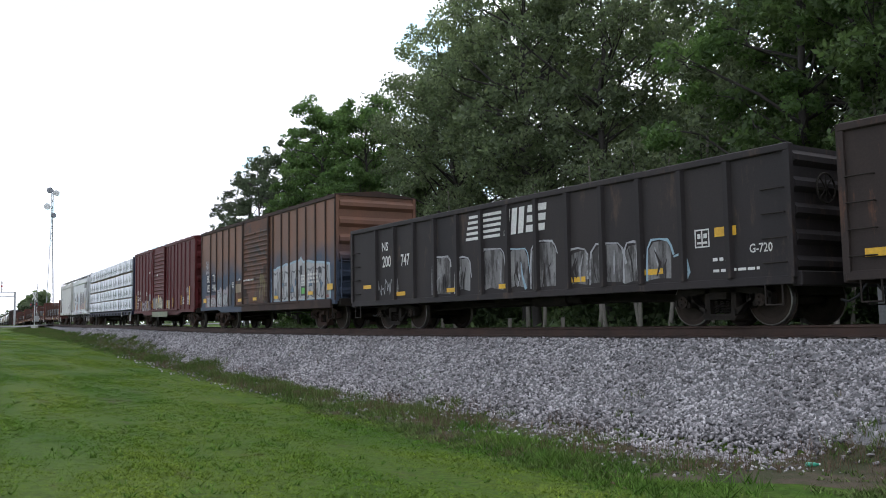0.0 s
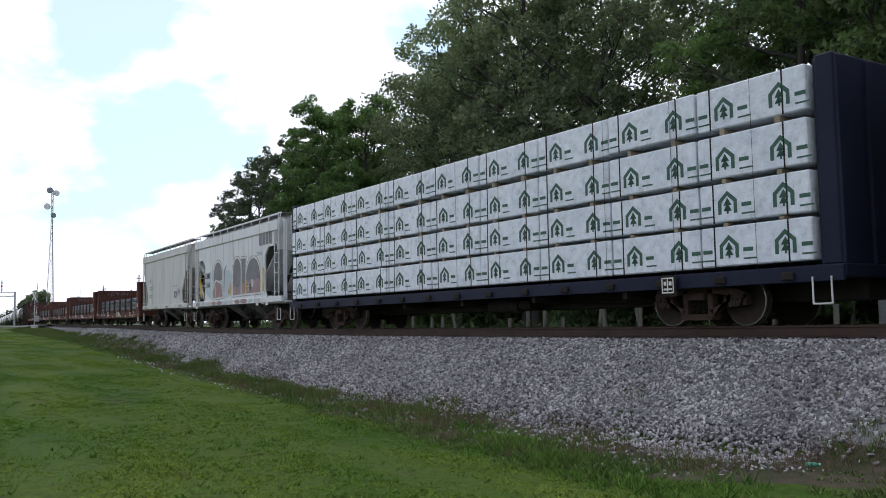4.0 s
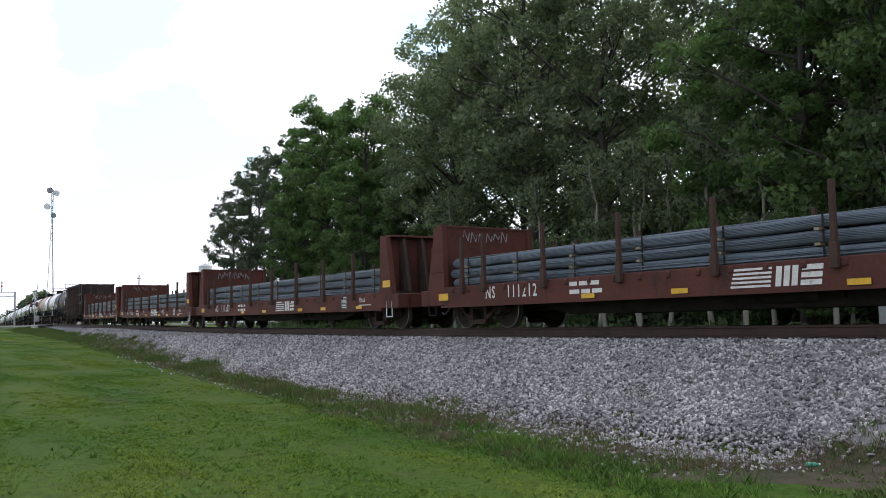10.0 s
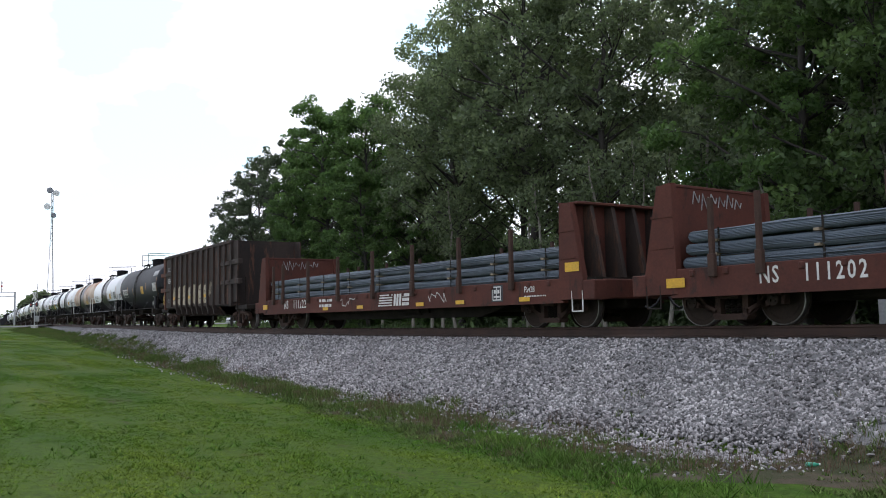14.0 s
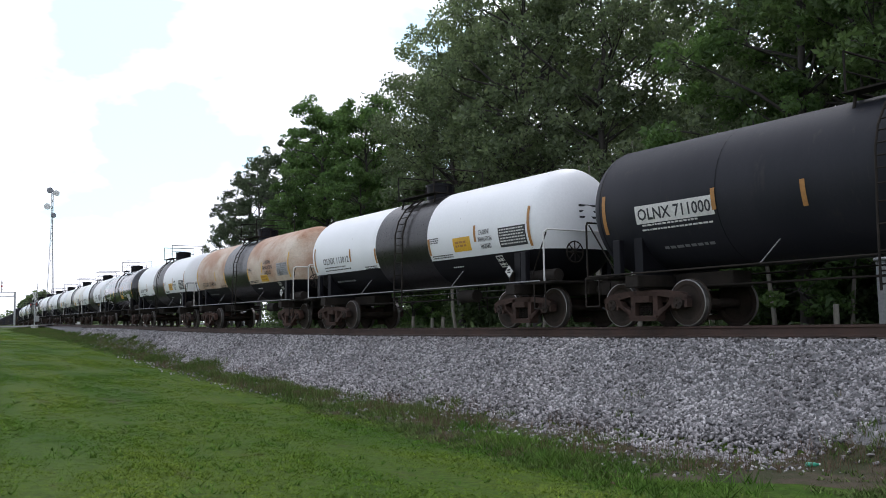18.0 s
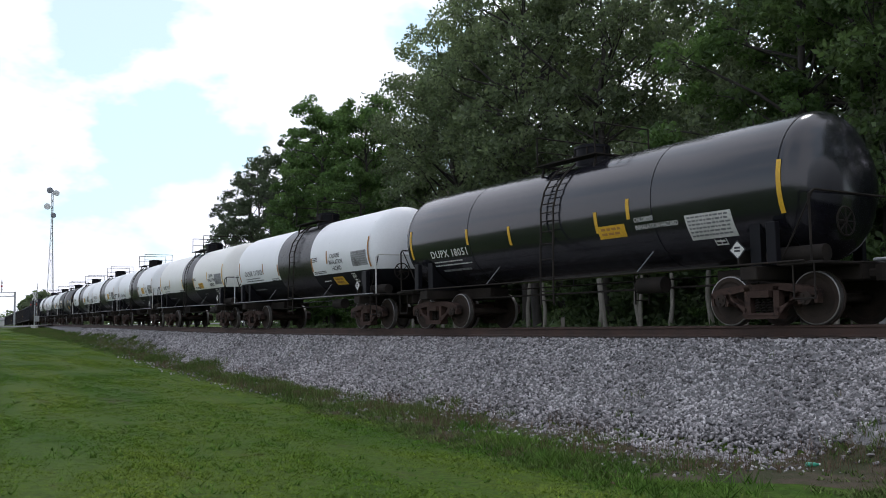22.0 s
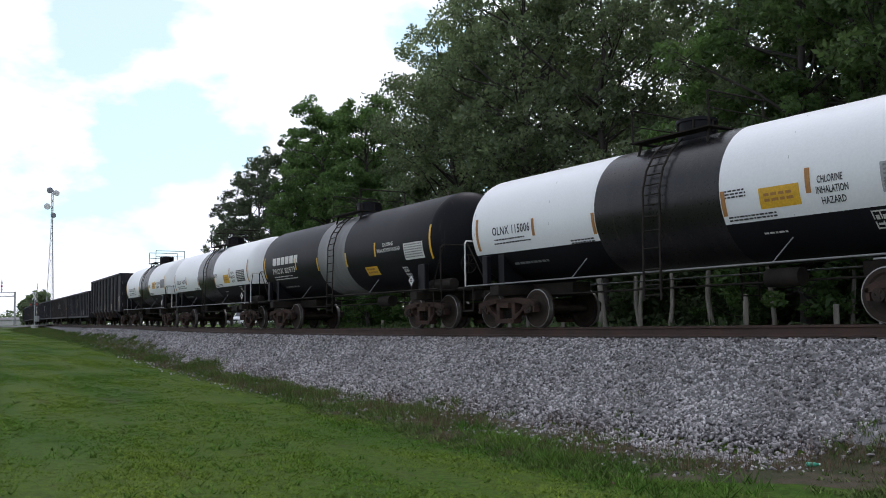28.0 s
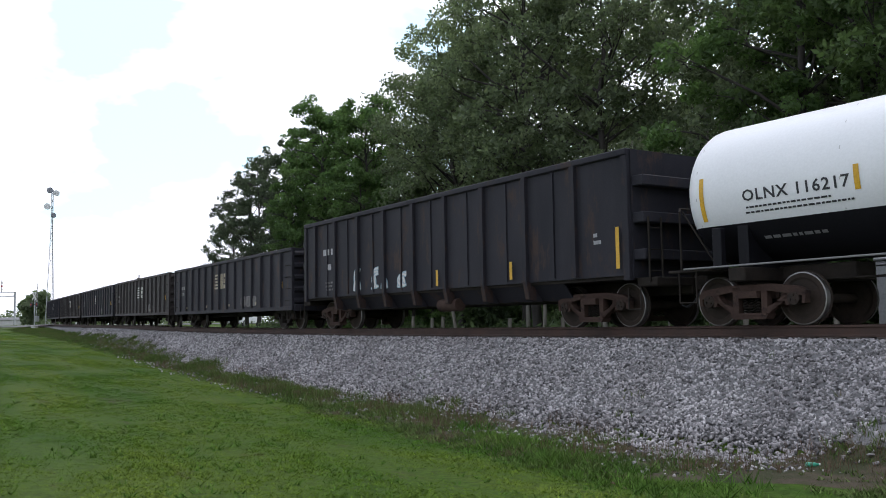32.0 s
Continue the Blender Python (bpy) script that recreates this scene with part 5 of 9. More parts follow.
    for k in range(3):
        scrawl(car, 149.02 - mid, 149.42 - mid, 2.46 + 0.2 * k, 2.72 + 0.2 * k, SPRAYW, 23 + k, y=-1.503)
    plate(car, "marker", 162.65 - mid, 162.85 - mid, 1.05, 1.15, SPRAYRED, y=-1.512)
    # maroon boxcar
    posts = [132.59, 133.55, 134.42, 135.38, 136.29, 137.16, 141.3, 142.0, 142.75, 143.5, 144.3, 145.15, 146.1]
    car, mid, h = boxcar(147.05, 132.1, 4.44, 0.78, MAROON, "maroon steel boxcar with grey graffiti low on its side", posts, (137.95, 140.75), 5.5)
    for a, z, t in ((132.88, 1.05, 0.88), (134.41, 1.06, 0.48), (136.19, 1.08, 0.43), (137.86, 1.08, 0.45), (139.49, 1.35, 0.42), (141.5, 1.05, 0.42), (142.8, 1.1, 0.45), (144.6, 1.15, 0.5), (146.3, 1.15, 0.9)):
        plate(car, "reflector", a - mid - 0.05, a - mid + 0.05, z, z + t, YELLOW, y=-1.60 if 137.8 < a < 140.8 else -1.552)
    wild(car, 133.95 - mid, 137.0 - mid, 0.80, 1.6, MAUVE, INK, 14, 5, y=-1.494, r=0.095)
    words(car, "NEVER", 137.3 - mid, 1.46, 0.11, SPRAYW, y=-1.505, width=0.46)
    words(car, "GETS", 137.33 - mid, 1.31, 0.11, SPRAYW, y=-1.505, width=0.36)
    words(car, "OLD.", 137.35 - mid, 1.17, 0.11, SPRAYW, y=-1.505, width=0.34)
    plate(car, "grey_overspray", 138.05 - mid, 138.75 - mid, 1.02, 1.62, SPRAYGREY, y=-1.5785)
    wild(car, 138.6 - mid, 140.6 - mid, 0.98, 1.72, SPRAYTAN, INK, 15, 4, y=-1.580, r=0.10)
    wild(car, 140.9 - mid, 142.0 - mid, 0.95, 1.55, SPRAYTAN, SPRAYGREY, 16, 2, y=-1.494, r=0.08)
    plate(car, "worn_panel", 138.0 - mid, 141.9 - mid, 0.58, 0.86, OLIVE, y=-1.63)
    words(car, "32", 133.08 - mid, 1.57, 0.26, LETTER, y=-1.505, width=0.34)
    words(car, "63", 133.78 - mid, 1.57, 0.26, LETTER, y=-1.53, width=0.35)
    words(car, "AG", 133.05 - mid, 1.95, 0.26, LETTER, y=-1.505, width=0.40)
    words(car, "R", 133.79 - mid, 1.95, 0.26, LETTER, y=-1.505, width=0.18)
    bars(car, 133.1 - mid, 1.4, 0.34, 4, 0.05, LETTER, y=-1.505, seed=24)
    plate(car, "placard_board", 136.42 - mid, 137.02 - mid, 1.52, 1.89, SPRAYGREY, y=-1.50)
    for i, (a, z) in enumerate(((136.55, 3.1), (137.5, 3.0), (137.55, 2.75), (137.6, 2.6), (138.9, 2.85), (137.6, 3.25))):
        plate(car, "paper_scrap", a - mid, a - mid + 0.25, z, z + 0.1, LETTER, y=-1.58 if a > 137.9 else -1.508)
    stencil(car, 144.75 - mid, 1.2, 0.36, y=-1.512)
    stencil(car, 135.76 - mid, 1.82, 0.24, y=-1.512)
    bars(car, 145.7 - mid, 1.55, 0.35, 5, 0.05, LETTER, y=-1.512, seed=25)
    plate(car, "marker", 145.8 - mid, 145.95 - mid, 1.66, 1.78, SPRAYRED, y=-1.514)
    scrawl(car, 145.5 - mid, 146.0 - mid, 1.7, 2.05, SPRAYW, 26, y=-1.512)


# ---- the lumber car ----
def wrap_mark(g, x, z, s, y):
    """A printed mark on a wrapped bundle, drawn as plain shapes."""
    g.add([(x - s * 0.5, y, z), (x - s * 0.32, y, z), (x - s * 0.32, y, z + s * 0.5), (x, y, z + s * 0.78), (x + s * 0.32, y, z + s * 0.5), (x + s * 0.32, y, z), (x + s * 0.5, y, z), (x + s * 0.5, y, z + s * 0.58), (x, y, z + s), (x - s * 0.5, y, z + s * 0.58)],
          [(0, 1, 2, 9), (9, 2, 3, 8), (3, 4, 7, 8), (4, 5, 6, 7)])
    for k in range(2):
        zz = z + s * (0.12 + 0.24 * k)
        g.add([(x - s * 0.22, y, zz), (x, y, zz + s * 0.2), (x + s * 0.22, y, zz), (x, y, zz + s * 0.34)], [(0, 2, 3), (0, 1, 2)])
    g.add([(x - s * 0.05, y, z), (x + s * 0.05, y, z), (x + s * 0.05, y, z + s * 0.2), (x - s * 0.05, y, z + s * 0.2)], [(0, 1, 2, 3)])


def lumber_car():
    lead, trail = 130.85, 109.05
    mid, h = (lead + trail) / 2, (lead - trail) / 2
    car = add_car("centerbeam_flatcar", "navy centre-beam flatcar loaded with white-wrapped lumber", "freight wagon", "cars of the freight train", mid, 7.6)
    part("deck", Geo().box(-h, h, -1.40, 1.40, 0.78, 1.0, 0.02), NAVY, car)
    for s in (-1, 1):
        a, b = sorted((s * 1.40, s * 1.47))
        part("side_sill", Geo().box(-h, h, a, b, 0.72, 0.98, 0.01), NAVY, car)
        for i in range(15):
            x = -h + 1.0 + i * (2 * h - 2.0) / 14
            a, b = sorted((s * 1.47, s * 1.53))
            part("winch", Geo().box(x - 0.12, x + 0.12, a, b, 0.76, 0.90, 0.02), IRON, car)
    for x in (h - 0.22, -h + 0.22):
        b = part("end_bulkhead", Geo().box(x - 0.16, x + 0.16, -1.4, 1.4, 1.0, 4.45, 0.02), NAVY, car, "tall navy end bulkhead")
        for y in (-1.3, -0.45, 0.45, 1.3):
            part("bulkhead_rib", Geo().box(x - 0.22, x + 0.22, y - 0.07, y + 0.07, 1.0, 4.40, 0.01), NAVY, b)
    part("centre_beam", Geo().box(-h + 0.3, h - 0.3, -0.10, 0.10, 1.0, 4.3), NAVY, car)
    rows = [(1.06, 1.80), (1.86, 2.58), (2.66, 3.46), (3.58, 4.36)]
    x0, x1 = 109.3 - mid, 130.33 - mid
    n = 9
    w = (x1 - x0) / n
    rnd = random.Random(5)
    for zi, (z0, z1) in enumerate(rows):
        for i in range(n):
            for s in (-1, 1):
                a, b = x0 + i * w + 0.02, x0 + (i + 1) * w - 0.02
                y = 1.46 + rnd.uniform(-0.02, 0.02)
                ya, yb = sorted((s * 0.16, s * y))
                bd = thing_part = part("wrapped_lumber", Geo().box(a, b, ya, yb, z0 + rnd.uniform(0, 0.02), z1, 0.025), WRAP, car, "white-wrapped bundle of sawn boards")
                if s < 0:
                    for q in (0.27, 0.77):
                        g = Geo()
                        wrap_mark(g, a + w * q, z0 + 0.16, 0.42, -y - 0.006)
                        part("printed_mark", g, WRAPGREEN, bd)
                    for q in (0.02, 0.40, 0.90):
                        for zz, wz, tz in ((0.26, 0.09, 0.07), (0.12, 0.12, 0.03)):
                            part("printed_line", Geo().add([(a + w * q, -y - 0.005, z0 + zz), (a + w * (q + wz), -y - 0.005, z0 + zz), (a + w * (q + wz), -y - 0.005, z0 + zz + tz), (a + w * q, -y - 0.005, z0 + zz + tz)], [(0, 1, 2, 3)]), WRAPGREEN, bd)
                    for q in (a + 0.3, b - 0.45):
                        part("strap", Geo().box(q, q + 0.03, -y - 0.006, -y, z0, z1), IRON, bd)
        if zi < 3:
            for i in range(2 * n):
                x = x0 + (i + 0.5) * w / 2
                part("dunnage", Geo().box(x - 0.05, x + 0.05, -1.44, 1.44, rows[zi][1], rows[zi + 1][0]), DUNNAGE, car)
    for i in range(11):
        x = -h + 1.6 + i * (2 * h - 3.2) / 10
        part("tie_cable", Geo().tube([(x, -1.485, 0.9), (x, -1.495, 4.37), (x, -0.1, 4.42)], 0.004, 4), IRON, car)
    underframe(car, -h + 0.3, h - 0.3, 0.42, 0.78)
    stencil(car, 127.1 - mid, 0.64, 0.30, y=-1.56)
    plate(car, "stencil_board", 127.05 - mid, 127.45 - mid, 0.60, 0.98, IRON, y=-1.535)
    stirrups(car, (h - 0.35, -h + 0.35), LETTER)
    trucks(car, 7.6)
    ends(car, h + 0.1, -h - 0.1)


# ---- covered hoppers ----
def hopper(lead, trail, eave, crown, mat, label, cut, truck_half, ribs, bays, edge):
    """A covered hopper: plain curved sides, cut-away ends over the trucks, roof walkway and discharge bays."""
    mid, h = (lead + trail) / 2, (lead - trail) / 2
    car = add_car("covered_hopper", label, "freight wagon", "cars of the freight train", mid, truck_half)
    z0, zs = 1.24, 1.02
    top_x, mid_x, low_x = cut
    for s in (-1, 1):
        y0, y1 = sorted((s * 1.44, s * 1.50))
        prof = [(h - a, b) for a, b in edge] + [(h - top_x, eave)]
        poly = prof + [(-x, z) for x, z in prof[::-1]]
        w = part("side_sheet", Geo().prism(poly[::-1], "y", y0, y1), mat, car)
        part("eave_beam", Geo().prism([(s * 1.46, eave - 0.42), (s * 1.56, eave - 0.36), (s * 1.56, eave - 0.04), (s * 1.30, eave + 0.06), (s * 1.30, eave - 0.02)] if s > 0 else [(s * 1.30, eave - 0.02), (s * 1.30, eave + 0.06), (s * 1.56, eave - 0.04), (s * 1.56, eave - 0.36), (s * 1.46, eave - 0.42)], "x", -h + top_x * 0.6, h - top_x * 0.6), mat, w)
        a, b = sorted((s * 1.42, s * 1.55))
        part("side_sill", Geo().box(-h + 0.1, h - 0.1, a, b, zs, z0, 0.015), mat, w)
        for x in ribs:
            part("seam", Geo().box(x - 0.02, x + 0.02, *sorted((s * 1.50, s * 1.508)), z0, eave - 0.2), mat, w)
    roof = Geo()
    xr = h - top_x
    roof.prism([(-1.46, eave - 0.02), (1.46, eave - 0.02), (1.1, crown - 0.12), (0.5, crown), (-0.5, crown), (-1.1, crown - 0.12)], "x", -xr, xr)
    rf = part("roof", roof, mat, car)
    for i in range(4):
        part("roof_hatch", Geo().box(-xr * 0.8 + i * xr * 0.43, -xr * 0.8 + i * xr * 0.43 + xr * 0.32, -0.3, 0.3, crown, crown + 0.1, 0.03), mat, rf)
    # running boards, held on posts along the eaves
    for s in (-1, 1):
        g = Geo()
        y = s * 1.15
        g.box(-xr - 0.3, xr + 0.3, y - 0.22, y + 0.22, eave + 0.27, eave + 0.30)
        rb = part("running_board", g, SPRAYGREY, rf)
        nn = 11
        for i in range(nn):
            x = -xr + i * 2 * xr / (nn - 1)
            part("board_bracket", Geo().tube([(x, s * 1.40, eave - 0.02), (x, s * 1.38, eave + 0.28)], 0.02, 6), mat, rb)
        part("board_edge", Geo().box(-xr - 0.3, xr + 0.3, y + s * 0.22 - 0.015, y + s * 0.22 + 0.015, eave + 0.25, eave + 0.31), mat, rb)
    for o in (1, -1):
        x = o * (h - top_x)
        # sloping end sheet between the side sheets
        g = Geo()
        za = 1.5
        p = [(x, eave), (x, 3.0), (o * (h - mid_x - 1.1), za), (o * (h - mid_x - 1.16), za), (x - o * 0.06, 3.0), (x - o * 0.06, eave)]
        g.prism(p if o > 0 else p[::-1], "y", -1.43, 1.43)
        es = part("end_slope", g, mat, car)
        part("end_post", Geo().box(*sorted((o * (h - 0.30), o * (h - 0.20))), -1.40, -1.30, 1.1, eave, 0.01), mat, es)
        part("end_post", Geo().box(*sorted((o * (h - 0.30), o * (h - 0.20))), 1.30, 1.40, 1.1, eave, 0.01), mat, es)
        part("shear_plate", Geo().box(*sorted((o * (h - mid_x - 0.6), o * (h - 0.02))), -1.42, 1.42, 0.98, 1.06, 0.01), mat, car)
        ladder(car, o * (h - top_x * 0.5 - 0.25), NEAR + 0.03, 1.2, eave + 0.05, mat, width=0.46, rungs=8)
        ladder(car, o * (h - 0.18), -1.1, 1.1, eave, mat, width=0.42, along="y", rungs=8)
        part("ladder_hoop", Geo().tube([(o * (h - top_x * 0.5), NEAR + 0.03, eave - 0.2), (o * (h - top_x * 0.5 - 0.02), NEAR + 0.1, eave + 0.26), (o * (h - top_x - 0.3), -1.3, eave + 0.30)], 0.022, 6), mat, car)
        part("slope_brace", Geo().tube([(o * (h - mid_x - 0.4), -0.7, 1.06), (o * (h - top_x - 0.1), -0.7, 2.6)], 0.06, 6).tube([(o * (h - mid_x - 0.4), 0.7, 1.06), (o * (h - top_x - 0.1), 0.7, 2.6)], 0.06, 6), IRON, car)
        part("brake_cylinder", Geo().cyl((o * (h - 0.9), -0.55, 1.3), (o * (h - 0.4), -0.55, 1.3), 0.16, 12), IRON, car)
    # discharge bays
    for x in bays:
        g = Geo()
        wx, wy = 0.85, 1.2
        top_r = [(x - wx, -wy, 1.1), (x + wx, -wy, 1.1), (x + wx, wy, 1.1), (x - wx, wy, 1.1)]
        bot_r = [(x - 0.28, -0.35, 0.42), (x + 0.28, -0.35, 0.42), (x + 0.28, 0.35, 0.42), (x - 0.28, 0.35, 0.42)]
        g.add(top_r + bot_r, [(0, 1, 5, 4), (1, 2, 6, 5), (2, 3, 7, 6), (3, 0, 4, 7), (4, 5, 6, 7)])
        b = part("discharge_bay", g, SPRAYDIM, car)
        part("gate", Geo().box(x - 0.34, x + 0.34, -0.5, 0.5, 0.34, 0.42, 0.01), IRON, b)
    part("centre_sill", Geo().box(-h + 0.1, h - 0.1, -0.28, 0.28, 0.74, 1.0, 0.01), IRON, car)
    wheel_handle(car, h + 0.03, -0.55, 2.0, 0.27)
    stirrups(car, (h - 0.45, -h + 0.45), mat)
    trucks(car, truck_half)
    ends(car, h + 0.1, -h - 0.1)
    return car, mid, h


def hoppers():
    car, mid, h = hopper(108.45, 96.35, 4.10, 4.42, PALER, "off-white covered hopper with large faded graffiti", (0.85, 2.05, 1.7), 4.35, (-3.0, 0.1, 2.6), (-1.35, 1.35), [(1.87, 1.24), (2.04, 1.5), (2.04, 2.84), (1.66, 3.16), (0.85, 3.16)])
    words(car, "1534", 98.47 - mid, 1.86, 0.26, INK, y=-1.516, width=0.70)
    words(car, "CEMX", 98.41 - mid, 2.28, 0.26, INK, y=-1.516, width=0.80)
    g = Geo()
    # the owner's mark above the end, as plain blocks
    for i in range(4):
        x = 105.80 - mid + i * 0.37
        g.add([(x, -1.512, 3.28), (x + 0.31, -1.512, 3.25), (x + 0.31, -1.512, 3.72), (x, -1.512, 3.75)], [(0, 1, 2, 3)])
    part("owner_mark", g, GREYINK, car)
    def sprayed(shape, split, k, top=OLDGREY, low=OLDRED, pale=LETTER):
        """One letter-like shape: dark above, red below, with a pale and a thin black outline."""
        cx, cz = sum(p[0] for p in shape) / len(shape), sum(p[1] for p in shape) / len(shape)
        yy = -1.502 - 0.001 * k

        def grown(d):
            return [(px - mid + d * (1 if px > cx else -1), pz + d * (1 if pz > cz else -1)) for px, pz in shape]
        o, w, t, lo = Geo(), Geo(), Geo(), Geo()
        flat_poly(o, grown(0.10), yy)
        flat_poly(w, grown(0.075), yy - 0.0012)
        flat_poly(t, grown(0.0), yy - 0.0024)
        lowp = [(px - mid, min(pz, split + 0.04 * math.sin(px * 9))) for px, pz in shape]
        flat_poly(lo, lowp, yy - 0.0036)
        gr = part("graffiti", t, top, car, "large worn charcoal and red sprayed shape")
        part("outline", w, pale, gr)
        part("shadow_line", o, GREYINK, gr)
        part("lower_fill", lo, low, gr)

    def arch(x0, x1, z0, z1, lean=0.0):
        w, pts = (x1 - x0) / 2, [(x0, z0), (x1, z0)]
        zc = z1 - min(w, z1 - z0 - 0.2)
        for i in range(13):
            a = math.pi * i / 12
            pts.append((x0 + w + w * math.cos(a) + lean * (i / 12 - 0.5), zc + (z1 - zc) * math.sin(a)))
        return pts
    g = Geo()
    flat_poly(g, blob(100.4 - mid, 1.95, 2.05, 0.72, random.Random(8), 26, 0.07, 2.6), -1.5005)
    part("graffiti", g, OLDSKY, car, "pale blue sprayed cloud")
    sprayed(arch(104.2, 105.92, 1.44, 2.84), 1.98, 5)
    sprayed([(103.66, 1.43), (104.08, 1.45), (104.16, 2.88), (103.62, 2.90)], 1.85, 3)
    sprayed(arch(102.50, 103.52, 1.42, 2.95), 1.75, 1)
    sprayed(arch(99.72, 100.98, 2.12, 2.95), 1.9, 1)
    sprayed([(99.72, 1.36), (101.1, 1.40), (100.85, 1.95), (100.1, 2.12), (99.9, 1.95)], 2.3, 3)
    g = Geo()
    flat_poly(g, blob(105.0 - mid, 1.84, 0.15, 0.16, random.Random(7), 16, 0.02, 2.0), -1.5125)
    part("graffiti", g, OLDSKY, car, "pale blue sprayed dot")
    g = Geo()
    ribbon(g, [(101.25 - mid, 1.6), (101.3 - mid, 2.5), (101.6 - mid, 2.75)], [0.05, 0.07, 0.04], -1.504)
    part("graffiti", g, OLDGREY, car)
    for i, (a, z, rx, rz) in enumerate(((97.85, 1.75, 0.16, 0.4), (98.15, 1.5, 0.14, 0.2), (99.85, 1.6, 0.2, 0.22), (102.0, 1.6, 0.2, 0.12))):
        g = Geo()
        flat_poly(g, blob(a - mid, z, rx, rz, random.Random(70 + i), 14, 0.25, 2.0), -1.508)
        part("graffiti", g, SPRAYTAN if i != 2 else OLDRED, car, "faded orange sprayed patch")
    for a, z, t in ((104.22, 1.45, 0.45), (106.27, 1.47, 0.92), (100.02, 1.4, 0.5), (102.14, 1.45, 0.47), (97.6, 1.5, 0.85)):
        plate(car, "reflector", a - mid - 0.07, a - mid + 0.07, z, z + t, YELLOW, y=-1.512)
    plate(car, "stencil_board", 104.34 - mid, 104.80 - mid, 1.53, 1.84, INK, y=-1.517)
    stencil(car, 104.40 - mid, 1.54, 0.29, y=-1.523)
    bars(car, 105.5 - mid, 3.0, 0.6, 3, 0.03, GREYINK, y=-1.512, seed=41)
    for i in range(11):
        g = Geo()
        flat_poly(g, blob(97.4 - mid + 0.83 * i, 1.13, 0.30 + 0.08 * (i % 3), 0.085, random.Random(80 + i), 16, 0.2, 2.4), -1.5565)
        part("graffiti", g, (OLDRED, OLDSKY, PALE, OLDRED)[i % 4], car, "worn patch of spray paint on the sill")
    for x in (-5.2, 3.3, 4.4):
        plate(car, "door_latch", x - 0.14, x + 0.14, 0.92, 1.06, LETTER, y=-1.556)
    car, mid, h = hopper(95.45, 84.45, 4.12, 4.36, PALE, "light grey covered hopper with dirt streaks", (0.18, 1.45, 1.25), 3.95, (-2.9, -0.4, 2.2, 4.0), (-1.3, 1.3), [(1.10, 1.24), (1.30, 1.40), (1.38, 1.77), (0.92, 2.45), (0.14, 3.12)])
    words(car, "130210", 86.25 - mid, 2.10, 0.22, GREYINK, y=-1.512, width=1.05)
    words(car, "CM", 86.27 - mid, 2.55, 0.22, GREYINK, y=-1.512, width=0.42)
    bars(car, 86.3 - mid, 1.78, 0.8, 2, 0.05, GREYINK, y=-1.512, seed=43)
    plate(car, "stencil_board", 92.48 - mid, 92.98 - mid, 1.56, 1.89, INK, y=-1.508)
    stencil(car, 92.57 - mid, 1.58, 0.29, y=-1.514)
    scrawl(car, 93.06 - mid, 93.75 - mid, 1.62, 2.08, SPRAYGREY, 44, y=-1.509)
    bars(car, 92.15 - mid, 2.15, 1.1, 1, 0.035, GREYINK, y=-1.512, seed=45)
    for a in (85.3, 88.0, 90.6, 93.6):
        plate(car, "faded_stripe", a - mid, a - mid + 0.7, 1.06, 1.16, SPRAYTAN, y=-1.556)
    plate(car, "hole", 94.1 - mid, 94.18 - mid, 1.08, 1.2, INK, y=-1.557)
    plate(car, "hole", 85.0 - mid, 85.07 - mid, 1.1, 1.2, INK, y=-1.557)


# ---- bulkhead flatcars with steel rod ----
def geo_stake():
    g = Geo()
    g.box(-0.045, 0.045, -0.055, 0.04, 0, 1.36, 0.010)
    g.box(-0.075, 0.075, -0.07, 0.03, -0.08, 0.34, 0.012)
    return g


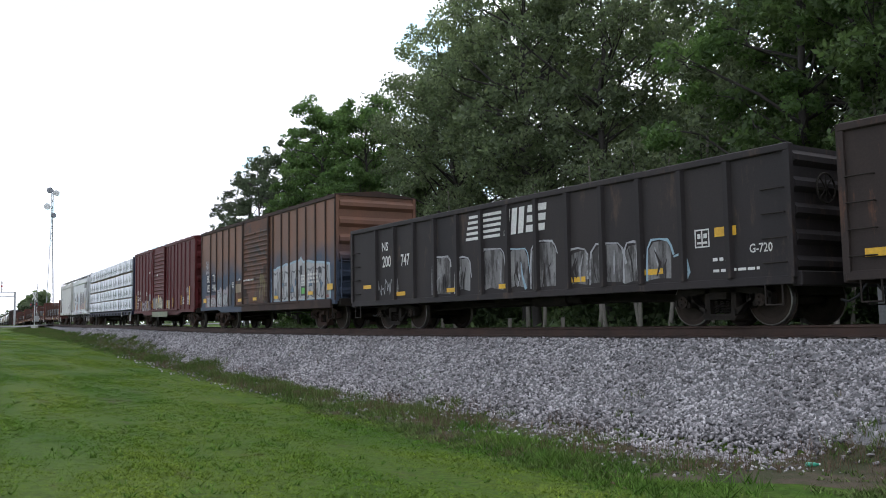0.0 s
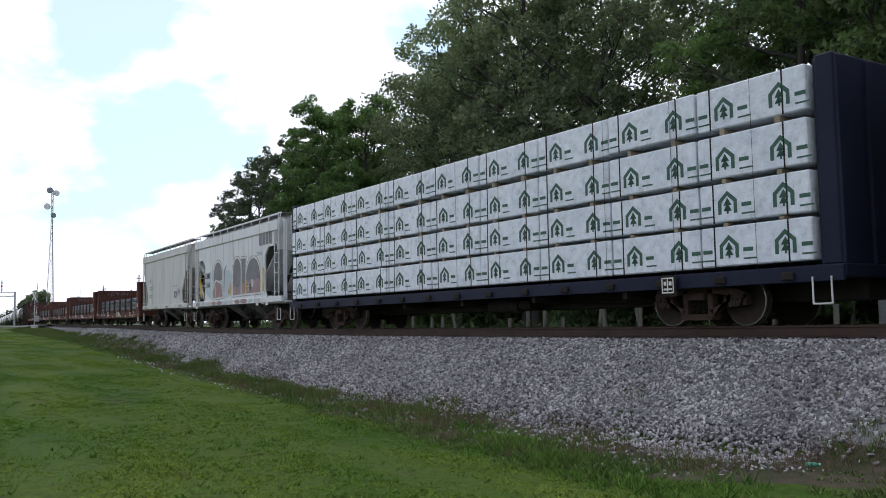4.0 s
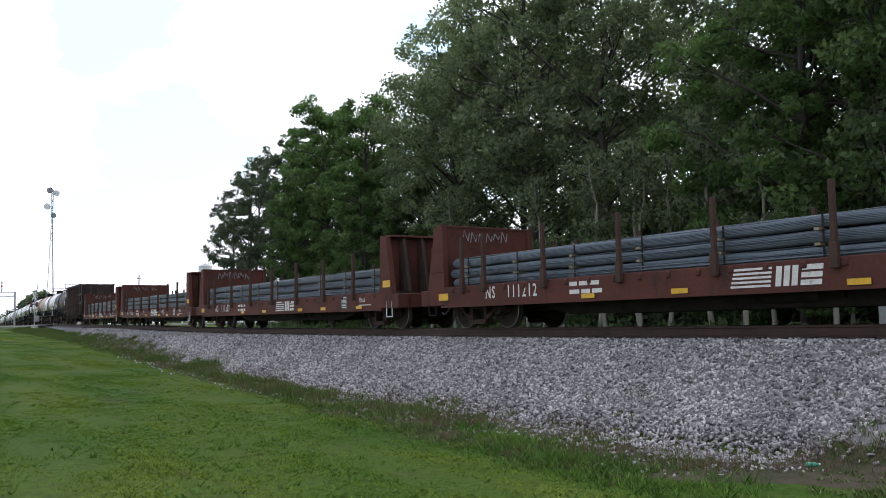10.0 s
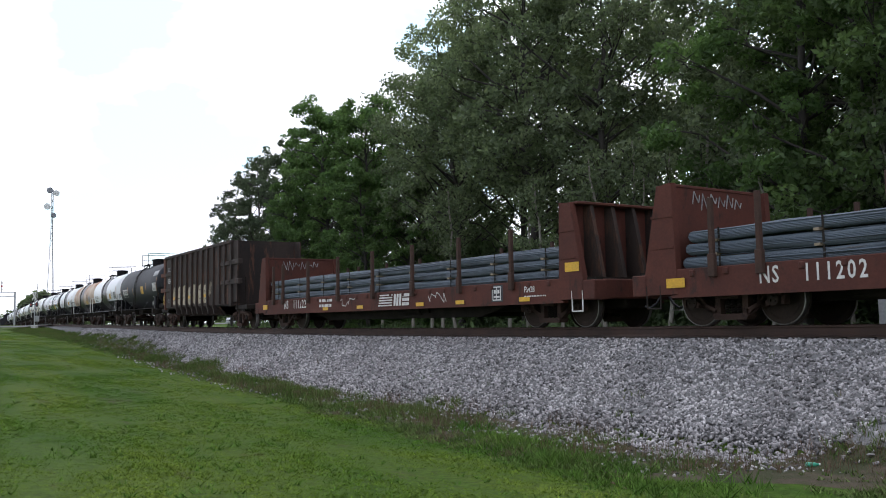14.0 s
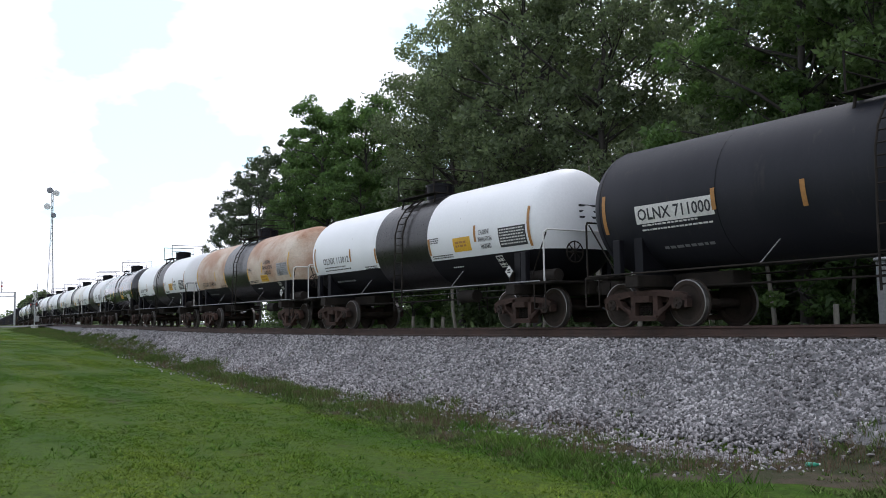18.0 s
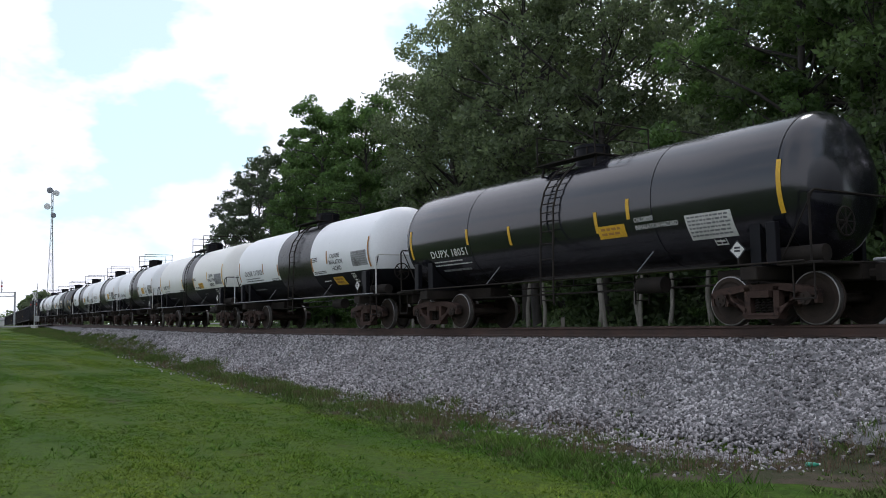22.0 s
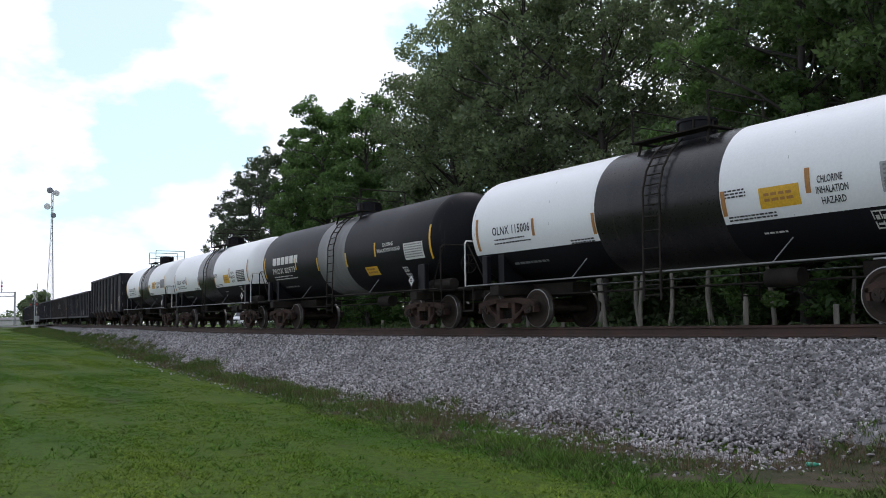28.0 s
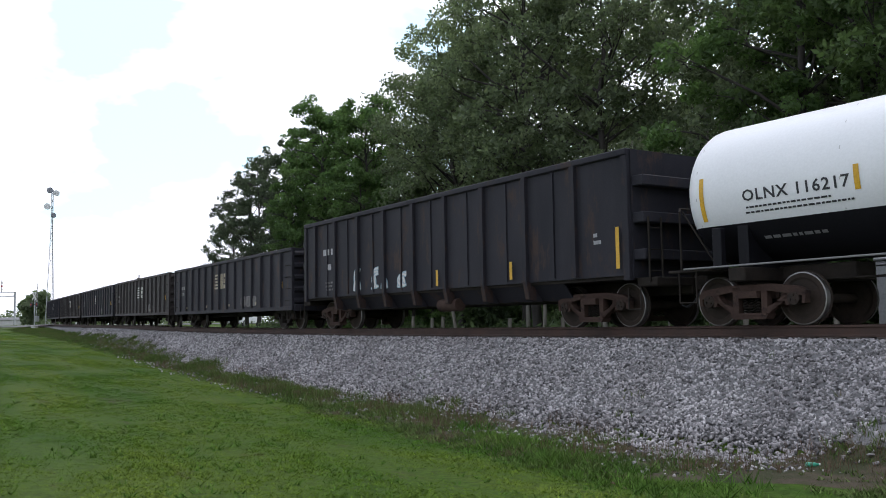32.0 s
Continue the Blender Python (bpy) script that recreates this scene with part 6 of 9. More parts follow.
def flatcar(lead, trail, number, label, seed, marks):
    mid, h = (lead + trail) / 2, (lead - trail) / 2
    car = add_car("bulkhead_flatcar", label, "freight wagon", "cars of the freight train", mid, h - 2.0)
    rnd = random.Random(seed)
    part("deck", Geo().box(-h + 0.1, h - 0.1, -1.40, 1.40, 0.98, 1.08), IRON, car)
    for s in (-1, 1):
        a, b = sorted((s * 1.42, s * 1.52))
        part("side_sill", Geo().box(-h + 1.1, h - 1.1, a, b, 0.58, 1.09, 0.015), OXIDE, car, "oxide red deep side sill")
        a, b = sorted((s * 1.40, s * 1.55))
        part("sill_flange", Geo().box(-h + 1.0, h - 1.0, a, b, 0.55, 0.60), OXIDE, car)
    for o in (1, -1):
        x = o * (h - 0.75)
        b = part("bulkhead", Geo().box(*sorted((o * (h - 0.98), o * (h - 0.88))), -1.40, 1.40, 1.08, 2.76), OXIDE, car, "oxide red steel bulkhead with end ribs")
        for s in (-1, 1):
            p = [(h - 1.15, 0.62), (h - 0.32, 0.62), (h - 0.36, 1.06), (h - 0.72, 2.72), (h - 1.08, 2.76)]
            p = [(o * q, z) for q, z in p]
            g = Geo().prism(p if o < 0 else p[::-1], "y", *sorted((s * 1.38, s * 1.53)))
            part("gusset", g, OXIDE, b)
            part("end_step_plate", Geo().box(*sorted((o * (h - 0.42), o * h)), *sorted((s * 1.1, s * 1.53)), 0.60, 1.02, 0.02), OXIDE, b)
            for z in (1.5, 2.1):
                part("gusset_lip", Geo().box(*sorted((o * (h - 1.1), o * (h - 0.55))), *sorted((s * 1.53, s * 1.545)), z, z + 0.04), OXIDE, b)
        for y in (-0.95, -0.32, 0.32, 0.95):
            pp = [(h - 0.88, 1.06), (h - 0.30, 1.06), (h - 0.66, 2.70), (h - 0.88, 2.72)]
            pp = [(o * q, z) for q, z in pp]
            part("bulkhead_rib", Geo().prism(pp if o < 0 else pp[::-1], "y", y - 0.05, y + 0.05), BROWNISH, b)
        part("bulkhead_cap", Geo().box(*sorted((o * (h - 1.0), o * (h - 0.60))), -1.40, 1.40, 2.70, 2.76, 0.01), OXIDE, b)
        part("end_sill", Geo().box(*sorted((o * (h - 0.3), o * h)), -1.2, 1.2, 0.62, 1.04, 0.02), OXIDE, car)
        plate(car, "reflector", *sorted((o * (h - 0.90) if o > 0 else o * (h - 0.9), o * (h - 0.44) if o > 0 else o * (h - 1.34))), 1.22 if o > 0 else 0.74, 1.42 if o > 0 else 0.92, YELLOW, y=-1.548)
        stirrups(car, (o * (h - 0.55), ), LETTER if o > 0 else IRON)
    xs = [-6.98, -4.72, -2.35, 0.05, 2.42, 4.80, 7.05]
    sc = (2 * h) / 19.8
    for s in (-1, 1):
        for x in [q * sc for q in xs] + [-h + 2.0]:
            st = part("stake", shared("flat_stake", geo_stake, RUSTFRAME), None, car)
            st.location = (x, s * 1.55, 0.98)
            if s > 0:
                st.rotation_euler = (0, 0, math.pi)
    n = int(2 * h / 0.82)
    for i in range(n):
        x = -h + 1.5 + i * (2 * h - 3.0) / (n - 1)
        part("stake_pocket", shared("flat_pocket", lambda: Geo().box(-0.06, 0.06, -1.55, -1.50, 0.93, 1.06, 0.02), OXIDE), None, car).location = (x, 0, 0)
    # three layers of bundled rod between the bulkheads, with timber between them
    r = 0.105
    for k in range(3):
        z = 1.20 + k * (2 * r + 0.045)
        for s in range(9):
            if k < 2 and 1 < s < 8:
                continue
            y = -1.20 + s * 0.30
            x0, x1 = -h + 1.12 + rnd.uniform(0, 0.2), h - 1.12 - rnd.uniform(0, 0.2)
            ph, nn = rnd.uniform(0, 6), 26
            rings = []
            for j in range(19):
                u = j / 18
                sag = -0.018 * abs(math.sin(u * math.pi * 8 + 0.3)) + 0.012 * math.sin(u * 17 + ph)
                wob = 0.012 * math.sin(u * 11 + ph * 2)
                ring = []
                for q in range(2 * nn):
                    a = math.pi * q / nn
                    bump = 0.012 if q % 2 else 0.0
                    ring.append((x0 + (x1 - x0) * u, y + wob + (0.145 + bump) * math.cos(a), z + sag + (r - 0.006 + bump) * math.sin(a)))
                rings.append(ring)
            m2 = 2 * nn
            vs = [v for ring in rings for v in ring]
            fs = [(i * m2 + q, i * m2 + (q + 1) % m2, (i + 1) * m2 + (q + 1) % m2, (i + 1) * m2 + q) for i in range(18) for q in range(m2)]
            fs += [list(range(m2)), list(range(18 * m2, 19 * m2))[::-1]]
            bundle = part("rod_pack", Geo().add(vs, fs), ROD, car, "tied pack of thin blue-grey steel rods")
            if s == 0 or k == 2 and s < 4:
                # loose rods that stand out of the bundle
                for q in range(6):
                    a = rnd.uniform(0.4, 3.6) if s == 0 else rnd.uniform(0.6, 2.4)
                    line = []
                    for j in range(9):
                        u = j / 8
                        lift = 0.012 + 0.014 * math.sin(u * 9 + ph + q)
                        line.append((x0 + rnd.uniform(-0.04, 0.04) + (x1 - x0) * u, y + (0.150 + lift) * math.cos(a), z - 0.01 + (r + lift) * math.sin(a)))
                    part("rod", Geo().tube(line, 0.010, 5), ROD, bundle)
        for j in range(9):
            x = (-h + 1.9) + j * (2 * h - 3.8) / 8
            part("dunnage", Geo().box(x - 0.05, x + 0.05, -1.38, 1.38, z - r - 0.045, z - r + 0.002), DUNNAGE, car)
        for j in range(9):
            x = (-h + 1.9) + j * (2 * h - 3.8) / 8
            part("strap", Geo().box(x + 0.09, x + 0.13, -1.365, -1.358, z - r, z + r), IRON, car)
    underframe(car, -h + 0.3, h - 0.3, 0.42, 0.98)
    for y in (-0.75, 0.75):
        part("fishbelly_sill", Geo().prism([(-h + 1.0, 0.98), (-h + 1.0, 0.74), (-h + 3.4, 0.70), (-h + 5.2, 0.30), (h - 5.2, 0.30), (h - 3.4, 0.70), (h - 1.0, 0.74), (h - 1.0, 0.98)], "y", y - 0.04, y + 0.04), IRON, car, "deep black fishbelly sill")
    wheel_handle(car, h - 0.05, 0.9, 1.7, 0.26)
    trucks(car, h - 2.0)
    ends(car, h + 0.05, -h - 0.05)
    words(car, number, -h + 3.78, 0.74, 0.30, LETTER, y=-1.526, space=1.3, sx=0.85)
    words(car, "NS", -h + 2.93, 0.74, 0.30, LETTER, y=-1.526, space=1.2, sx=0.85)
    horse_mark(car, 0.35, 2.15, 0.66, 1.0, LETTER, y=-1.526)
    plate(car, "stencil_board", 6.15, 6.62, 0.64, 1.04, INK, y=-1.523)
    stencil(car, 6.2, 0.67, 0.34, y=-1.529)
    words(car, "FS428", 7.45, 0.83, 0.14, LETTER, y=-1.526)
    bars(car, -h + 6.0, 0.9, 1.0, 2, 0.09, LETTER, y=-1.526, seed=seed + 3)
    bars(car, 7.45, 0.72, 0.8, 1, 0.03, LETTER, y=-1.526, seed=seed + 5)
    for x in (-3.5, -1.0, 2.6, 4.6, 7.3):
        plate(car, "reflector", x, x + 0.40, 0.62, 0.72, YELLOW, y=-1.557)
    if marks:
        scrawl(car, 3.2, 4.1, 0.68, 1.0, LETTER, seed + 7, y=-1.527, r=0.010, n=14)
        scrawl(car, -2.2, -1.2, 0.68, 1.0, LETTER, seed + 8, y=-1.527, r=0.010, n=14)
    # chalk on the inner face of the rear bulkhead
    g = Geo()
    for i in range(6):
        y = -0.8 + i * 0.26
        zt, zb = 2.62 + rnd.uniform(-0.05, 0.05), 2.35 + rnd.uniform(-0.08, 0.08)
        zm = (zt + zb) / 2
        part("chalk_mark", Geo().tube([(-h + 0.994, y, zb), (-h + 0.994, y + 0.05, zt), (-h + 0.994, y + 0.12, zm), (-h + 0.994, y + 0.18, zb + 0.03), (-h + 0.994, y + 0.22, zt - 0.06)], 0.011, 4), SPRAYW, car)
    return car


def flatcars():
    lab = "oxide red bulkhead flatcar carrying bundles of blue-grey steel rod"
    flatcar(83.45, 63.72, "111209", lab, 1, False)
    flatcar(62.53, 42.72, "111212", lab, 2, False)
    flatcar(41.45, 21.50, "111207", lab, 3, False)
    flatcar(20.60, 0.24, "111202", "oxide red bulkhead flatcar carrying steel rod, with white scrawls", 4, True)
    flatcar(-0.85, -20.56, "111222", "oxide red bulkhead flatcar carrying steel rod, with a white scrawl", 5, True)


# ---- tank cars ----
TZ, TR = 2.49, 1.36


def tank_mesh(key, half, head, zw, b0, b1, mats, radius):
    """A shell with dished heads, cut along the edges of its paint. mats: lower, white panels, band."""
    if key in KEPT:
        return KEPT[key]
    prof = [(-half - head * math.cos(a), radius * math.sin(a)) for a in (0.0, 0.22, 0.44, 0.66, 0.88, 1.08, 1.26, 1.42)]
    prof += [(-half + q * half / 3, radius) for q in range(7)]
    prof += [(half + head * math.cos(a), radius * math.sin(a)) for a in (1.42, 1.26, 1.08, 0.88, 0.66, 0.44, 0.22, 0.0)]
    n = 56
    bm = bmesh.new()
    rings = []
    for x, r in prof:
        if r < 1e-6:
            rings.append([bm.verts.new((x, 0, TZ))])
        else:
            rings.append([bm.verts.new((x, r * math.sin(2 * math.pi * i / n), TZ + r * math.cos(2 * math.pi * i / n))) for i in range(n)])
    for a, b in zip(rings, rings[1:]):
        for i in range(n):
            j = (i + 1) % n
            q = [a[0] if len(a) == 1 else a[i], b[0] if len(b) == 1 else b[i], b[0] if len(b) == 1 else b[j], a[0] if len(a) == 1 else a[j]]
            u = []
            for v in q:
                if v not in u:
                    u.append(v)
            bm.faces.new(u)
    for co, no in (((0, 0, zw), (0, 0, 1)), ((b0, 0, 0), (1, 0, 0)), ((b1, 0, 0), (1, 0, 0))):
        bmesh.ops.bisect_plane(bm, geom=bm.verts[:] + bm.edges[:] + bm.faces[:], dist=1e-4, plane_co=co, plane_no=no)
    bmesh.ops.recalc_face_normals(bm, faces=bm.faces[:])
    for f in bm.faces:
        c = f.calc_center_median()
        f.smooth = True
        if b0 < c.x < b1:
            f.material_index = 2
        else:
            f.material_index = 1 if c.z > zw else 0
    me = bpy.data.meshes.new("tank_shell")
    bm.to_mesh(me)
    bm.free()
    for m in mats:
        me.materials.append(m)
    KEPT[key] = me
    return me


def curved(g, x0, x1, z0, z1, radius, lift=0.006, n=5):
    a0, a1 = math.asin(max(-1, min(1, (z0 - TZ) / radius))), math.asin(max(-1, min(1, (z1 - TZ) / radius)))
    r = radius + lift
    vs = []
    for i in range(n + 1):
        a = a0 + (a1 - a0) * i / n
        vs += [(x0, -r * math.cos(a), TZ + r * math.sin(a)), (x1, -r * math.cos(a), TZ + r * math.sin(a))]
    return g.add(vs, [(2 * i, 2 * i + 1, 2 * i + 3, 2 * i + 2) for i in range(n)], True)


def on_shell(car, name, x0, x1, z0, z1, mat, radius, lift=0.006, label=""):
    return part(name, curved(Geo(), x0, x1, z0, z1, radius, lift), mat, car, label)


def diamond(car, x, z, s, y):
    """A hazard placard: white diamond with a dark edge."""
    g, e = Geo(), Geo()
    for gg, k, yy in ((g, 1.0, y), (e, 0.84, y - 0.004)):
        gg.add([(x - s * k, yy, z), (x, yy, z - s * k), (x + s * k, yy, z), (x, yy, z + s * k)], [(0, 1, 2, 3)])
    p = part("placard", g, INK, car, "white diamond hazard placard")
    part("placard_face", e, LETTER, p)
    b = Geo()
    for q in (-0.22, 0.10):
        b.add([(x - s * 0.35, y - 0.008, z + q * s), (x + s * 0.35, y - 0.008, z + q * s), (x + s * 0.35, y - 0.008, z + (q + 0.2) * s), (x - s * 0.35, y - 0.008, z + (q + 0.2) * s)], [(0, 1, 2, 3)])
    part("placard_mark", b, INK, p)


def tank_car(mid, label, kind, number="", mark="", half=6.0, th=5.24, pitch=14.5, seed=1, hazard=(3.84, "stack", 2.36), yellow=(2.68, 2.01, 2.37), table=(4.72, 1.98), refl=ORANGE, band=(-1.5, 1.4), low=1.85, radius=TR, rail=True, frame_mat=TRUCKPAINT, white=None, num=(-5.3, 1.9, 2.20), black=None, pale_table=False):
    car = add_car("tank_car", label, "tank wagon", "cars of the freight train", mid, th)
    white, black = white or TANKWHITE, black or TANKBLACK
    if kind == "white":
        mats, key = [black, white, BANDDARK], "tw%s%.2f%.2f%.2f" % (white.name, band[0], band[1], low)
    elif kind == "greyband":
        mats, key = [TANKBLACK, TANKBLACK, BANDGREY], "tg"
    else:
        mats, key = [black, black, black], "tb%.1f%.2f%s" % (half, radius, black.name)
    tank = at(part("tank", tank_mesh(key + "%.2f" % half, half, 0.62, low, band[0] + 0.1, band[1] + 0.1, mats, radius), None, car, "welded steel tank shell"), -0.1)
    ra = (TZ, radius)
    # weld seams round the shell
    for x in (-half, -half * 0.52, half * 0.52, half):
        g = Geo()
        n = 40
        for i in range(n):
            a, b = 2 * math.pi * i / n, 2 * math.pi * (i + 1) / n
            r = radius + 0.005
            g.add([(x - 0.012, r * math.sin(a), TZ + r * math.cos(a)), (x + 0.012, r * math.sin(a), TZ + r * math.cos(a)), (x + 0.012, r * math.sin(b), TZ + r * math.cos(b)), (x - 0.012, r * math.sin(b), TZ + r * math.cos(b))], [(0, 1, 2, 3)], True)
        if kind != "white":
            part("weld_seam", g, TANKBLACK, tank)
        elif not band[0] < x < band[1]:
            on_shell(tank, "weld_seam", x - 0.009, x + 0.009, low + 0.02, TZ + radius * 0.99, SEAM, radius, 0.004)
    # valve housing, platform and rails on top
    top = TZ + radius
    hs = part("valve_housing", Geo().cyl((0, 0, top - 0.08), (0, 0, top + 0.34), 0.40, 20).cyl((0, 0, top + 0.34), (0, 0, top + 0.40), 0.43, 20).cyl((0, 0, top + 0.40), (0, 0, top + 0.45), 0.25, 14), TANKBLACK, car)
    for a in range(6):
        part("housing_bolt", Geo().cyl((0.41 * math.cos(a * 1.047), 0.41 * math.sin(a * 1.047), top + 0.1), (0.41 * math.cos(a * 1.047), 0.41 * math.sin(a * 1.047), top + 0.36), 0.025, 6), IRON, hs)
    pf = part("platform", Geo().box(-1.05, 1.05, -0.89, -0.55, top, top + 0.03), IRON, car, "dark grating platform round the valve housing")
    part("platform_board", Geo().box(-1.05, 1.05, 0.55, 0.89, top, top + 0.03), IRON, pf)
    for x in (-1.05, 0.9):
        part("platform_board", Geo().box(x, x + 0.15, -0.55, 0.55, top, top + 0.03), IRON, pf)
    for sx in (-1, 1):
        for sy in (-1, 1):
            part("platform_leg", Geo().tube([(sx * 0.9, sy * 0.72, top), (sx * 0.9, sy * 0.80, TZ + math.sqrt(radius ** 2 - 0.64) - 0.02)], 0.03, 6), IRON, pf)
    if rail:
        for sx in (-1, 1):
            part("railing", Geo().tube([(sx * 1.0, -0.85, top), (sx * 1.0, -0.85, top + 0.72), (sx * 1.0, 0.85, top + 0.72), (sx * 1.0, 0.85, top)], 0.02, 6).tube([(sx * 1.0, -0.85, top + 0.38), (sx * 1.0, 0.85, top + 0.38)], 0.014, 6), IRON, pf)
    # ladders down both sides, bent round the shell
    for s in (-1, 1):
        g = Geo()
        r = radius + 0.10
        arc = [(s * r * math.cos(a), TZ + r * math.sin(a)) for a in (1.05, 0.75, 0.45, 0.15, -0.12)] + [(s * (r + 0.02), 1.75), (s * (r + 0.04), 0.92), (s * (r + 0.04), 0.52)]
        for x in (-0.22, 0.22):
            g.tube([(x, y, z) for y, z in arc], 0.022, 6)
        for i in range(len(arc) - 1):
            for q in (0.25, 0.75):
                y, z = arc[i][0] + (arc[i + 1][0] - arc[i][0]) * q, arc[i][1] + (arc[i + 1][1] - arc[i][1]) * q
                g.tube([(-0.22, y, z), (0.22, y, z)], 0.014, 6)
        part("ladder", g, IRON, car)
        # side rail along the foot of the tank and its brackets
        y = s * 1.44
        part("side_rail", Geo().tube([(-half - 0.4, y, 1.08), (half + 0.4, y, 1.08)], 0.018, 8), IRON if kind != "white" else GREYINK, car)
        for x in (-2.4, 2.7):
            part("rail_bracket", Geo().tube([(x, y, 1.08), (x + 0.28, s * (radius * 0.90), 1.5)], 0.012, 6), GREYINK, car)
    # stub sills, saddles, end platforms and rails
    for o in (1, -1):
        e = o * (pitch / 2 - 0.45)
        part("stub_sill", Geo().box(*sorted((o * (th - 1.6), e)), -0.30, 0.30, 0.76, 1.08, 0.02), IRON, car)
        part("body_bolster", Geo().box(o * th - 0.18, o * th + 0.18, -1.42, 1.42, 0.80, 1.05, 0.02), IRON, car)
        sd = Geo()
        arc = [(radius * math.sin(a), TZ - radius * math.cos(a)) for a in (-1.05, -0.7, -0.35, 0, 0.35, 0.7, 1.05)]
        sd.prism([(arc[0][0], 1.02), (arc[-1][0], 1.02)] + [(ya, max(za, 1.03)) for ya, za in arc[::-1]], "x", o * th - 0.11, o * th + 0.11)
        part("saddle", sd, TANKBLACK, car)
        for s in (-1, 1):
            part("saddle_post", Geo().box(o * (th + 0.45) - 0.10, o * (th + 0.45) + 0.10, *sorted((s * 1.22, s * 1.36)), 1.05, 1.80, 0.015), TANKBLACK, car)
        part("end_platform", Geo().box(*sorted((o * (half - 0.15), e)), -1.42, 1.42, 1.02, 1.07, 0.01), IRON, car)
        part("end_rail", Geo().tube([(o * (half + 0.5), -1.38, 1.05), (o * (half + 0.5), -1.38, 2.18), (o * (half + 0.55), -1.3, 2.26), (o * (half + 0.55), 1.3, 2.26), (o * (half + 0.5), 1.38, 2.18), (o * (half + 0.5), 1.38, 1.05)], 0.021, 8), LETTER if seed % 3 and kind == "white" else IRON, car, "bent pipe hand rail")
        part("end_brace", Geo().tube([(o * (half + 0.5), -1.30, 2.2), (o * (half - 0.2), -1.22, 1.1)], 0.016, 6), IRON, car)
        part("corner_step", Geo().tube([(o * (half + 0.15), -1.40, 1.04), (o * (half + 0.15), -1.40, 0.45), (o * (half + 0.55), -1.40, 0.45), (o * (half + 0.55), -1.40, 1.04)], 0.016, 6), IRON, car)
        diamond(car, o * 5.06, 1.37, 0.18, -radius * 0.62 - 0.45) if o > 0 else None
        part("placard_holder", Geo().box(o * 5.06 - 0.02, o * 5.06 + 0.02, -radius * 0.62 - 0.44, -0.9, 1.1, 1.35), IRON, car) if o > 0 else None
    part("brake_reservoir", Geo().cyl((half - 0.6, -0.95, 1.12 + 0.1), (half + 0.5, -0.95, 1.12 + 0.1), 0.15, 14), IRON, car)
    part("brake_cylinder", Geo().cyl((2.0, -0.6, 0.86), (2.7, -0.6, 0.86), 0.17, 14), IRON, car)
    part("brake_rod", Geo().tube([(-th + 0.6, -0.35, 0.80), (th - 0.6, -0.35, 0.80)], 0.022, 6), IRON, car)
    wheel_handle(car, half + 0.62, -0.55, 1.75, 0.25)
    trucks(car, th, frame_mat)
    ends(car, pitch / 2 - 0.55, -pitch / 2 + 0.55)
    ink = INK if kind == "white" else LETTER
    # lettering and panels
    if number:
        words(car, (mark + " " + number).strip(), num[0], num[2], 0.21, ink, round_at=ra, space=1.1, width=num[1])
        bars(car, num[0] + 0.05, num[2] - 0.13, num[1] * 0.8, 1, 0.032, ink, round_at=ra, seed=seed, gap=1.8)
        bars(car, num[0] + 0.02, num[2] - 0.22, num[1], 1, 0.032, ink, round_at=ra, seed=seed + 20, gap=1.8)
        if kind == "white":
            g = Geo()
            for i in range(6):
                y = -0.55 + i * 0.2
                q = half - 0.1 + 0.62 * math.sqrt(max(0, 1 - (0.75 ** 2 + (y) ** 2) / radius ** 2)) + 0.012
                g.add([(q, y - 0.07, TZ + 0.55), (q, y + 0.07, TZ + 0.55), (q - 0.05, y + 0.07, TZ + 0.68), (q - 0.05, y - 0.07, TZ + 0.68)], [(0, 1, 2, 3)])
            for r in range(3):
                y = 0.0
                zz = 0.36 - 0.14 * r
                q = half - 0.1 + 0.62 * math.sqrt(max(0, 1 - (zz ** 2 + 0.35 ** 2) / radius ** 2)) + 0.014
                g.add([(q, -0.28, TZ + zz), (q, 0.28, TZ + zz), (q, 0.28, TZ + zz + 0.05), (q, -0.28, TZ + zz + 0.05)], [(0, 1, 2, 3)])
            part("end_lettering", g, INK, car)
    if hazard:
        hx, style, hz = hazard
        lines = {"stack": ((("CHLORINE", 0.04, 0.46), ("INHALATION", 0.0, 0.58), ("HAZARD", 0.07, 0.44)), 0.125, 0.175),
                 "large": ((("CHLORINE", 0.12, 0.74), ("INHALATION", 0.0, 1.04), ("HAZARD", 0.16, 0.70)), 0.15, 0.205),
                 "low": ((("CHLORINE", 0.35, 0.66), ("INHALATION HAZARD", 0.0, 1.42)), 0.11, 0.165),
                 "short": ((("CHLORINE", 0.0, 0.52), ("INHALATION HAZARD", 0.0, 1.13)), 0.10, 0.15),
                 "swapped": ((("INHALATION HAZARD", 0.0, 1.42), ("CHLORINE", 0.25, 0.85)), 0.14, 0.20)}[style]
        for i, (wd, dx, width) in enumerate(lines[0]):
            words(car, wd, hx + dx, hz - lines[2] * i, lines[1], ink, round_at=ra, width=width)
    if yellow:
        yx, y0, y1 = yellow
        on_shell(car, "notice_panel", yx, yx + 0.8, y0, y1, YELLOW, radius, label="yellow notice panel")
        bars(car, yx + 0.1, (y0 + y1) / 2 + 0.03, 0.58, 2, 0.05, ORANGE, round_at=(TZ, radius + 0.004), seed=seed + 2, gap=1.9)
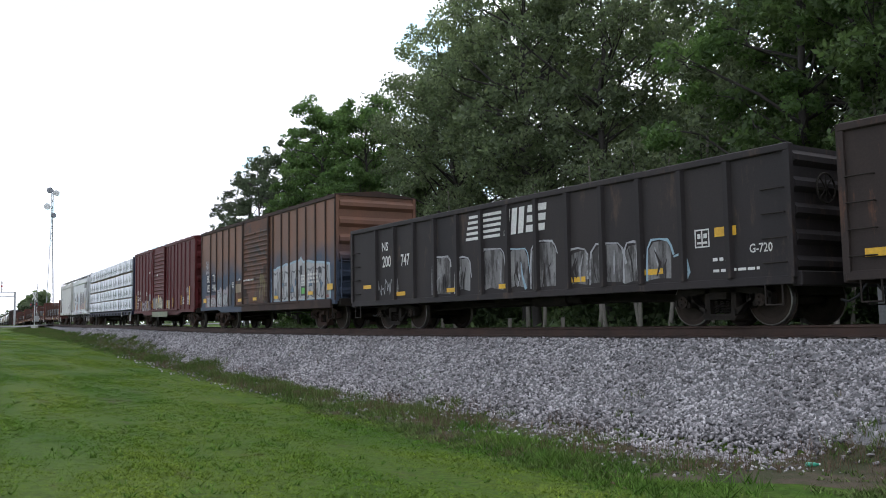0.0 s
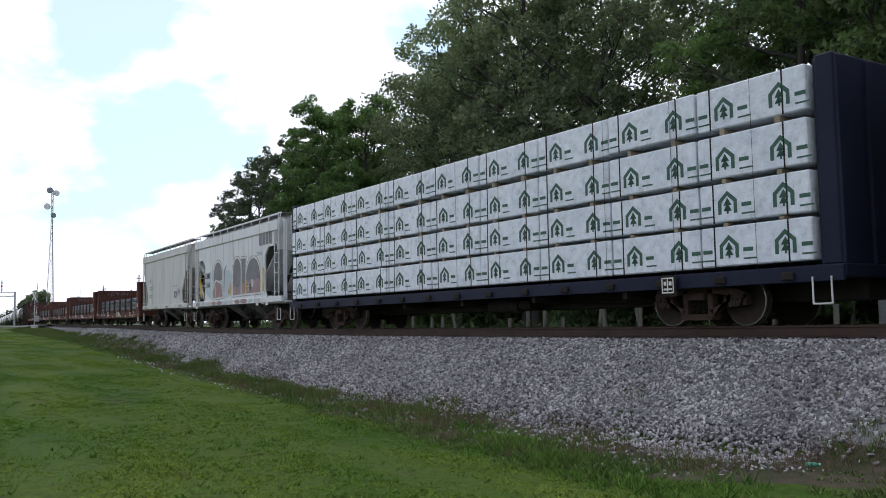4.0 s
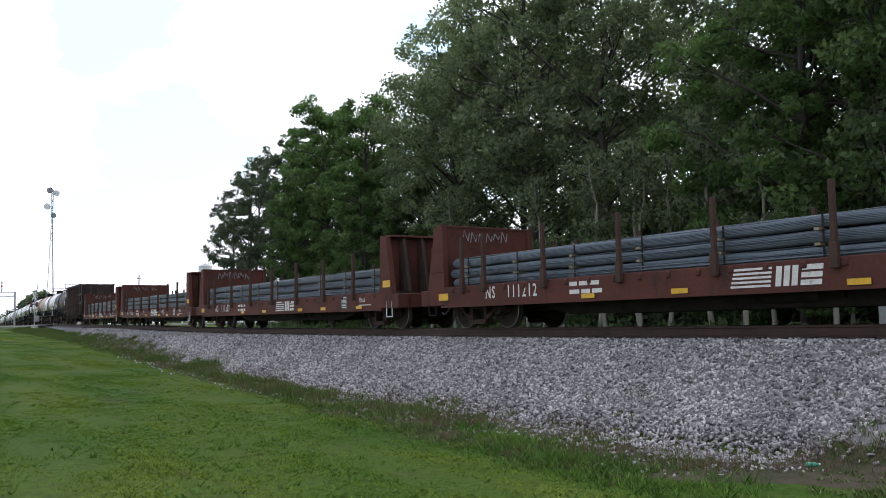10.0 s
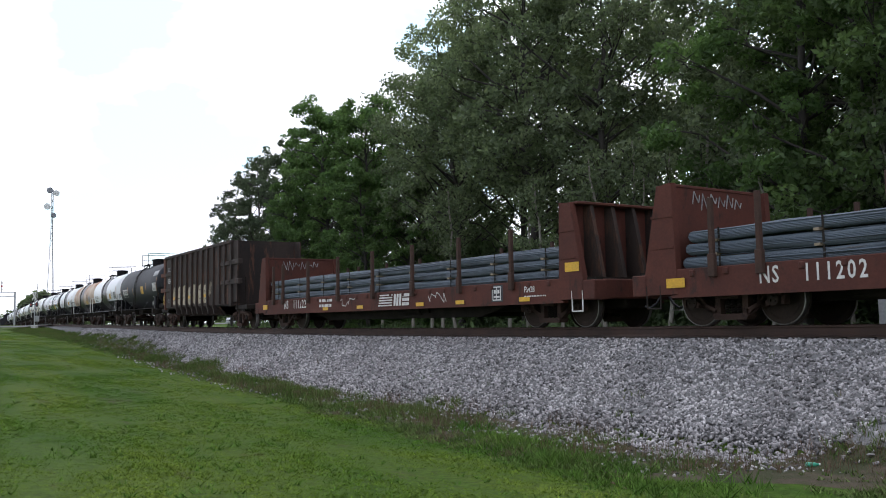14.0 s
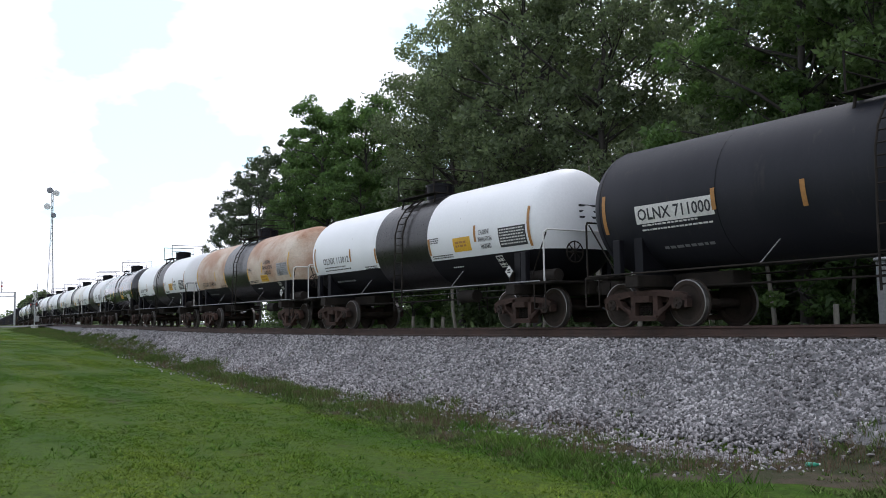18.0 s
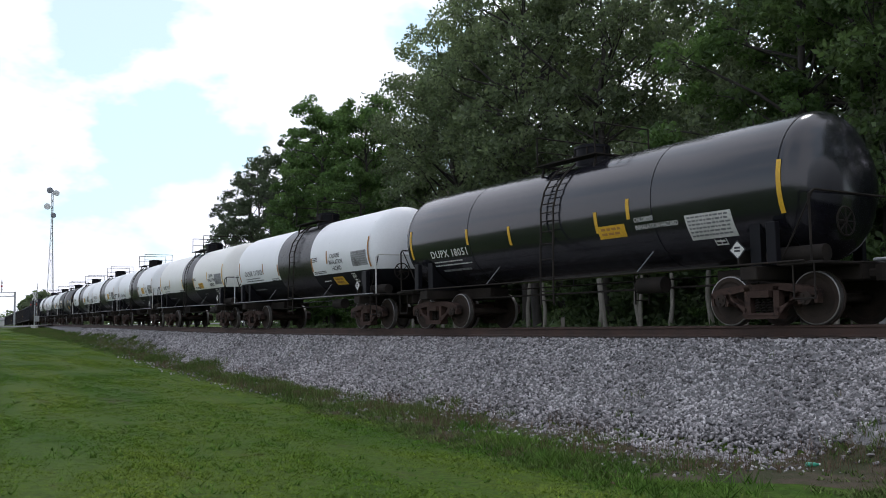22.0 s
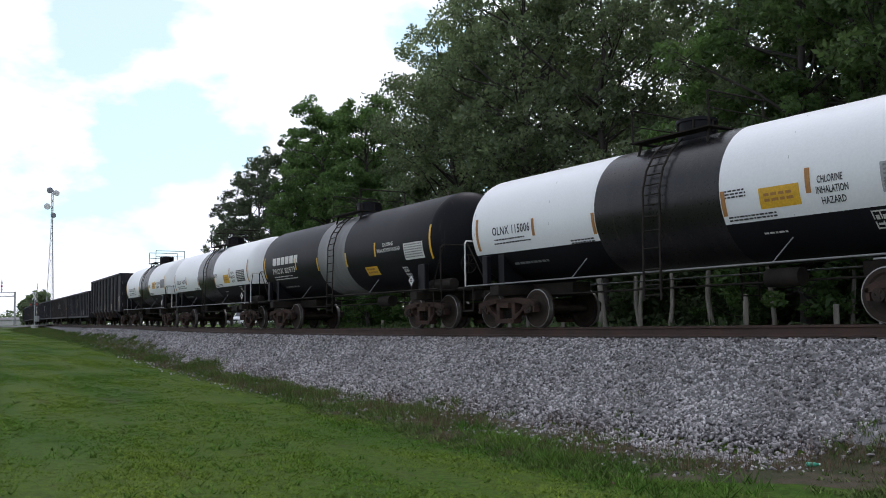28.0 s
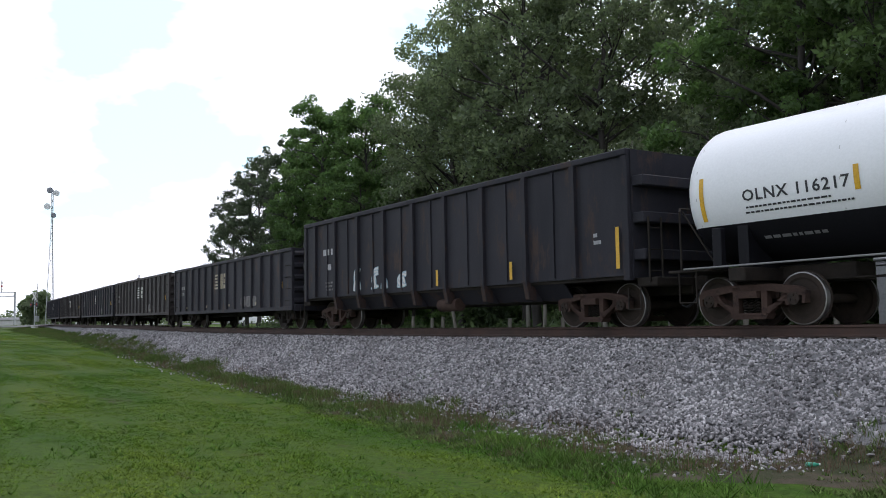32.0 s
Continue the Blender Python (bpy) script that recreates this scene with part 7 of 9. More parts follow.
    if table:
        tx, tz = table
        dark_table = kind == "white" and not pale_table
        on_shell(car, "data_panel", tx, tx + 1.08, tz, tz + 0.47, INK if dark_table else SPRAYW if kind == "white" else LETTER, radius, label="framed test-data panel")
        bars(car, tx + 0.05, tz + 0.40, 0.98, 6, 0.032, LETTER if dark_table else GREYINK, round_at=(TZ, radius + 0.004), seed=seed + 4, gap=2.15)
    for x, z0, z1 in ((-half + 0.02, 1.95, 2.75), (num[0] + num[1] + 0.12, 2.15, 2.55), (band[0] - 0.06, 2.0, 2.45), (band[1] + 0.07, 2.0, 2.45), ((hazard[0] - 0.13) if hazard else 3.0, 2.2, 2.62), (half - 0.08, 1.93, 2.86)):
        on_shell(car, "reflector", x - 0.048, x + 0.048, z0, z1, refl, radius, 0.008)
    if kind == "white":
        bars(car, band[0] - 0.9, low + 0.06, 0.75, 2, 0.03, INK, round_at=ra, seed=seed + 6)
        bars(car, band[1] + 0.12, 2.42, 0.45, 3, 0.03, INK, round_at=ra, seed=seed + 7)
        bars(car, band[1] + 0.12, low + 0.10, 1.0, 2, 0.028, INK, round_at=ra, seed=seed + 8)
        # runs and scuffs in the paint of the lower half
        bars(car, 1.9 + 0.1 * (seed % 5), 1.62, 0.5, 1, 0.03, LETTER, round_at=ra, seed=seed + 10)
    stencil(car, 4.35, 1.52, 0.28, round_at=ra)
    bars(car, -4.9, 1.55, 1.3, 1, 0.05, GREYINK, round_at=ra, seed=seed + 9)
    return car


def tank_cars():
    wl = "white and black chlorine tank car, black middle band"
    c = tank_car(-44.90, "plain black tank car with a pale number panel", "black", "711000", "OLNX", half=6.25, th=5.46, seed=2, refl=ORANGE, black=TANKMATT, hazard=None, yellow=(1.23, 2.03, 2.47), table=(4.96, 2.09), num=(-5.28, 1.75, 2.15))
    on_shell(c, "number_panel", -5.36, -3.42, 2.07, 2.43, LETTER, TR, 0.004)
    words(c, "OLNX 711000", -5.30, 2.14, 0.24, INK, round_at=(TZ, TR + 0.006), width=1.82)
    on_shell(c, "notice_panel", 4.80, 6.08, 2.98, 3.26, SPRAYW, TR, 0.006)
    words(c, "INHALATION HAZARD", 4.86, 2.99, 0.12, INK, round_at=(TZ, TR + 0.006), width=1.16)
    tank_car(-59.60, wl, "white", "113012", "OLNX", seed=4, band=(-1.58, 1.42), num=(-5.34, 1.9, 2.16))
    tank_car(-73.98, "rust-stained tank car with a dark middle band", "white", "114001", "OLNX", seed=5, white=RUSTTANK, frame_mat=RUSTFRAME, low=1.82, band=(-1.76, 1.28), num=(-5.28, 2.0, 1.94), hazard=(3.17, "large", 2.53), yellow=(2.78, 1.87, 2.12), table=(4.68, 2.02), pale_table=True, refl=YELLOW)
    tank_car(-88.60, wl, "white", "117108", "OLNX", seed=6, band=(-1.47, 1.19), num=(-5.3, 1.85, 2.08), hazard=(3.55, "stack", 2.36), yellow=(2.45, 2.0, 2.36))
    tank_car(-103.36, "glossy black tank car with white stencils", "black", "18051", "DUPX", half=6.1, th=5.36, seed=8, refl=YELLOW, num=(-5.17, 1.73, 1.92), hazard=(2.56, "short", 2.12), yellow=(1.48, 1.87, 2.13), table=(3.87, 1.65), black=TANKGLOSS)
    tank_car(-118.00, wl + " streaked with rust", "white", "117002", "OLNX", seed=7, band=(-1.6, 1.5), num=(-5.34, 1.98, 2.14), hazard=(2.98, "large", 2.36), yellow=(2.88, 1.48, 1.74), table=(4.70, 2.0), pale_table=True)
    tank_car(-132.42, "yellowed white and black chlorine tank car", "white", "114043", "OLNX", seed=9, white=CREAM, refl=YELLOW, band=(-1.14, 0.96), num=(-5.3, 1.3, 2.06), hazard=(3.63, "large", 2.36), yellow=(1.85, 1.90, 2.15), table=(4.68, 2.0), pale_table=True)
    tank_car(-146.93, wl, "white", "116124", "OLNX", seed=10, band=(-1.63, 1.35), num=(-5.24, 1.76, 1.98), hazard=(3.8, "stack", 2.24))
    tank_car(-161.40, wl, "white", "15006", "SBLX", seed=12, num=(-5.2, 1.65, 2.2))
    tank_car(-175.85, wl, "white", "115006", "OLNX", seed=14, band=(-1.71, 1.58), num=(-5.35, 1.45, 2.28), hazard=(3.52, "stack", 2.34), yellow=(2.42, 2.04, 2.40), table=(4.65, 2.05), pale_table=True)
    c = tank_car(-190.30, "black tank car with a grey middle band", "greyband", "82973", "PROX", half=6.28, th=5.36, seed=15, refl=YELLOW, band=(-1.25, 0.86), num=(-5.47, 2.15, 2.08), hazard=(3.1, "low", 2.46), yellow=(2.08, 1.66, 1.92), table=(4.72, 1.98))
    g = Geo()
    for i in range(6):
        curved(g, -5.41 + 0.41 * i, -5.41 + 0.41 * i + 0.34, 2.40, 2.68, TR, 0.007, 3)
    part("owner_mark", g, LETTER, c)
    tank_car(-204.62, wl, "white", "14071", "SBLX", seed=16, band=(-1.5, 1.1), num=(-5.5, 1.65, 2.22), hazard=(3.62, "stack", 2.34), yellow=(2.56, 2.0, 2.36), table=(4.43, 2.0))
    tank_car(-219.10, wl, "white", "116217", "OLNX", seed=18, refl=YELLOW, band=(-1.61, 1.43), num=(-5.1, 2.05, 2.22), hazard=(3.4, "swapped", 2.42), yellow=(2.57, 2.22, 2.58), table=(4.85, 2.2), pale_table=True)


gondolas()
deep_gondolas()
boxcars()
lumber_car()
hoppers()
flatcars()
tank_cars()


# ---- stones and grass ----
def mesh_of(name, verts, faces, mat, size):
    """A mesh from arrays; every face has that many corners."""
    me = bpy.data.meshes.new(name)
    me.vertices.add(len(verts))
    me.vertices.foreach_set("co", np.asarray(verts, dtype=np.float32).ravel())
    k = len(faces)
    me.loops.add(k * size)
    me.loops.foreach_set("vertex_index", np.asarray(faces, dtype=np.int32).ravel())
    me.polygons.add(k)
    me.polygons.foreach_set("loop_start", np.arange(0, k * size, size, dtype=np.int32))
    me.materials.append(mat)
    me.update(calc_edges=True)
    return me


def turns(rng, n):
    """n random rotations as matrices."""
    q = rng.normal(size=(n, 4))
    q /= np.linalg.norm(q, axis=1)[:, None]
    w, x, y, z = q.T
    return np.stack([np.stack([1 - 2 * (y * y + z * z), 2 * (x * y - z * w), 2 * (x * z + y * w)], 1),
                     np.stack([2 * (x * y + z * w), 1 - 2 * (x * x + z * z), 2 * (y * z - x * w)], 1),
                     np.stack([2 * (x * z - y * w), 2 * (y * z + x * w), 1 - 2 * (x * x + y * y)], 1)], 1)


def ballast_stones():
    rng = np.random.default_rng(3)
    spans = ((-13.0, -2.5, 640, 0.017, 0.040), (-24.0, -13.0, 500, 0.019, 0.042), (-42.0, -24.0, 260, 0.026, 0.046), (-80.0, -42.0, 110, 0.032, 0.052))
    cube = np.array([(x, y, z) for x in (-1, 1) for y in (-1, 1) for z in (-1, 1)], float)
    quads = np.array([(0, 1, 3, 2), (4, 6, 7, 5), (0, 4, 5, 1), (2, 3, 7, 6), (0, 2, 6, 4), (1, 5, 7, 3)])
    vs, fs, o = [], [], 0
    for s0, s1, dens, r0, r1 in spans:
        n = int((s1 - s0) * 5.8 * dens)
        s = rng.uniform(s0, s1, n)
        lat = rng.uniform(-5.2, 0.60, n)
        d = np.array([dep(v) for v in s])
        toe = -0.15 - np.maximum(0, d - 0.265) / 0.5
        edge = np.array([stone_edge(v) for v in s]) + 0.15 * np.sin(s * 1.7) + 0.12 * np.sin(s * 4.1 + 1)
        keep = (lat > edge) | ((lat > edge - 1.5) & (rng.random(n) < 0.13 * np.clip(1.2 + (lat - edge) / 1.5, 0.2, 1.0)))
        s, lat, d, toe = s[keep], lat[keep], d[keep], toe[keep]
        n = len(s)
        h = np.where(lat > -0.15, -0.258, -0.265 + (lat + 0.15) * (d - 0.265) / np.maximum(0.05, -0.15 - toe))
        h = np.maximum(h, -d)
        x, y, zr = track_many(s, lat)
        r = rng.uniform(r0, r1, n)
        shape = cube[None] * (rng.uniform(0.50, 1.20, (n, 8, 1)) * 0.74) * np.stack([rng.uniform(0.9, 1.7, n), rng.uniform(0.6, 1.1, n), rng.uniform(0.35, 0.75, n)], 1)[:, None]
        pts = np.einsum("nij,nkj->nki", turns(rng, n), shape * r[:, None, None]) + np.stack([x, y, zr + h + r * rng.uniform(-0.55, 0.45, n)], 1)[:, None]
        vs.append(pts.reshape(-1, 3))
        fs.append((quads[None] + (o + 8 * np.arange(n))[:, None, None]).reshape(-1, 4))
        o += 8 * n
    me = mesh_of("ballast_stones", np.concatenate(vs), np.concatenate(fs), STONE, 4)
    thing("ballast_stones", "loose angular grey crushed stones of the track bed", "ballast", data=me, kind="stuff")


def blades(name, spots, height, width, per, lean, mat, label, category, seed):
    """Tufts of grass: every blade one narrow leaning triangle pair."""
    rng = np.random.default_rng(seed)
    x, y, z, k = spots
    n = len(x) * per
    bx, by, bz = np.repeat(x, per) + rng.normal(0, 0.03, n), np.repeat(y, per) + rng.normal(0, 0.03, n), np.repeat(z, per) - 0.01
    hh = np.repeat(k, per) * rng.uniform(height[0], height[1], n)
    a = rng.uniform(0, 2 * np.pi, n)
    ww = rng.uniform(width * 0.6, width, n) * (0.5 + 0.5 * np.repeat(k, per))
    dx, dy = np.cos(a), np.sin(a)
    ln = hh * rng.uniform(0.1, lean, n)
    b = rng.uniform(0, 2 * np.pi, n)
    p0 = np.stack([bx - dx * ww, by - dy * ww, bz], 1)
    p1 = np.stack([bx + dx * ww, by + dy * ww, bz], 1)
    p2 = np.stack([bx + np.cos(b) * ln, by + np.sin(b) * ln, bz + hh], 1)
    vs = np.stack([p0, p1, p2], 1).reshape(-1, 3)
    me = mesh_of(name, vs, np.arange(3 * n).reshape(-1, 3), mat, 3)
    return thing(name, label, category, data=me, kind="stuff")


def spots_on(rng, n, s0, s1, l0, l1, power=1.0):
    s = s1 + (s0 - s1) * rng.random(n) ** power
    lat = rng.uniform(l0, l1, n)
    x, y, zr = track_many(s, lat)
    z = zr + np.array([under(a, b) for a, b in zip(s, lat)])
    return s, lat, x, y, z


def patchy(x, y, f, seed=0.0):
    return np.array([noise.noise(Vector((a * f, b * f, seed))) for a, b in zip(x, y)])


def grasses():
    rng = np.random.default_rng(11)
    s, lat, x, y, z = spots_on(rng, 185000, -95, -1, -13.8, -2.9, 2.3)
    fade = rng.random(len(s))
    edge = np.array([lawn_edge(v) for v in s])
    keep = (lat > -12.4 - 1.4 * fade) & (s < -2.6 + 1.6 * fade) & (lat < edge + (0.35 + 0.9 * (s > -24)) * rng.random(len(s)))
    x, y, z = x[keep], y[keep], z[keep]
    s2, lat2, x2, y2, z2 = spots_on(rng, 24000, -45, 16, -30, -4.4, 1.0)
    x, y, z = np.concatenate([x, x2]), np.concatenate([y, y2]), np.concatenate([z, z2])
    # thin, thick and tufted places, drawn out along the way it is mown
    p = patchy(x * 0.35, y, 0.9, 1.0) + 0.6 * patchy(x * 0.6, y, 3.1, 4.0)
    keep = p + rng.uniform(-0.7, 0.7, len(p)) > -0.75
    x, y, z, p = x[keep], y[keep], z[keep], p[keep]
    k = np.clip(0.9 + 0.7 * p, 0.5, 1.6)
    blades("lawn_grass", (x, y, z, k), (0.014, 0.044), 0.011, 5, 2.6, BLADE, "short mown green lawn grass", "grass", 12)
    # low broad-leaved tufts in the lawn
    s, lat, x, y, z = spots_on(rng, 5200, -40, -3, -13, -4.6, 1.7)
    keep = (patchy(x, y, 0.8, 31.0) + rng.uniform(-0.3, 0.3, len(x)) > 0.12) & (lat < np.array([lawn_edge(v) for v in s]))
    blades("lawn_tufts", (x[keep], y[keep], z[keep], rng.uniform(0.6, 1.3, keep.sum())), (0.03, 0.075), 0.016, 7, 1.8, FRESH, "low green tufts standing out of the mown lawn", "grass", 19)
    # the belt of weeds between lawn and stones
    s, lat, x, y, z = spots_on(rng, 60000, -110, -2.5, -6.6, -0.8, 1.35)
    top, foot = np.array([stone_edge(v) for v in s]), np.array([lawn_edge(v) for v in s])
    p = patchy(x, y, 0.55, 3.0) + 0.45 * patchy(x, y, 1.9, 7.0)
    u = (lat - foot) / np.maximum(0.3, top - foot)
    bare = np.clip((s + 26.0) / 14.0, 0.0, 1.0)
    keep = (lat < top + 0.25 + 0.45 * p) & (lat > foot - 0.25 + 0.7 * p) & (p + rng.uniform(-0.45, 0.45, len(p)) > -0.42 + 0.22 * bare)
    x, y, z, p, u, s = x[keep], y[keep], z[keep], p[keep], u[keep], s[keep]
    k = (0.50 + np.clip(p + 0.25, 0, 0.9) * 0.75) * np.clip(0.35 + 2.4 * u, 0.3, 1.0) * (1 - 0.55 * np.clip((s + 24.0) / 14.0, 0.0, 1.0))
    blades("ditch_weeds", (x, y, z, k), (0.09, 0.36), 0.010, 7, 0.9, WEED, "uneven weeds and long grass at the foot of the ballast", "weeds", 13)
    low_ones = rng.random(len(x)) < 0.30
    blades("broad_weeds", (x[low_ones], y[low_ones], z[low_ones] + 0.03, k[low_ones]), (0.06, 0.24), 0.022, 8, 1.7, HERB, "broad-leaved weeds and seedlings in the belt below the stones", "weeds", 23)
    s, lat, x, y, z = spots_on(rng, 9000, -60, -3, -5.8, -1.2, 1.3)
    top = np.array([stone_edge(v) for v in s])
    p = patchy(x, y, 0.7, 21.0) + rng.uniform(-0.3, 0.3, len(s))
    keep = (p > 0.0) & (lat < top + 0.55) & (lat > top - 1.3)
    blades("dry_stalks", (x[keep], y[keep], z[keep], np.full(keep.sum(), 1.0)), (0.08, 0.36), 0.005, 5, 0.6, DRYSTALK, "dry reddish brown stalks and seed heads among the weeds", "weeds", 18)
    # fresh green clumps at the edge of the lawn
    n = 1700
    pick = rng.integers(0, 9, n)
    cs = np.array([-9.75, -9.0, -8.2, -7.5, -12.2, -16.5, -6.6, -11.0, -20.5])[pick] + rng.normal(0, 1, n) * np.array([0.8, 0.7, 0.7, 0.5, 0.5, 0.7, 0.5, 0.5, 1.0])[pick]
    cl = np.array([-4.7, -5.1, -5.3, -5.2, -3.9, -3.6, -5.4, -4.3, -3.4])[pick] + rng.normal(0, 1, n) * 0.36
    x, y, zr = track_many(cs, cl)
    z = zr + np.array([under(a, b) for a, b in zip(cs, cl)])
    blades("grass_clumps", (x, y, z, np.clip(rng.uniform(0.4, 1.1, n) * (1.0 + patchy(x, y, 1.3, 2.0)), 0.25, 1.4)), (0.05, 0.17), 0.011, 7, 1.6, FRESH, "bright green clumps of longer grass", "grass", 16)
    s, lat, x, y, z = spots_on(rng, 500, -40, -3, -2.6, -0.6, 1.2)
    keep = patchy(x, y, 0.9, 5.0) > 0.30
    blades("ballast_weeds", (x[keep], y[keep], z[keep] + 0.04, np.full(keep.sum(), 0.5)), (0.08, 0.3), 0.014, 6, 0.9, WEED, "sparse weeds growing through the stones", "weeds", 14)
    s, lat, x, y, z = spots_on(rng, 9000, -95, 4, 4.6, 9.5, 1.2)
    keep = patchy(x, y, 0.4, 9.0) > -0.15
    blades("trackside_weeds", (x[keep], y[keep], z[keep], np.full(keep.sum(), 1.0)), (0.25, 0.8), 0.03, 4, 0.7, WEED, "rank weeds on the far side of the track", "weeds", 15)


# ---- trees ----
def leaf_material(name, a, b):
    m = bpy.data.materials.new(name)
    m.use_nodes = True
    n, l = m.node_tree.nodes, m.node_tree.links
    bsdf, out = n["Principled BSDF"], n["Material Output"]
    geo, tc = n.new("ShaderNodeNewGeometry"), n.new("ShaderNodeTexCoord")
    nz = n.new("ShaderNodeTexNoise")
    nz.inputs["Scale"].default_value, nz.inputs["Detail"].default_value = 0.5, 3.0
    l.new(tc.outputs["Object"], nz.inputs["Vector"])
    mix = n.new("ShaderNodeMix")
    mix.data_type = "RGBA"
    mix.inputs[6].default_value, mix.inputs[7].default_value = rgb(a), rgb(b)
    l.new(ramp_from(m.node_tree, nz.outputs["Fac"], 0.38, 0.62), mix.inputs[0])
    hsv, info = n.new("ShaderNodeHueSaturation"), n.new("ShaderNodeObjectInfo")
    add = n.new("ShaderNodeMath")
    add.operation = "MULTIPLY"
    l.new(ramp_to(m.node_tree, geo.outputs["Random Per Island"], 0.65, 1.35), add.inputs[0])
    l.new(ramp_to(m.node_tree, info.outputs["Random"], 0.85, 1.15), add.inputs[1])
    l.new(add.outputs[0], hsv.inputs["Value"])
    l.new(mix.outputs[2], hsv.inputs["Color"])
    l.new(hsv.outputs["Color"], bsdf.inputs["Base Color"])
    bsdf.inputs["Roughness"].default_value = 0.6
    bsdf.inputs["Specular IOR Level"].default_value = 0.25
    tr = n.new("ShaderNodeBsdfTranslucent")
    through_leaf = n.new("ShaderNodeMix")
    through_leaf.data_type, through_leaf.blend_type = "RGBA", "MULTIPLY"
    through_leaf.inputs[0].default_value, through_leaf.inputs[7].default_value = 1.0, (1.7, 1.8, 1.25, 1)
    l.new(hsv.outputs["Color"], through_leaf.inputs[6])
    l.new(through_leaf.outputs[2], tr.inputs["Color"])
    ms = n.new("ShaderNodeMixShader")
    ms.inputs[0].default_value = 0.45
    l.new(bsdf.outputs[0], ms.inputs[1])
    l.new(tr.outputs[0], ms.inputs[2])
    l.new(ms.outputs[0], out.inputs["Surface"])
    return m


def ramp_from(nt, fac, lo, hi):
    r = nt.nodes.new("ShaderNodeMapRange")
    r.inputs["From Min"].default_value, r.inputs["From Max"].default_value = lo, hi
    nt.links.new(fac, r.inputs["Value"])
    return r.outputs["Result"]


LEAF = leaf_material("oak_leaves", (0.084, 0.112, 0.064), (0.158, 0.192, 0.118))
LEAFMID = leaf_material("green_oak_leaves", (0.058, 0.094, 0.036), (0.098, 0.144, 0.058))
LEAFLIGHT = leaf_material("young_leaves", (0.066, 0.118, 0.042), (0.104, 0.164, 0.060))
NEEDLE = leaf_material("pine_needles", (0.058, 0.078, 0.054), (0.086, 0.108, 0.074))
BUSH = leaf_material("undergrowth_leaves", (0.062, 0.092, 0.048), (0.100, 0.138, 0.070))
BARK = surf("tree_bark", (0.040, 0.036, 0.033), (0.068, 0.060, 0.055), rough=0.95, big=2.0, fine=25, stretch=(3, 3, 0.4), bump=0.8)
PALEBARK = surf("weathered_post_wood", (0.22, 0.20, 0.17), (0.30, 0.28, 0.24), rough=0.9, big=3, fine=30, stretch=(3, 3, 0.4), bump=0.4)


def limb(g, pts, r0, r1, n=7):
    """A tapered bent limb."""
    k = len(pts)
    rings = []
    for i, p in enumerate(pts):
        d = (Vector(pts[min(i + 1, k - 1)]) - Vector(pts[max(i - 1, 0)])).normalized()
        a = d.orthogonal().normalized()
        b = d.cross(a)
        r = r0 + (r1 - r0) * i / (k - 1)
        rings.append([tuple(Vector(p) + (a * math.cos(2 * math.pi * j / n) + b * math.sin(2 * math.pi * j / n)) * r) for j in range(n)])
    vs = [v for ring in rings for v in ring]
    fs = [(i * n + j, i * n + (j + 1) % n, (i + 1) * n + (j + 1) % n, (i + 1) * n + j) for i in range(k - 1) for j in range(n)]
    g.add(vs, fs, True)


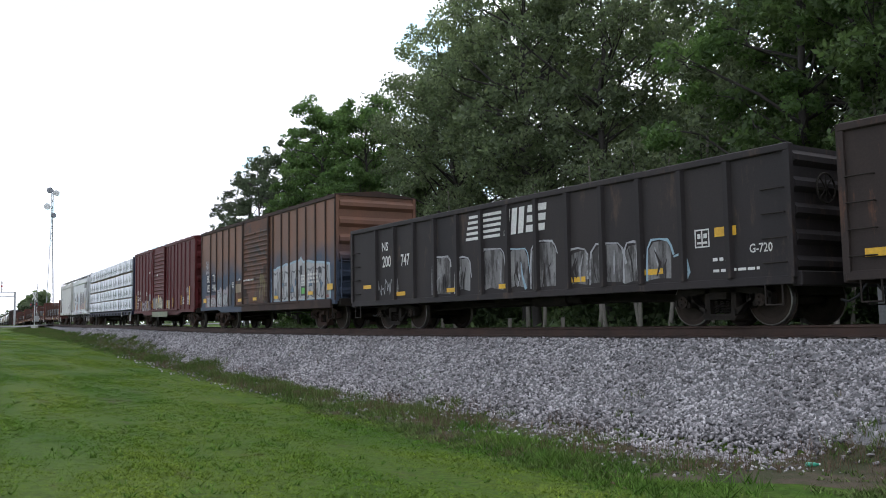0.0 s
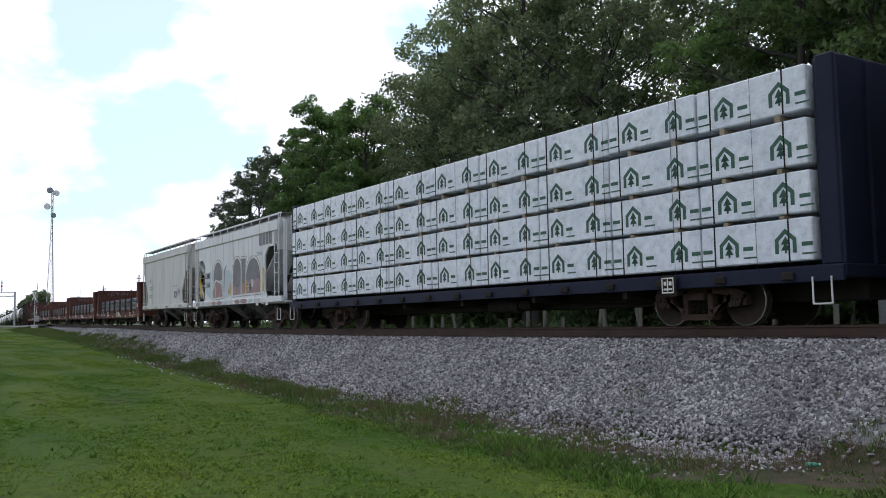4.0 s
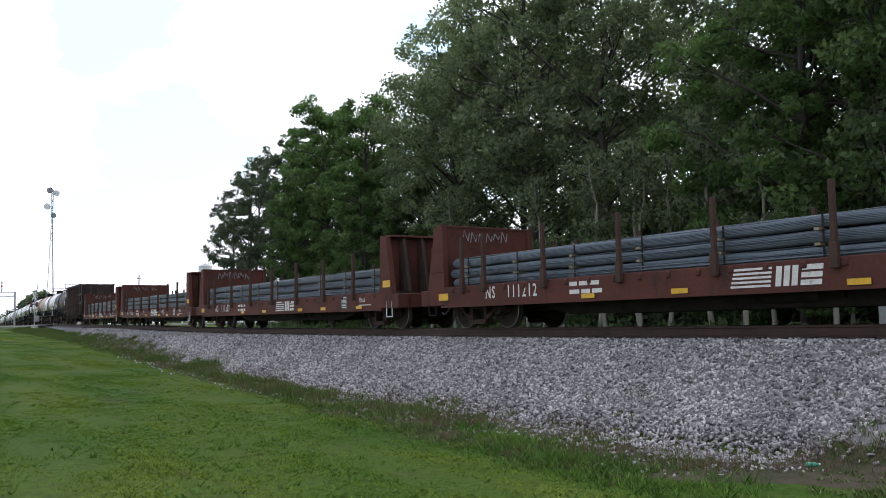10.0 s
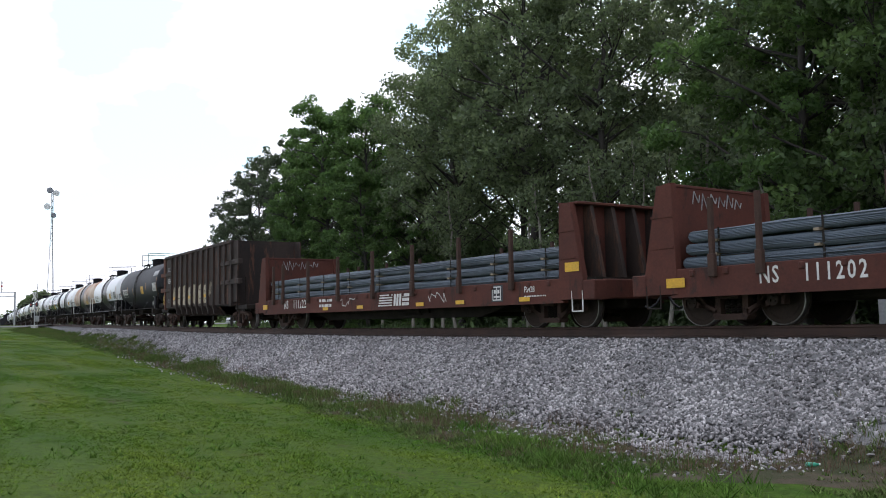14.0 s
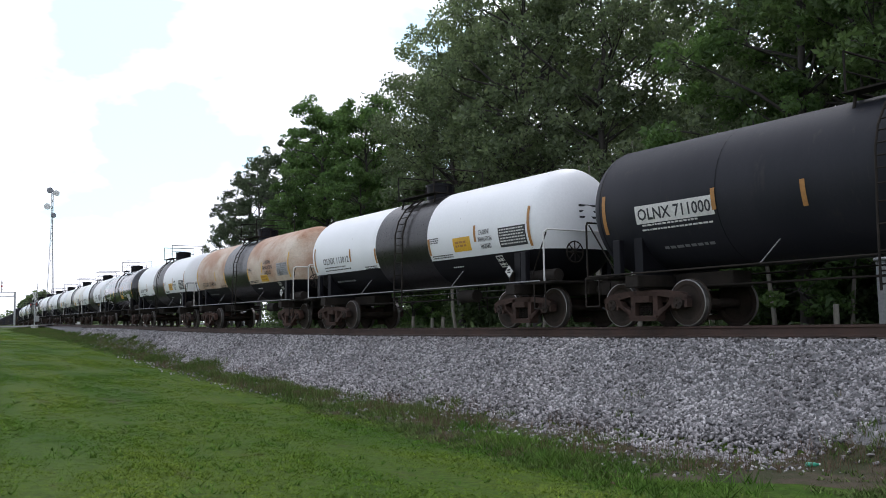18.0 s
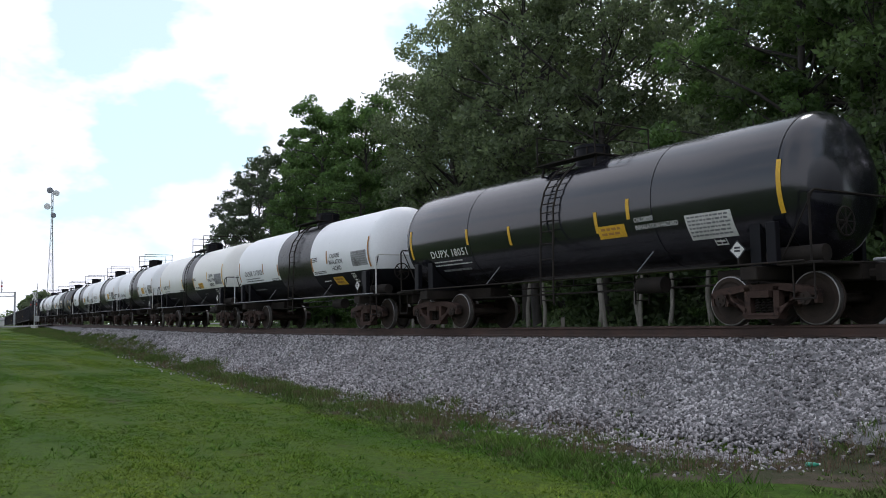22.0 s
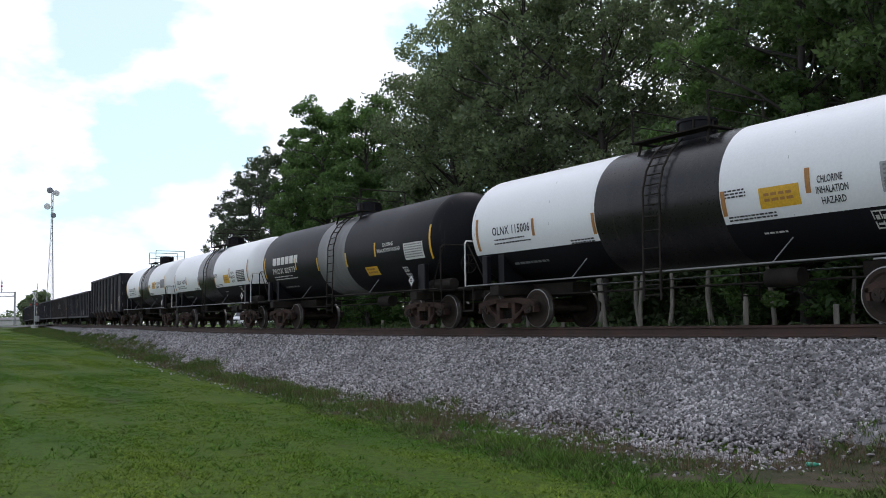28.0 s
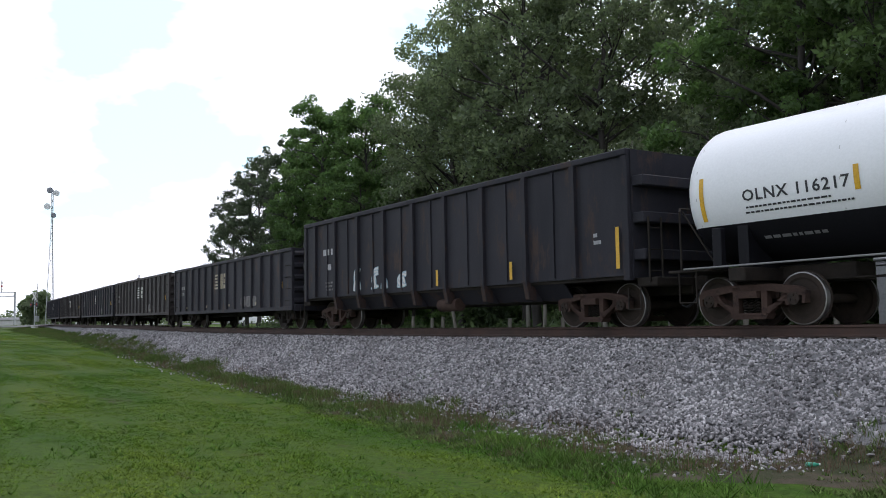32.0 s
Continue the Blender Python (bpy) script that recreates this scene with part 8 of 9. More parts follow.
def tree_meshes(key, height, low, spread, limbs, leaves, size, seed, mat, clump=0.6):
    """Trunk with limbs, and a crown of leaf clumps round the ends of the branches."""
    rnd = random.Random(seed)
    rng = np.random.default_rng(seed)
    wood, twigs = Geo(), Geo()
    lean = (rnd.uniform(-0.05, 0.05), rnd.uniform(-0.05, 0.05))
    axis = []
    for i in range(9):
        t = i / 8
        axis.append(Vector((lean[0] * height * t + rnd.uniform(-0.12, 0.12) * (i > 0), lean[1] * height * t + rnd.uniform(-0.12, 0.12) * (i > 0), height * 0.97 * t - 0.2)))
    limb(wood, axis, 0.0125 * height, 0.03, 9)
    ends_of = []

    def axis_at(t):
        f = t * 8
        i = min(7, int(f))
        return axis[i].lerp(axis[i + 1], f - i)
    for i in range(limbs):
        t = low + (0.97 - low) * ((i + rnd.random()) / limbs)
        u = (t - low) / (1 - low)
        reach = spread * math.sin(math.pi * min(1, 0.16 + 0.80 * u)) ** 0.8 * rnd.uniform(0.72, 1.12)
        az = i * 2.4 + rnd.uniform(-0.5, 0.5)
        rise = rnd.uniform(0.25, 0.7) + 0.5 * u
        base = axis_at(t)
        dirv = Vector((math.cos(az), math.sin(az), rise)).normalized()
        pts = [base]
        for j in range(4):
            step = reach / 4
            dirv = (dirv + Vector((rnd.uniform(-0.2, 0.2), rnd.uniform(-0.2, 0.2), rnd.uniform(-0.12, 0.16)))).normalized()
            pts.append(pts[-1] + dirv * step)
        limb(twigs, pts, max(0.02, 0.055 * reach / 4), 0.012, 5)
        for j in range(1, 5):
            for m in range(3):
                q = pts[j]
                sd = (dirv + Vector((rnd.uniform(-1.1, 1.1), rnd.uniform(-1.1, 1.1), rnd.uniform(-0.35, 0.7)))).normalized()
                ln = rnd.uniform(0.35, 0.95) * reach * 0.30
                e = q + sd * ln
                limb(twigs, [q, q + sd * ln * 0.5 + Vector((0, 0, 0.05)), e], 0.018, 0.006, 4)
                ends_of.append(e)
                if rnd.random() < 0.6:
                    ends_of.append(q.lerp(e, 0.5))
    for i in range(8):
        ends_of.append(axis[8] + Vector((rnd.uniform(-0.7, 0.7), rnd.uniform(-0.7, 0.7), rnd.uniform(-0.8, 0.35))))
    c = np.array([tuple(e) for e in ends_of])
    n = leaves
    which = rng.integers(0, len(c), n)
    sizes = rng.uniform(0.55, 1.35, len(c))
    off = rng.normal(size=(n, 3))
    off *= (rng.random(n) ** 0.45 / np.linalg.norm(off, axis=1))[:, None]
    p = c[which] + off * (sizes[which] * clump)[:, None] * np.array([1.0, 1.0, 0.62])
    r = turns(rng, n)
    ll = rng.uniform(0.6, 1.25, n) * size
    wd = ll * 0.45
    dx, dy = r[:, :, 0] * ll[:, None], r[:, :, 1] * wd[:, None]
    vs = np.stack([p - dx, p - dy + r[:, :, 2] * wd[:, None] * 0.3, p + dx, p + dy + r[:, :, 2] * wd[:, None] * 0.3], 1).reshape(-1, 3)
    crown = mesh_of(key + "_crown", vs, np.arange(4 * n).reshape(-1, 4), mat, 4)
    return to_mesh(key + "_trunk", wood, BARK), to_mesh(key + "_branches", twigs, BARK), crown


def broad_tree(key, height, low, spread, boughs, leaves, size, seed, mat, rag=0.2):
    """A domed broad-leaved tree: limbs that fork into boughs, each bough a flattened mass of leaves with gaps between them."""
    rnd = random.Random(seed)
    rng = np.random.default_rng(seed)
    wood, twigs = Geo(), Geo()
    lean = (rnd.uniform(-0.04, 0.04), rnd.uniform(-0.04, 0.04))
    axis = [Vector((lean[0] * height * i / 8 + rnd.uniform(-0.15, 0.15) * (i > 0), lean[1] * height * i / 8 + rnd.uniform(-0.15, 0.15) * (i > 0), height * 0.92 * i / 8 - 0.2)) for i in range(9)]
    limb(wood, axis, 0.0135 * height, 0.03, 9)
    centre, size_of = [], []
    for i in range(boughs):
        u = ((i + rnd.random()) / boughs) ** 0.9
        az = i * 2.39996 + rnd.uniform(-0.4, 0.4)
        dome = spread * math.sin(math.pi * (0.17 + 0.76 * u)) ** 0.65 * (1 + rnd.uniform(-rag, rag * 0.6))
        rr = dome * (rnd.uniform(0.72, 1.0) if rnd.random() < 0.72 else rnd.uniform(0.2, 0.7))
        z = height * (low + (0.965 - low) * u) + rnd.uniform(-0.4, 0.3)
        t = max(0.15, (z - 0.55 * rr) / (height * 0.92))
        f = min(7.99, t * 8)
        base = axis[int(f)].lerp(axis[int(f) + 1], f - int(f))
        c = Vector((axis[int(f)].x + rr * math.cos(az), axis[int(f)].y + rr * math.sin(az), z))
        m1 = base.lerp(c, 0.45) + Vector((rnd.uniform(-0.3, 0.3), rnd.uniform(-0.3, 0.3), rnd.uniform(-0.1, 0.35)))
        m2 = base.lerp(c, 0.78) + Vector((rnd.uniform(-0.25, 0.25), rnd.uniform(-0.25, 0.25), rnd.uniform(-0.1, 0.25)))
        limb(twigs, [base, m1, m2, c], max(0.022, 0.016 * (c - base).length), 0.012, 5)
        big = rnd.uniform(0.75, 1.35) * spread / 4.6
        for k in range(5):
            e = c + Vector((rnd.uniform(-0.85, 0.85), rnd.uniform(-0.85, 0.85), rnd.uniform(-0.5, 0.5))) * big
            limb(twigs, [m2 if k % 2 else c, (c + e) / 2 + Vector((0, 0, 0.06)), e], 0.016, 0.005, 4)
            centre.append(tuple(e))
            size_of.append(big * rnd.uniform(0.34, 0.72))
    c, r0 = np.array(centre), np.array(size_of)
    w = r0 ** 2 / (r0 ** 2).sum()
    which = rng.choice(len(c), leaves, p=w)
    off = rng.normal(size=(leaves, 3))
    off *= (rng.random(leaves) ** 0.38 / np.linalg.norm(off, axis=1))[:, None]
    p = c[which] + off * r0[which][:, None] * np.array([1.0, 1.0, 0.68])
    r = turns(rng, leaves)
    ll = rng.uniform(0.6, 1.25, leaves) * size
    wd = ll * 0.5
    dx, dy, dz = r[:, :, 0] * ll[:, None], r[:, :, 1] * wd[:, None], r[:, :, 2] * (wd * 0.3)[:, None]
    vs = np.stack([p - dx, p - dy + dz, p + dx, p + dy + dz], 1).reshape(-1, 3)
    crown = mesh_of(key + "_crown", vs, np.arange(4 * leaves).reshape(-1, 4), mat, 4)
    return to_mesh(key + "_trunk", wood, BARK), to_mesh(key + "_branches", twigs, BARK), crown


def plant(kind, s, lat, scale, turn, label, protos):
    meshes = protos[kind]
    name = "pine_tree" if kind.startswith("pine") else "tree"
    ob = thing(name, label, "tree", "trees behind the track")
    for nm, me in zip(("trunk", "branches", "crown"), meshes):
        part(nm if nm != "branches" else "branch_work", me, None, ob)
    p = track(s, lat)
    ob.location = (p.x, p.y, p.z + under(s, lat) - 0.05)
    ob.rotation_euler = (0, 0, turn)
    ob.scale = (scale, scale, scale)
    return ob


def woods():
    protos = {
        "oak_a": broad_tree("oak_a", 17.0, 0.30, 4.3, 66, 19500, 0.120, 101, LEAF, rag=0.15),
        "oak_b": broad_tree("oak_b", 17.0, 0.34, 4.0, 58, 15500, 0.120, 102, LEAF, rag=0.3),
        "oak_c": broad_tree("oak_c", 17.0, 0.40, 4.4, 60, 16500, 0.120, 103, LEAF, rag=0.25),
        "oak_d": broad_tree("oak_d", 17.0, 0.16, 3.9, 74, 29000, 0.120, 110, LEAFMID, rag=0.25),
        "young": broad_tree("young", 14.0, 0.10, 2.9, 64, 30000, 0.100, 104, LEAFLIGHT, rag=0.2),
        "pine_a": broad_tree("pine_a", 13.0, 0.16, 2.9, 52, 22000, 0.085, 105, NEEDLE, rag=0.5),
        "pine_b": broad_tree("pine_b", 13.0, 0.26, 2.6, 46, 18000, 0.085, 106, NEEDLE, rag=0.5),
        "thin": tree_meshes("thin", 13.0, 0.45, 1.6, 12, 3400, 0.12, 107, LEAF, clump=0.55),
    }
    protos["bush_a"] = tree_meshes("bush_a", 5.2, 0.08, 2.2, 18, 6500, 0.15, 108, BUSH, clump=0.62)
    protos["bush_b"] = tree_meshes("bush_b", 4.2, 0.06, 2.0, 16, 6000, 0.15, 109, BUSH, clump=0.62)
    protos["pale"] = tree_meshes("pale", 7.5, 0.55, 1.2, 7, 1100, 0.10, 111, LEAF, clump=0.55)
    protos["pale"][0].materials.clear()
    protos["pale"][0].materials.append(PALEBARK)
    for s, lat, k in ((-24.0, 9.8, 0.9), (-23.1, 9.3, 1.0), (-22.3, 10.2, 1.05), (-21.6, 9.5, 0.85), (-20.8, 10.1, 1.0), (-18.5, 9.6, 1.1), (-27.4, 9.9, 0.95), (-29.0, 10.3, 1.0), (-16.0, 9.4, 0.9), (-33.6, 9.6, 1.0), (-12.4, 9.9, 1.0), (-14.2, 10.4, 0.8)):
        plant("pale", s, lat, k, s * 1.7, "slender pale-barked sapling beside the track", protos)
    understory(protos)
    dark = "tall dark green broad-leaved tree at the edge of the wood"
    light = "fresh green broad-leaved tree with foliage down to the ground"
    pine = "dark green pine with ragged layered branches"
    rnd = random.Random(77)
    front = [("pine_b", -76.5, 11.5, 0.90), ("pine_a", -72.0, 11.5, 1.07), ("pine_b", -67.5, 11.0, 1.10), ("pine_a", -63.0, 12.0, 1.14), ("pine_b", -59.0, 12.5, 1.16),
             ("young", -56.2, 12.5, 0.98), ("young", -52.3, 11.5, 1.13), ("young", -53.5, 9.6, 0.74), ("young", -47.6, 11.2, 1.06), ("young", -43.6, 10.0, 0.72), ("young", -41.0, 11.5, 0.66), ("thin", -49.6, 13.0, 1.22),
             ("oak_a", -42.2, 13.2, 0.88), ("oak_a", -37.6, 12.4, 0.98), ("oak_a", -33.6, 13.6, 1.04), ("oak_c", -30.2, 11.8, 1.04), ("oak_b", -26.4, 12.3, 1.04),
             ("young", -15.9, 10.6, 1.16), ("oak_d", -13.4, 10.8, 1.04), ("oak_a", -18.0, 15.2, 1.02), ("young", -19.5, 12.6, 0.62), ("oak_a", -10.6, 13.0, 1.04), ("oak_c", -7.0, 12.0, 1.02), ("oak_a", -1.5, 12.0, 1.0), ("oak_b", 4.5, 11.0, 1.0), ("oak_c", 11.0, 12.5, 1.0)]
    for kind, s, lat, k in front:
        plant(kind, s, lat, k, rnd.uniform(0, 6.28), pine if kind.startswith("pine") else light if kind == "young" else dark, protos)
    back = [("pine_b", -82.0, 19.0, 0.78), ("pine_a", -70.0, 18.0, 0.90), ("oak_b", -62.0, 19.0, 0.66), ("oak_b", -52.0, 18.0, 0.70), 
            ("pine_a", -76.5, 17.0, 0.84), ("pine_b", -65.0, 16.5, 0.88), ("oak_b", -10.0, 19.0, 1.0), ("oak_c", -37.0, 18.5, 1.0), ("oak_b", -32.0, 20.5, 1.06), ("oak_b", -46.0, 17.5, 0.84), ("oak_a", -16.5, 18.0, 1.05), ("oak_b", -23.6, 17.6, 1.08), ("oak_c", -4.0, 18.5, 1.05)]
    for kind, s, lat, k in back:
        plant(kind, s, lat, k, rnd.uniform(0, 6.28), pine if kind.startswith("pine") else dark, protos)


def understory(protos):
    """Young growth between the tall trunks, which closes most of the view under the crowns."""
    rnd = random.Random(55)
    for i in range(30):
        s = -66 + 72 * (i + rnd.uniform(0.1, 0.9)) / 30
        lat = (14.5, 22.5, 25.0)[i % 3] + rnd.uniform(-1.5, 1.5)
        plant("bush_a" if i % 2 else "bush_b", s, lat, rnd.uniform(0.75, 1.25), rnd.uniform(0, 6.28), "young dark green tree in the shade of the wood", protos)
    for i in range(13):
        plant("bush_a" if i % 2 else "bush_b", -58 + 66 * (i + rnd.uniform(0.2, 0.8)) / 13, rnd.uniform(25, 31), rnd.uniform(1.5, 1.95) if not 4 <= i <= 9 else rnd.uniform(0.8, 1.1), rnd.uniform(0, 6.28), "young dark green tree in the shade of the wood", protos)
    for i in range(10):
        plant("bush_b" if i % 2 else "bush_a", -47 + 48 * (i + rnd.uniform(0.1, 0.9)) / 10, rnd.uniform(14, 22), rnd.uniform(1.3, 1.65) if not 1 <= i <= 6 else rnd.uniform(0.7, 0.95), rnd.uniform(0, 6.28), "young dark green tree in the shade of the wood", protos)
    for i in range(16):
        s = -27 + 31 * (i + rnd.uniform(0.1, 0.9)) / 16
        plant("bush_a" if i % 2 else "bush_b", s, (13.2, 17.0, 20.5, 24.0)[i % 4] + rnd.uniform(-1, 1), rnd.uniform(0.9, 1.35), rnd.uniform(0, 6.28), "young dark green tree in the shade of the wood", protos)
    for i in range(9):
        plant("thin", -60 + 62 * (i + rnd.random()) / 9, rnd.uniform(13, 20), rnd.uniform(0.8, 1.1), rnd.uniform(0, 6.28), "slender young tree with a thin crown", protos)


def undergrowth():
    """Low bushes under the trees: leaf clumps close to the ground."""
    rng = np.random.default_rng(31)
    n_c = 520
    s = rng.uniform(-66, 4, n_c)
    lat = rng.uniform(7.0, 24.0, n_c)
    x, y, zr = track_many(s, lat)
    z = zr + np.array([under(a, b) for a, b in zip(s, lat)])
    n = 52000
    w = rng.integers(0, n_c, n)
    off = rng.normal(size=(n, 3))
    off *= (rng.random(n) ** 0.4 / np.linalg.norm(off, axis=1))[:, None]
    size = rng.uniform(0.6, 1.2, n_c) * (0.7 + 0.05 * (lat - 7.0))
    p = np.stack([x, y, z + 0.55 * size], 1)[w] + off * size[w][:, None] * np.array([1, 1, 0.75])
    r = turns(rng, n)
    ll = rng.uniform(0.09, 0.20, n)
    dx, dy = r[:, :, 0] * ll[:, None], r[:, :, 1] * (ll * 0.42)[:, None]
    vs = np.stack([p - dx, p - dy, p + dx, p + dy], 1).reshape(-1, 3)
    me = mesh_of("undergrowth", vs, np.arange(4 * n).reshape(-1, 4), BUSH, 4)
    thing("undergrowth", "dense low bushes under the trees", "bushes", data=me, kind="stuff")


ballast_stones()
grasses()
woods()
undergrowth()


# ---- beyond the lawn: crossing, mast, poles and buildings ----
CONCRETE = surf("pale_concrete", (0.42, 0.41, 0.39), (0.50, 0.49, 0.47), rough=0.85, big=1.0)
GALV = surf("galvanised_steel", (0.36, 0.37, 0.38), (0.46, 0.47, 0.48), rough=0.5, metal=0.4, big=2)
DISHWHITE = surf("dish_white", (0.60, 0.61, 0.62), (0.68, 0.68, 0.69), rough=0.5, big=2)
DISHGREY = surf("dish_grey", (0.16, 0.17, 0.20), (0.22, 0.23, 0.26), rough=0.6, big=2)
WALLWHITE = surf("pale_siding", (0.50, 0.50, 0.49), (0.58, 0.57, 0.56), rough=0.7, big=0.3, stretch=(1, 1, 3))
ROOFGREY = surf("grey_roofing", (0.13, 0.13, 0.135), (0.18, 0.18, 0.18), rough=0.8, big=0.5)
REDPAINT = surf("red_band_paint", (0.40, 0.05, 0.04), (0.34, 0.05, 0.04), rough=0.6, big=3)
GLASS = surf("dark_window_glass", (0.03, 0.035, 0.04), (0.05, 0.055, 0.06), rough=0.15, big=1)
CABINET = surf("silver_cabinet_paint", (0.40, 0.41, 0.42), (0.48, 0.48, 0.49), rough=0.5, big=2)
POLEWOOD = surf("creosoted_pole", (0.085, 0.065, 0.05), (0.12, 0.095, 0.075), rough=0.9, big=2, stretch=(3, 3, 0.3))
LITTER = surf("green_plastic", (0.02, 0.30, 0.18), (0.03, 0.36, 0.22), rough=0.35, big=6)
FAR_Z = rail_z(-150.0)


def bearing_at(deg, dist):
    """Ground place at that many degrees left of the square across the line."""
    return -dist * math.sin(radians(deg)), dist * math.cos(radians(deg))


def road():
    ss = [-133, -129, -126, -122.5]
    vs, fs = [], []
    lats = [-90, -50, -25, -12, -6, -3, 0.2, 0.75, 0.85, 2.25, 2.35, 3.2, 8, 20, 60, 120]
    for lat in lats:
        for s in ss:
            p = track(s, lat)
            p.z += -0.03 if -0.5 < lat < 4 else under(s, lat) + 0.06
            vs.append(tuple(p))
    k = len(ss)
    for i in range(len(lats) - 1):
        for j in range(k - 1):
            a = i * k + j
            fs.append((a, a + 1, a + k + 1, a + k))
    me = bpy.data.meshes.new("road")
    me.from_pydata(vs, [], fs)
    me.materials.append(ASPHALT)
    thing("road", "grey asphalt road over the level crossing", "road", data=me, kind="structure")


def crossing_signal(s, lat, turn):
    ob = thing("crossing_signal", "level crossing signal with its striped gate arm raised", "crossing signal", "crossing signals")
    part("base", Geo().box(-0.3, 0.3, -0.3, 0.3, -0.3, 0.35, 0.04), CONCRETE, ob)
    part("pole", Geo().cyl((0, 0, 0.3), (0, 0, 4.4), 0.07, 10), GALV, ob)
    for a in (-0.8, 0.8):
        c, q = math.cos(a), math.sin(a)
        part("crossbuck_board", Geo().prism([(-0.6 * c - 0.1 * q, 3.9 - 0.6 * q + 0.1 * c), (-0.6 * c + 0.1 * q, 3.9 - 0.6 * q - 0.1 * c), (0.6 * c + 0.1 * q, 3.9 + 0.6 * q - 0.1 * c), (0.6 * c - 0.1 * q, 3.9 + 0.6 * q + 0.1 * c)], "y", -0.09 - 0.01 * a, -0.07 - 0.01 * a), LETTER, ob)
    bar = part("lamp_bar", Geo().box(-0.75, 0.75, -0.06, -0.02, 2.85, 2.93), IRON, ob)
    for x in (-0.62, 0.62):
        l = part("signal_head", Geo().cyl((x, -0.05, 2.89), (x, -0.12, 2.89), 0.30, 18), INK, bar)
        part("lens", Geo().cyl((x, -0.12, 2.89), (x, -0.16, 2.89), 0.12, 14), REDPAINT, l)
    part("gate_mechanism", Geo().box(-0.25, 0.25, 0.1, 0.5, 0.8, 1.5, 0.04), GALV, ob)
    arm = part("gate_arm", Geo().box(-0.05, 0.05, 0.26, 0.30, 1.2, 5.5), LETTER, ob, "raised red and white gate arm")
    for i in range(6):
        part("arm_band", Geo().box(-0.053, 0.053, 0.257, 0.303, 1.5 + i * 0.66, 1.8 + i * 0.66), GREYINK, arm)
    p = track(s, lat)
    ob.location = (p.x, p.y, p.z + under(s, lat))
    ob.rotation_euler = (0, 0, turn)


def lattice_mast():
    x, y = bearing_at(78.5, 190.0)
    ob = thing("radio_mast", "tall pale lattice radio mast with round dishes", "radio mast")
    H, n = 26.6, 20
    legs = [(math.cos(a), math.sin(a)) for a in (0.5, 2.6, 4.7)]

    def at_h(leg, z):
        r = 0.95 - 0.75 * min(1, z / (H * 0.72))
        return (leg[0] * r, leg[1] * r, z)
    for lg in legs:
        part("leg", Geo().tube([at_h(lg, -0.2), at_h(lg, H * 0.72), at_h(lg, H)], 0.065, 6), GALV, ob)
    for i in range(n):
        z0, z1 = H * i / n, H * (i + 1) / n
        g = Geo()
        for k in range(3):
            a, b = legs[k], legs[(k + 1) % 3]
            g.tube([at_h(a, z0), at_h(b, z1)], 0.03, 4)
            g.tube([at_h(a, z1), at_h(b, z1)], 0.025, 4)
        part("lattice_bay", g, GALV, ob)
    view = Vector((-x, -y, 0)).normalized()
    side = Vector((-view.y, view.x, 0))
    for u, z, r, mt in ((0.75, H - 0.6, 0.55, DISHWHITE), (-0.6, H - 0.1, 0.58, DISHGREY), (-0.85, H - 3.3, 0.60, DISHWHITE), (0.1, H - 5.0, 0.5, DISHGREY)):
        c = view * 0.5 + side * u * 1.0
        g = Geo()
        d = (view + side * (0.7 if mt is DISHGREY else -0.4)).normalized()
        a = Vector((c.x, c.y, z))
        g.cyl(tuple(a), tuple(a + d * 0.35), r, 20)
        g.cyl(tuple(a - d * 0.25), tuple(a), 0.12, 8, r1=r)
        part("dish", g, mt, ob, "round drum antenna")
    ob.location = (x, y, FAR_Z)


def signal_gantry():
    x, y = bearing_at(80.4, 170.0)
    ob = thing("signal_gantry", "pale steel cantilever over the road with a signal", "signal gantry")
    part("upright", Geo().cyl((0, 0, -0.2), (0, 0, 5.8), 0.16, 10), GALV, ob)
    for z in (5.0, 5.7):
        part("arm", Geo().tube([(0, 0, z), (-2.5, -9.0, z)], 0.06, 6), GALV, ob)
    for i in range(8):
        t0, t1 = i / 8, (i + 1) / 8
        part("brace", Geo().tube([(-2.5 * t0, -9 * t0, 5.0), (-2.5 * t1, -9 * t1, 5.7)], 0.03, 4), GALV, ob)
    m = part("signal_mast", Geo().cyl((-0.6, -2.0, 5.7), (-0.6, -2.0, 7.9), 0.07, 8), GALV, ob)
    for i in range(3):
        part("mast_band", Geo().cyl((-0.6, -2.0, 6.0 + i * 0.6), (-0.6, -2.0, 6.3 + i * 0.6), 0.16, 8), REDPAINT if i % 2 else LETTER, m)
    ob.location = (x, y, FAR_Z)


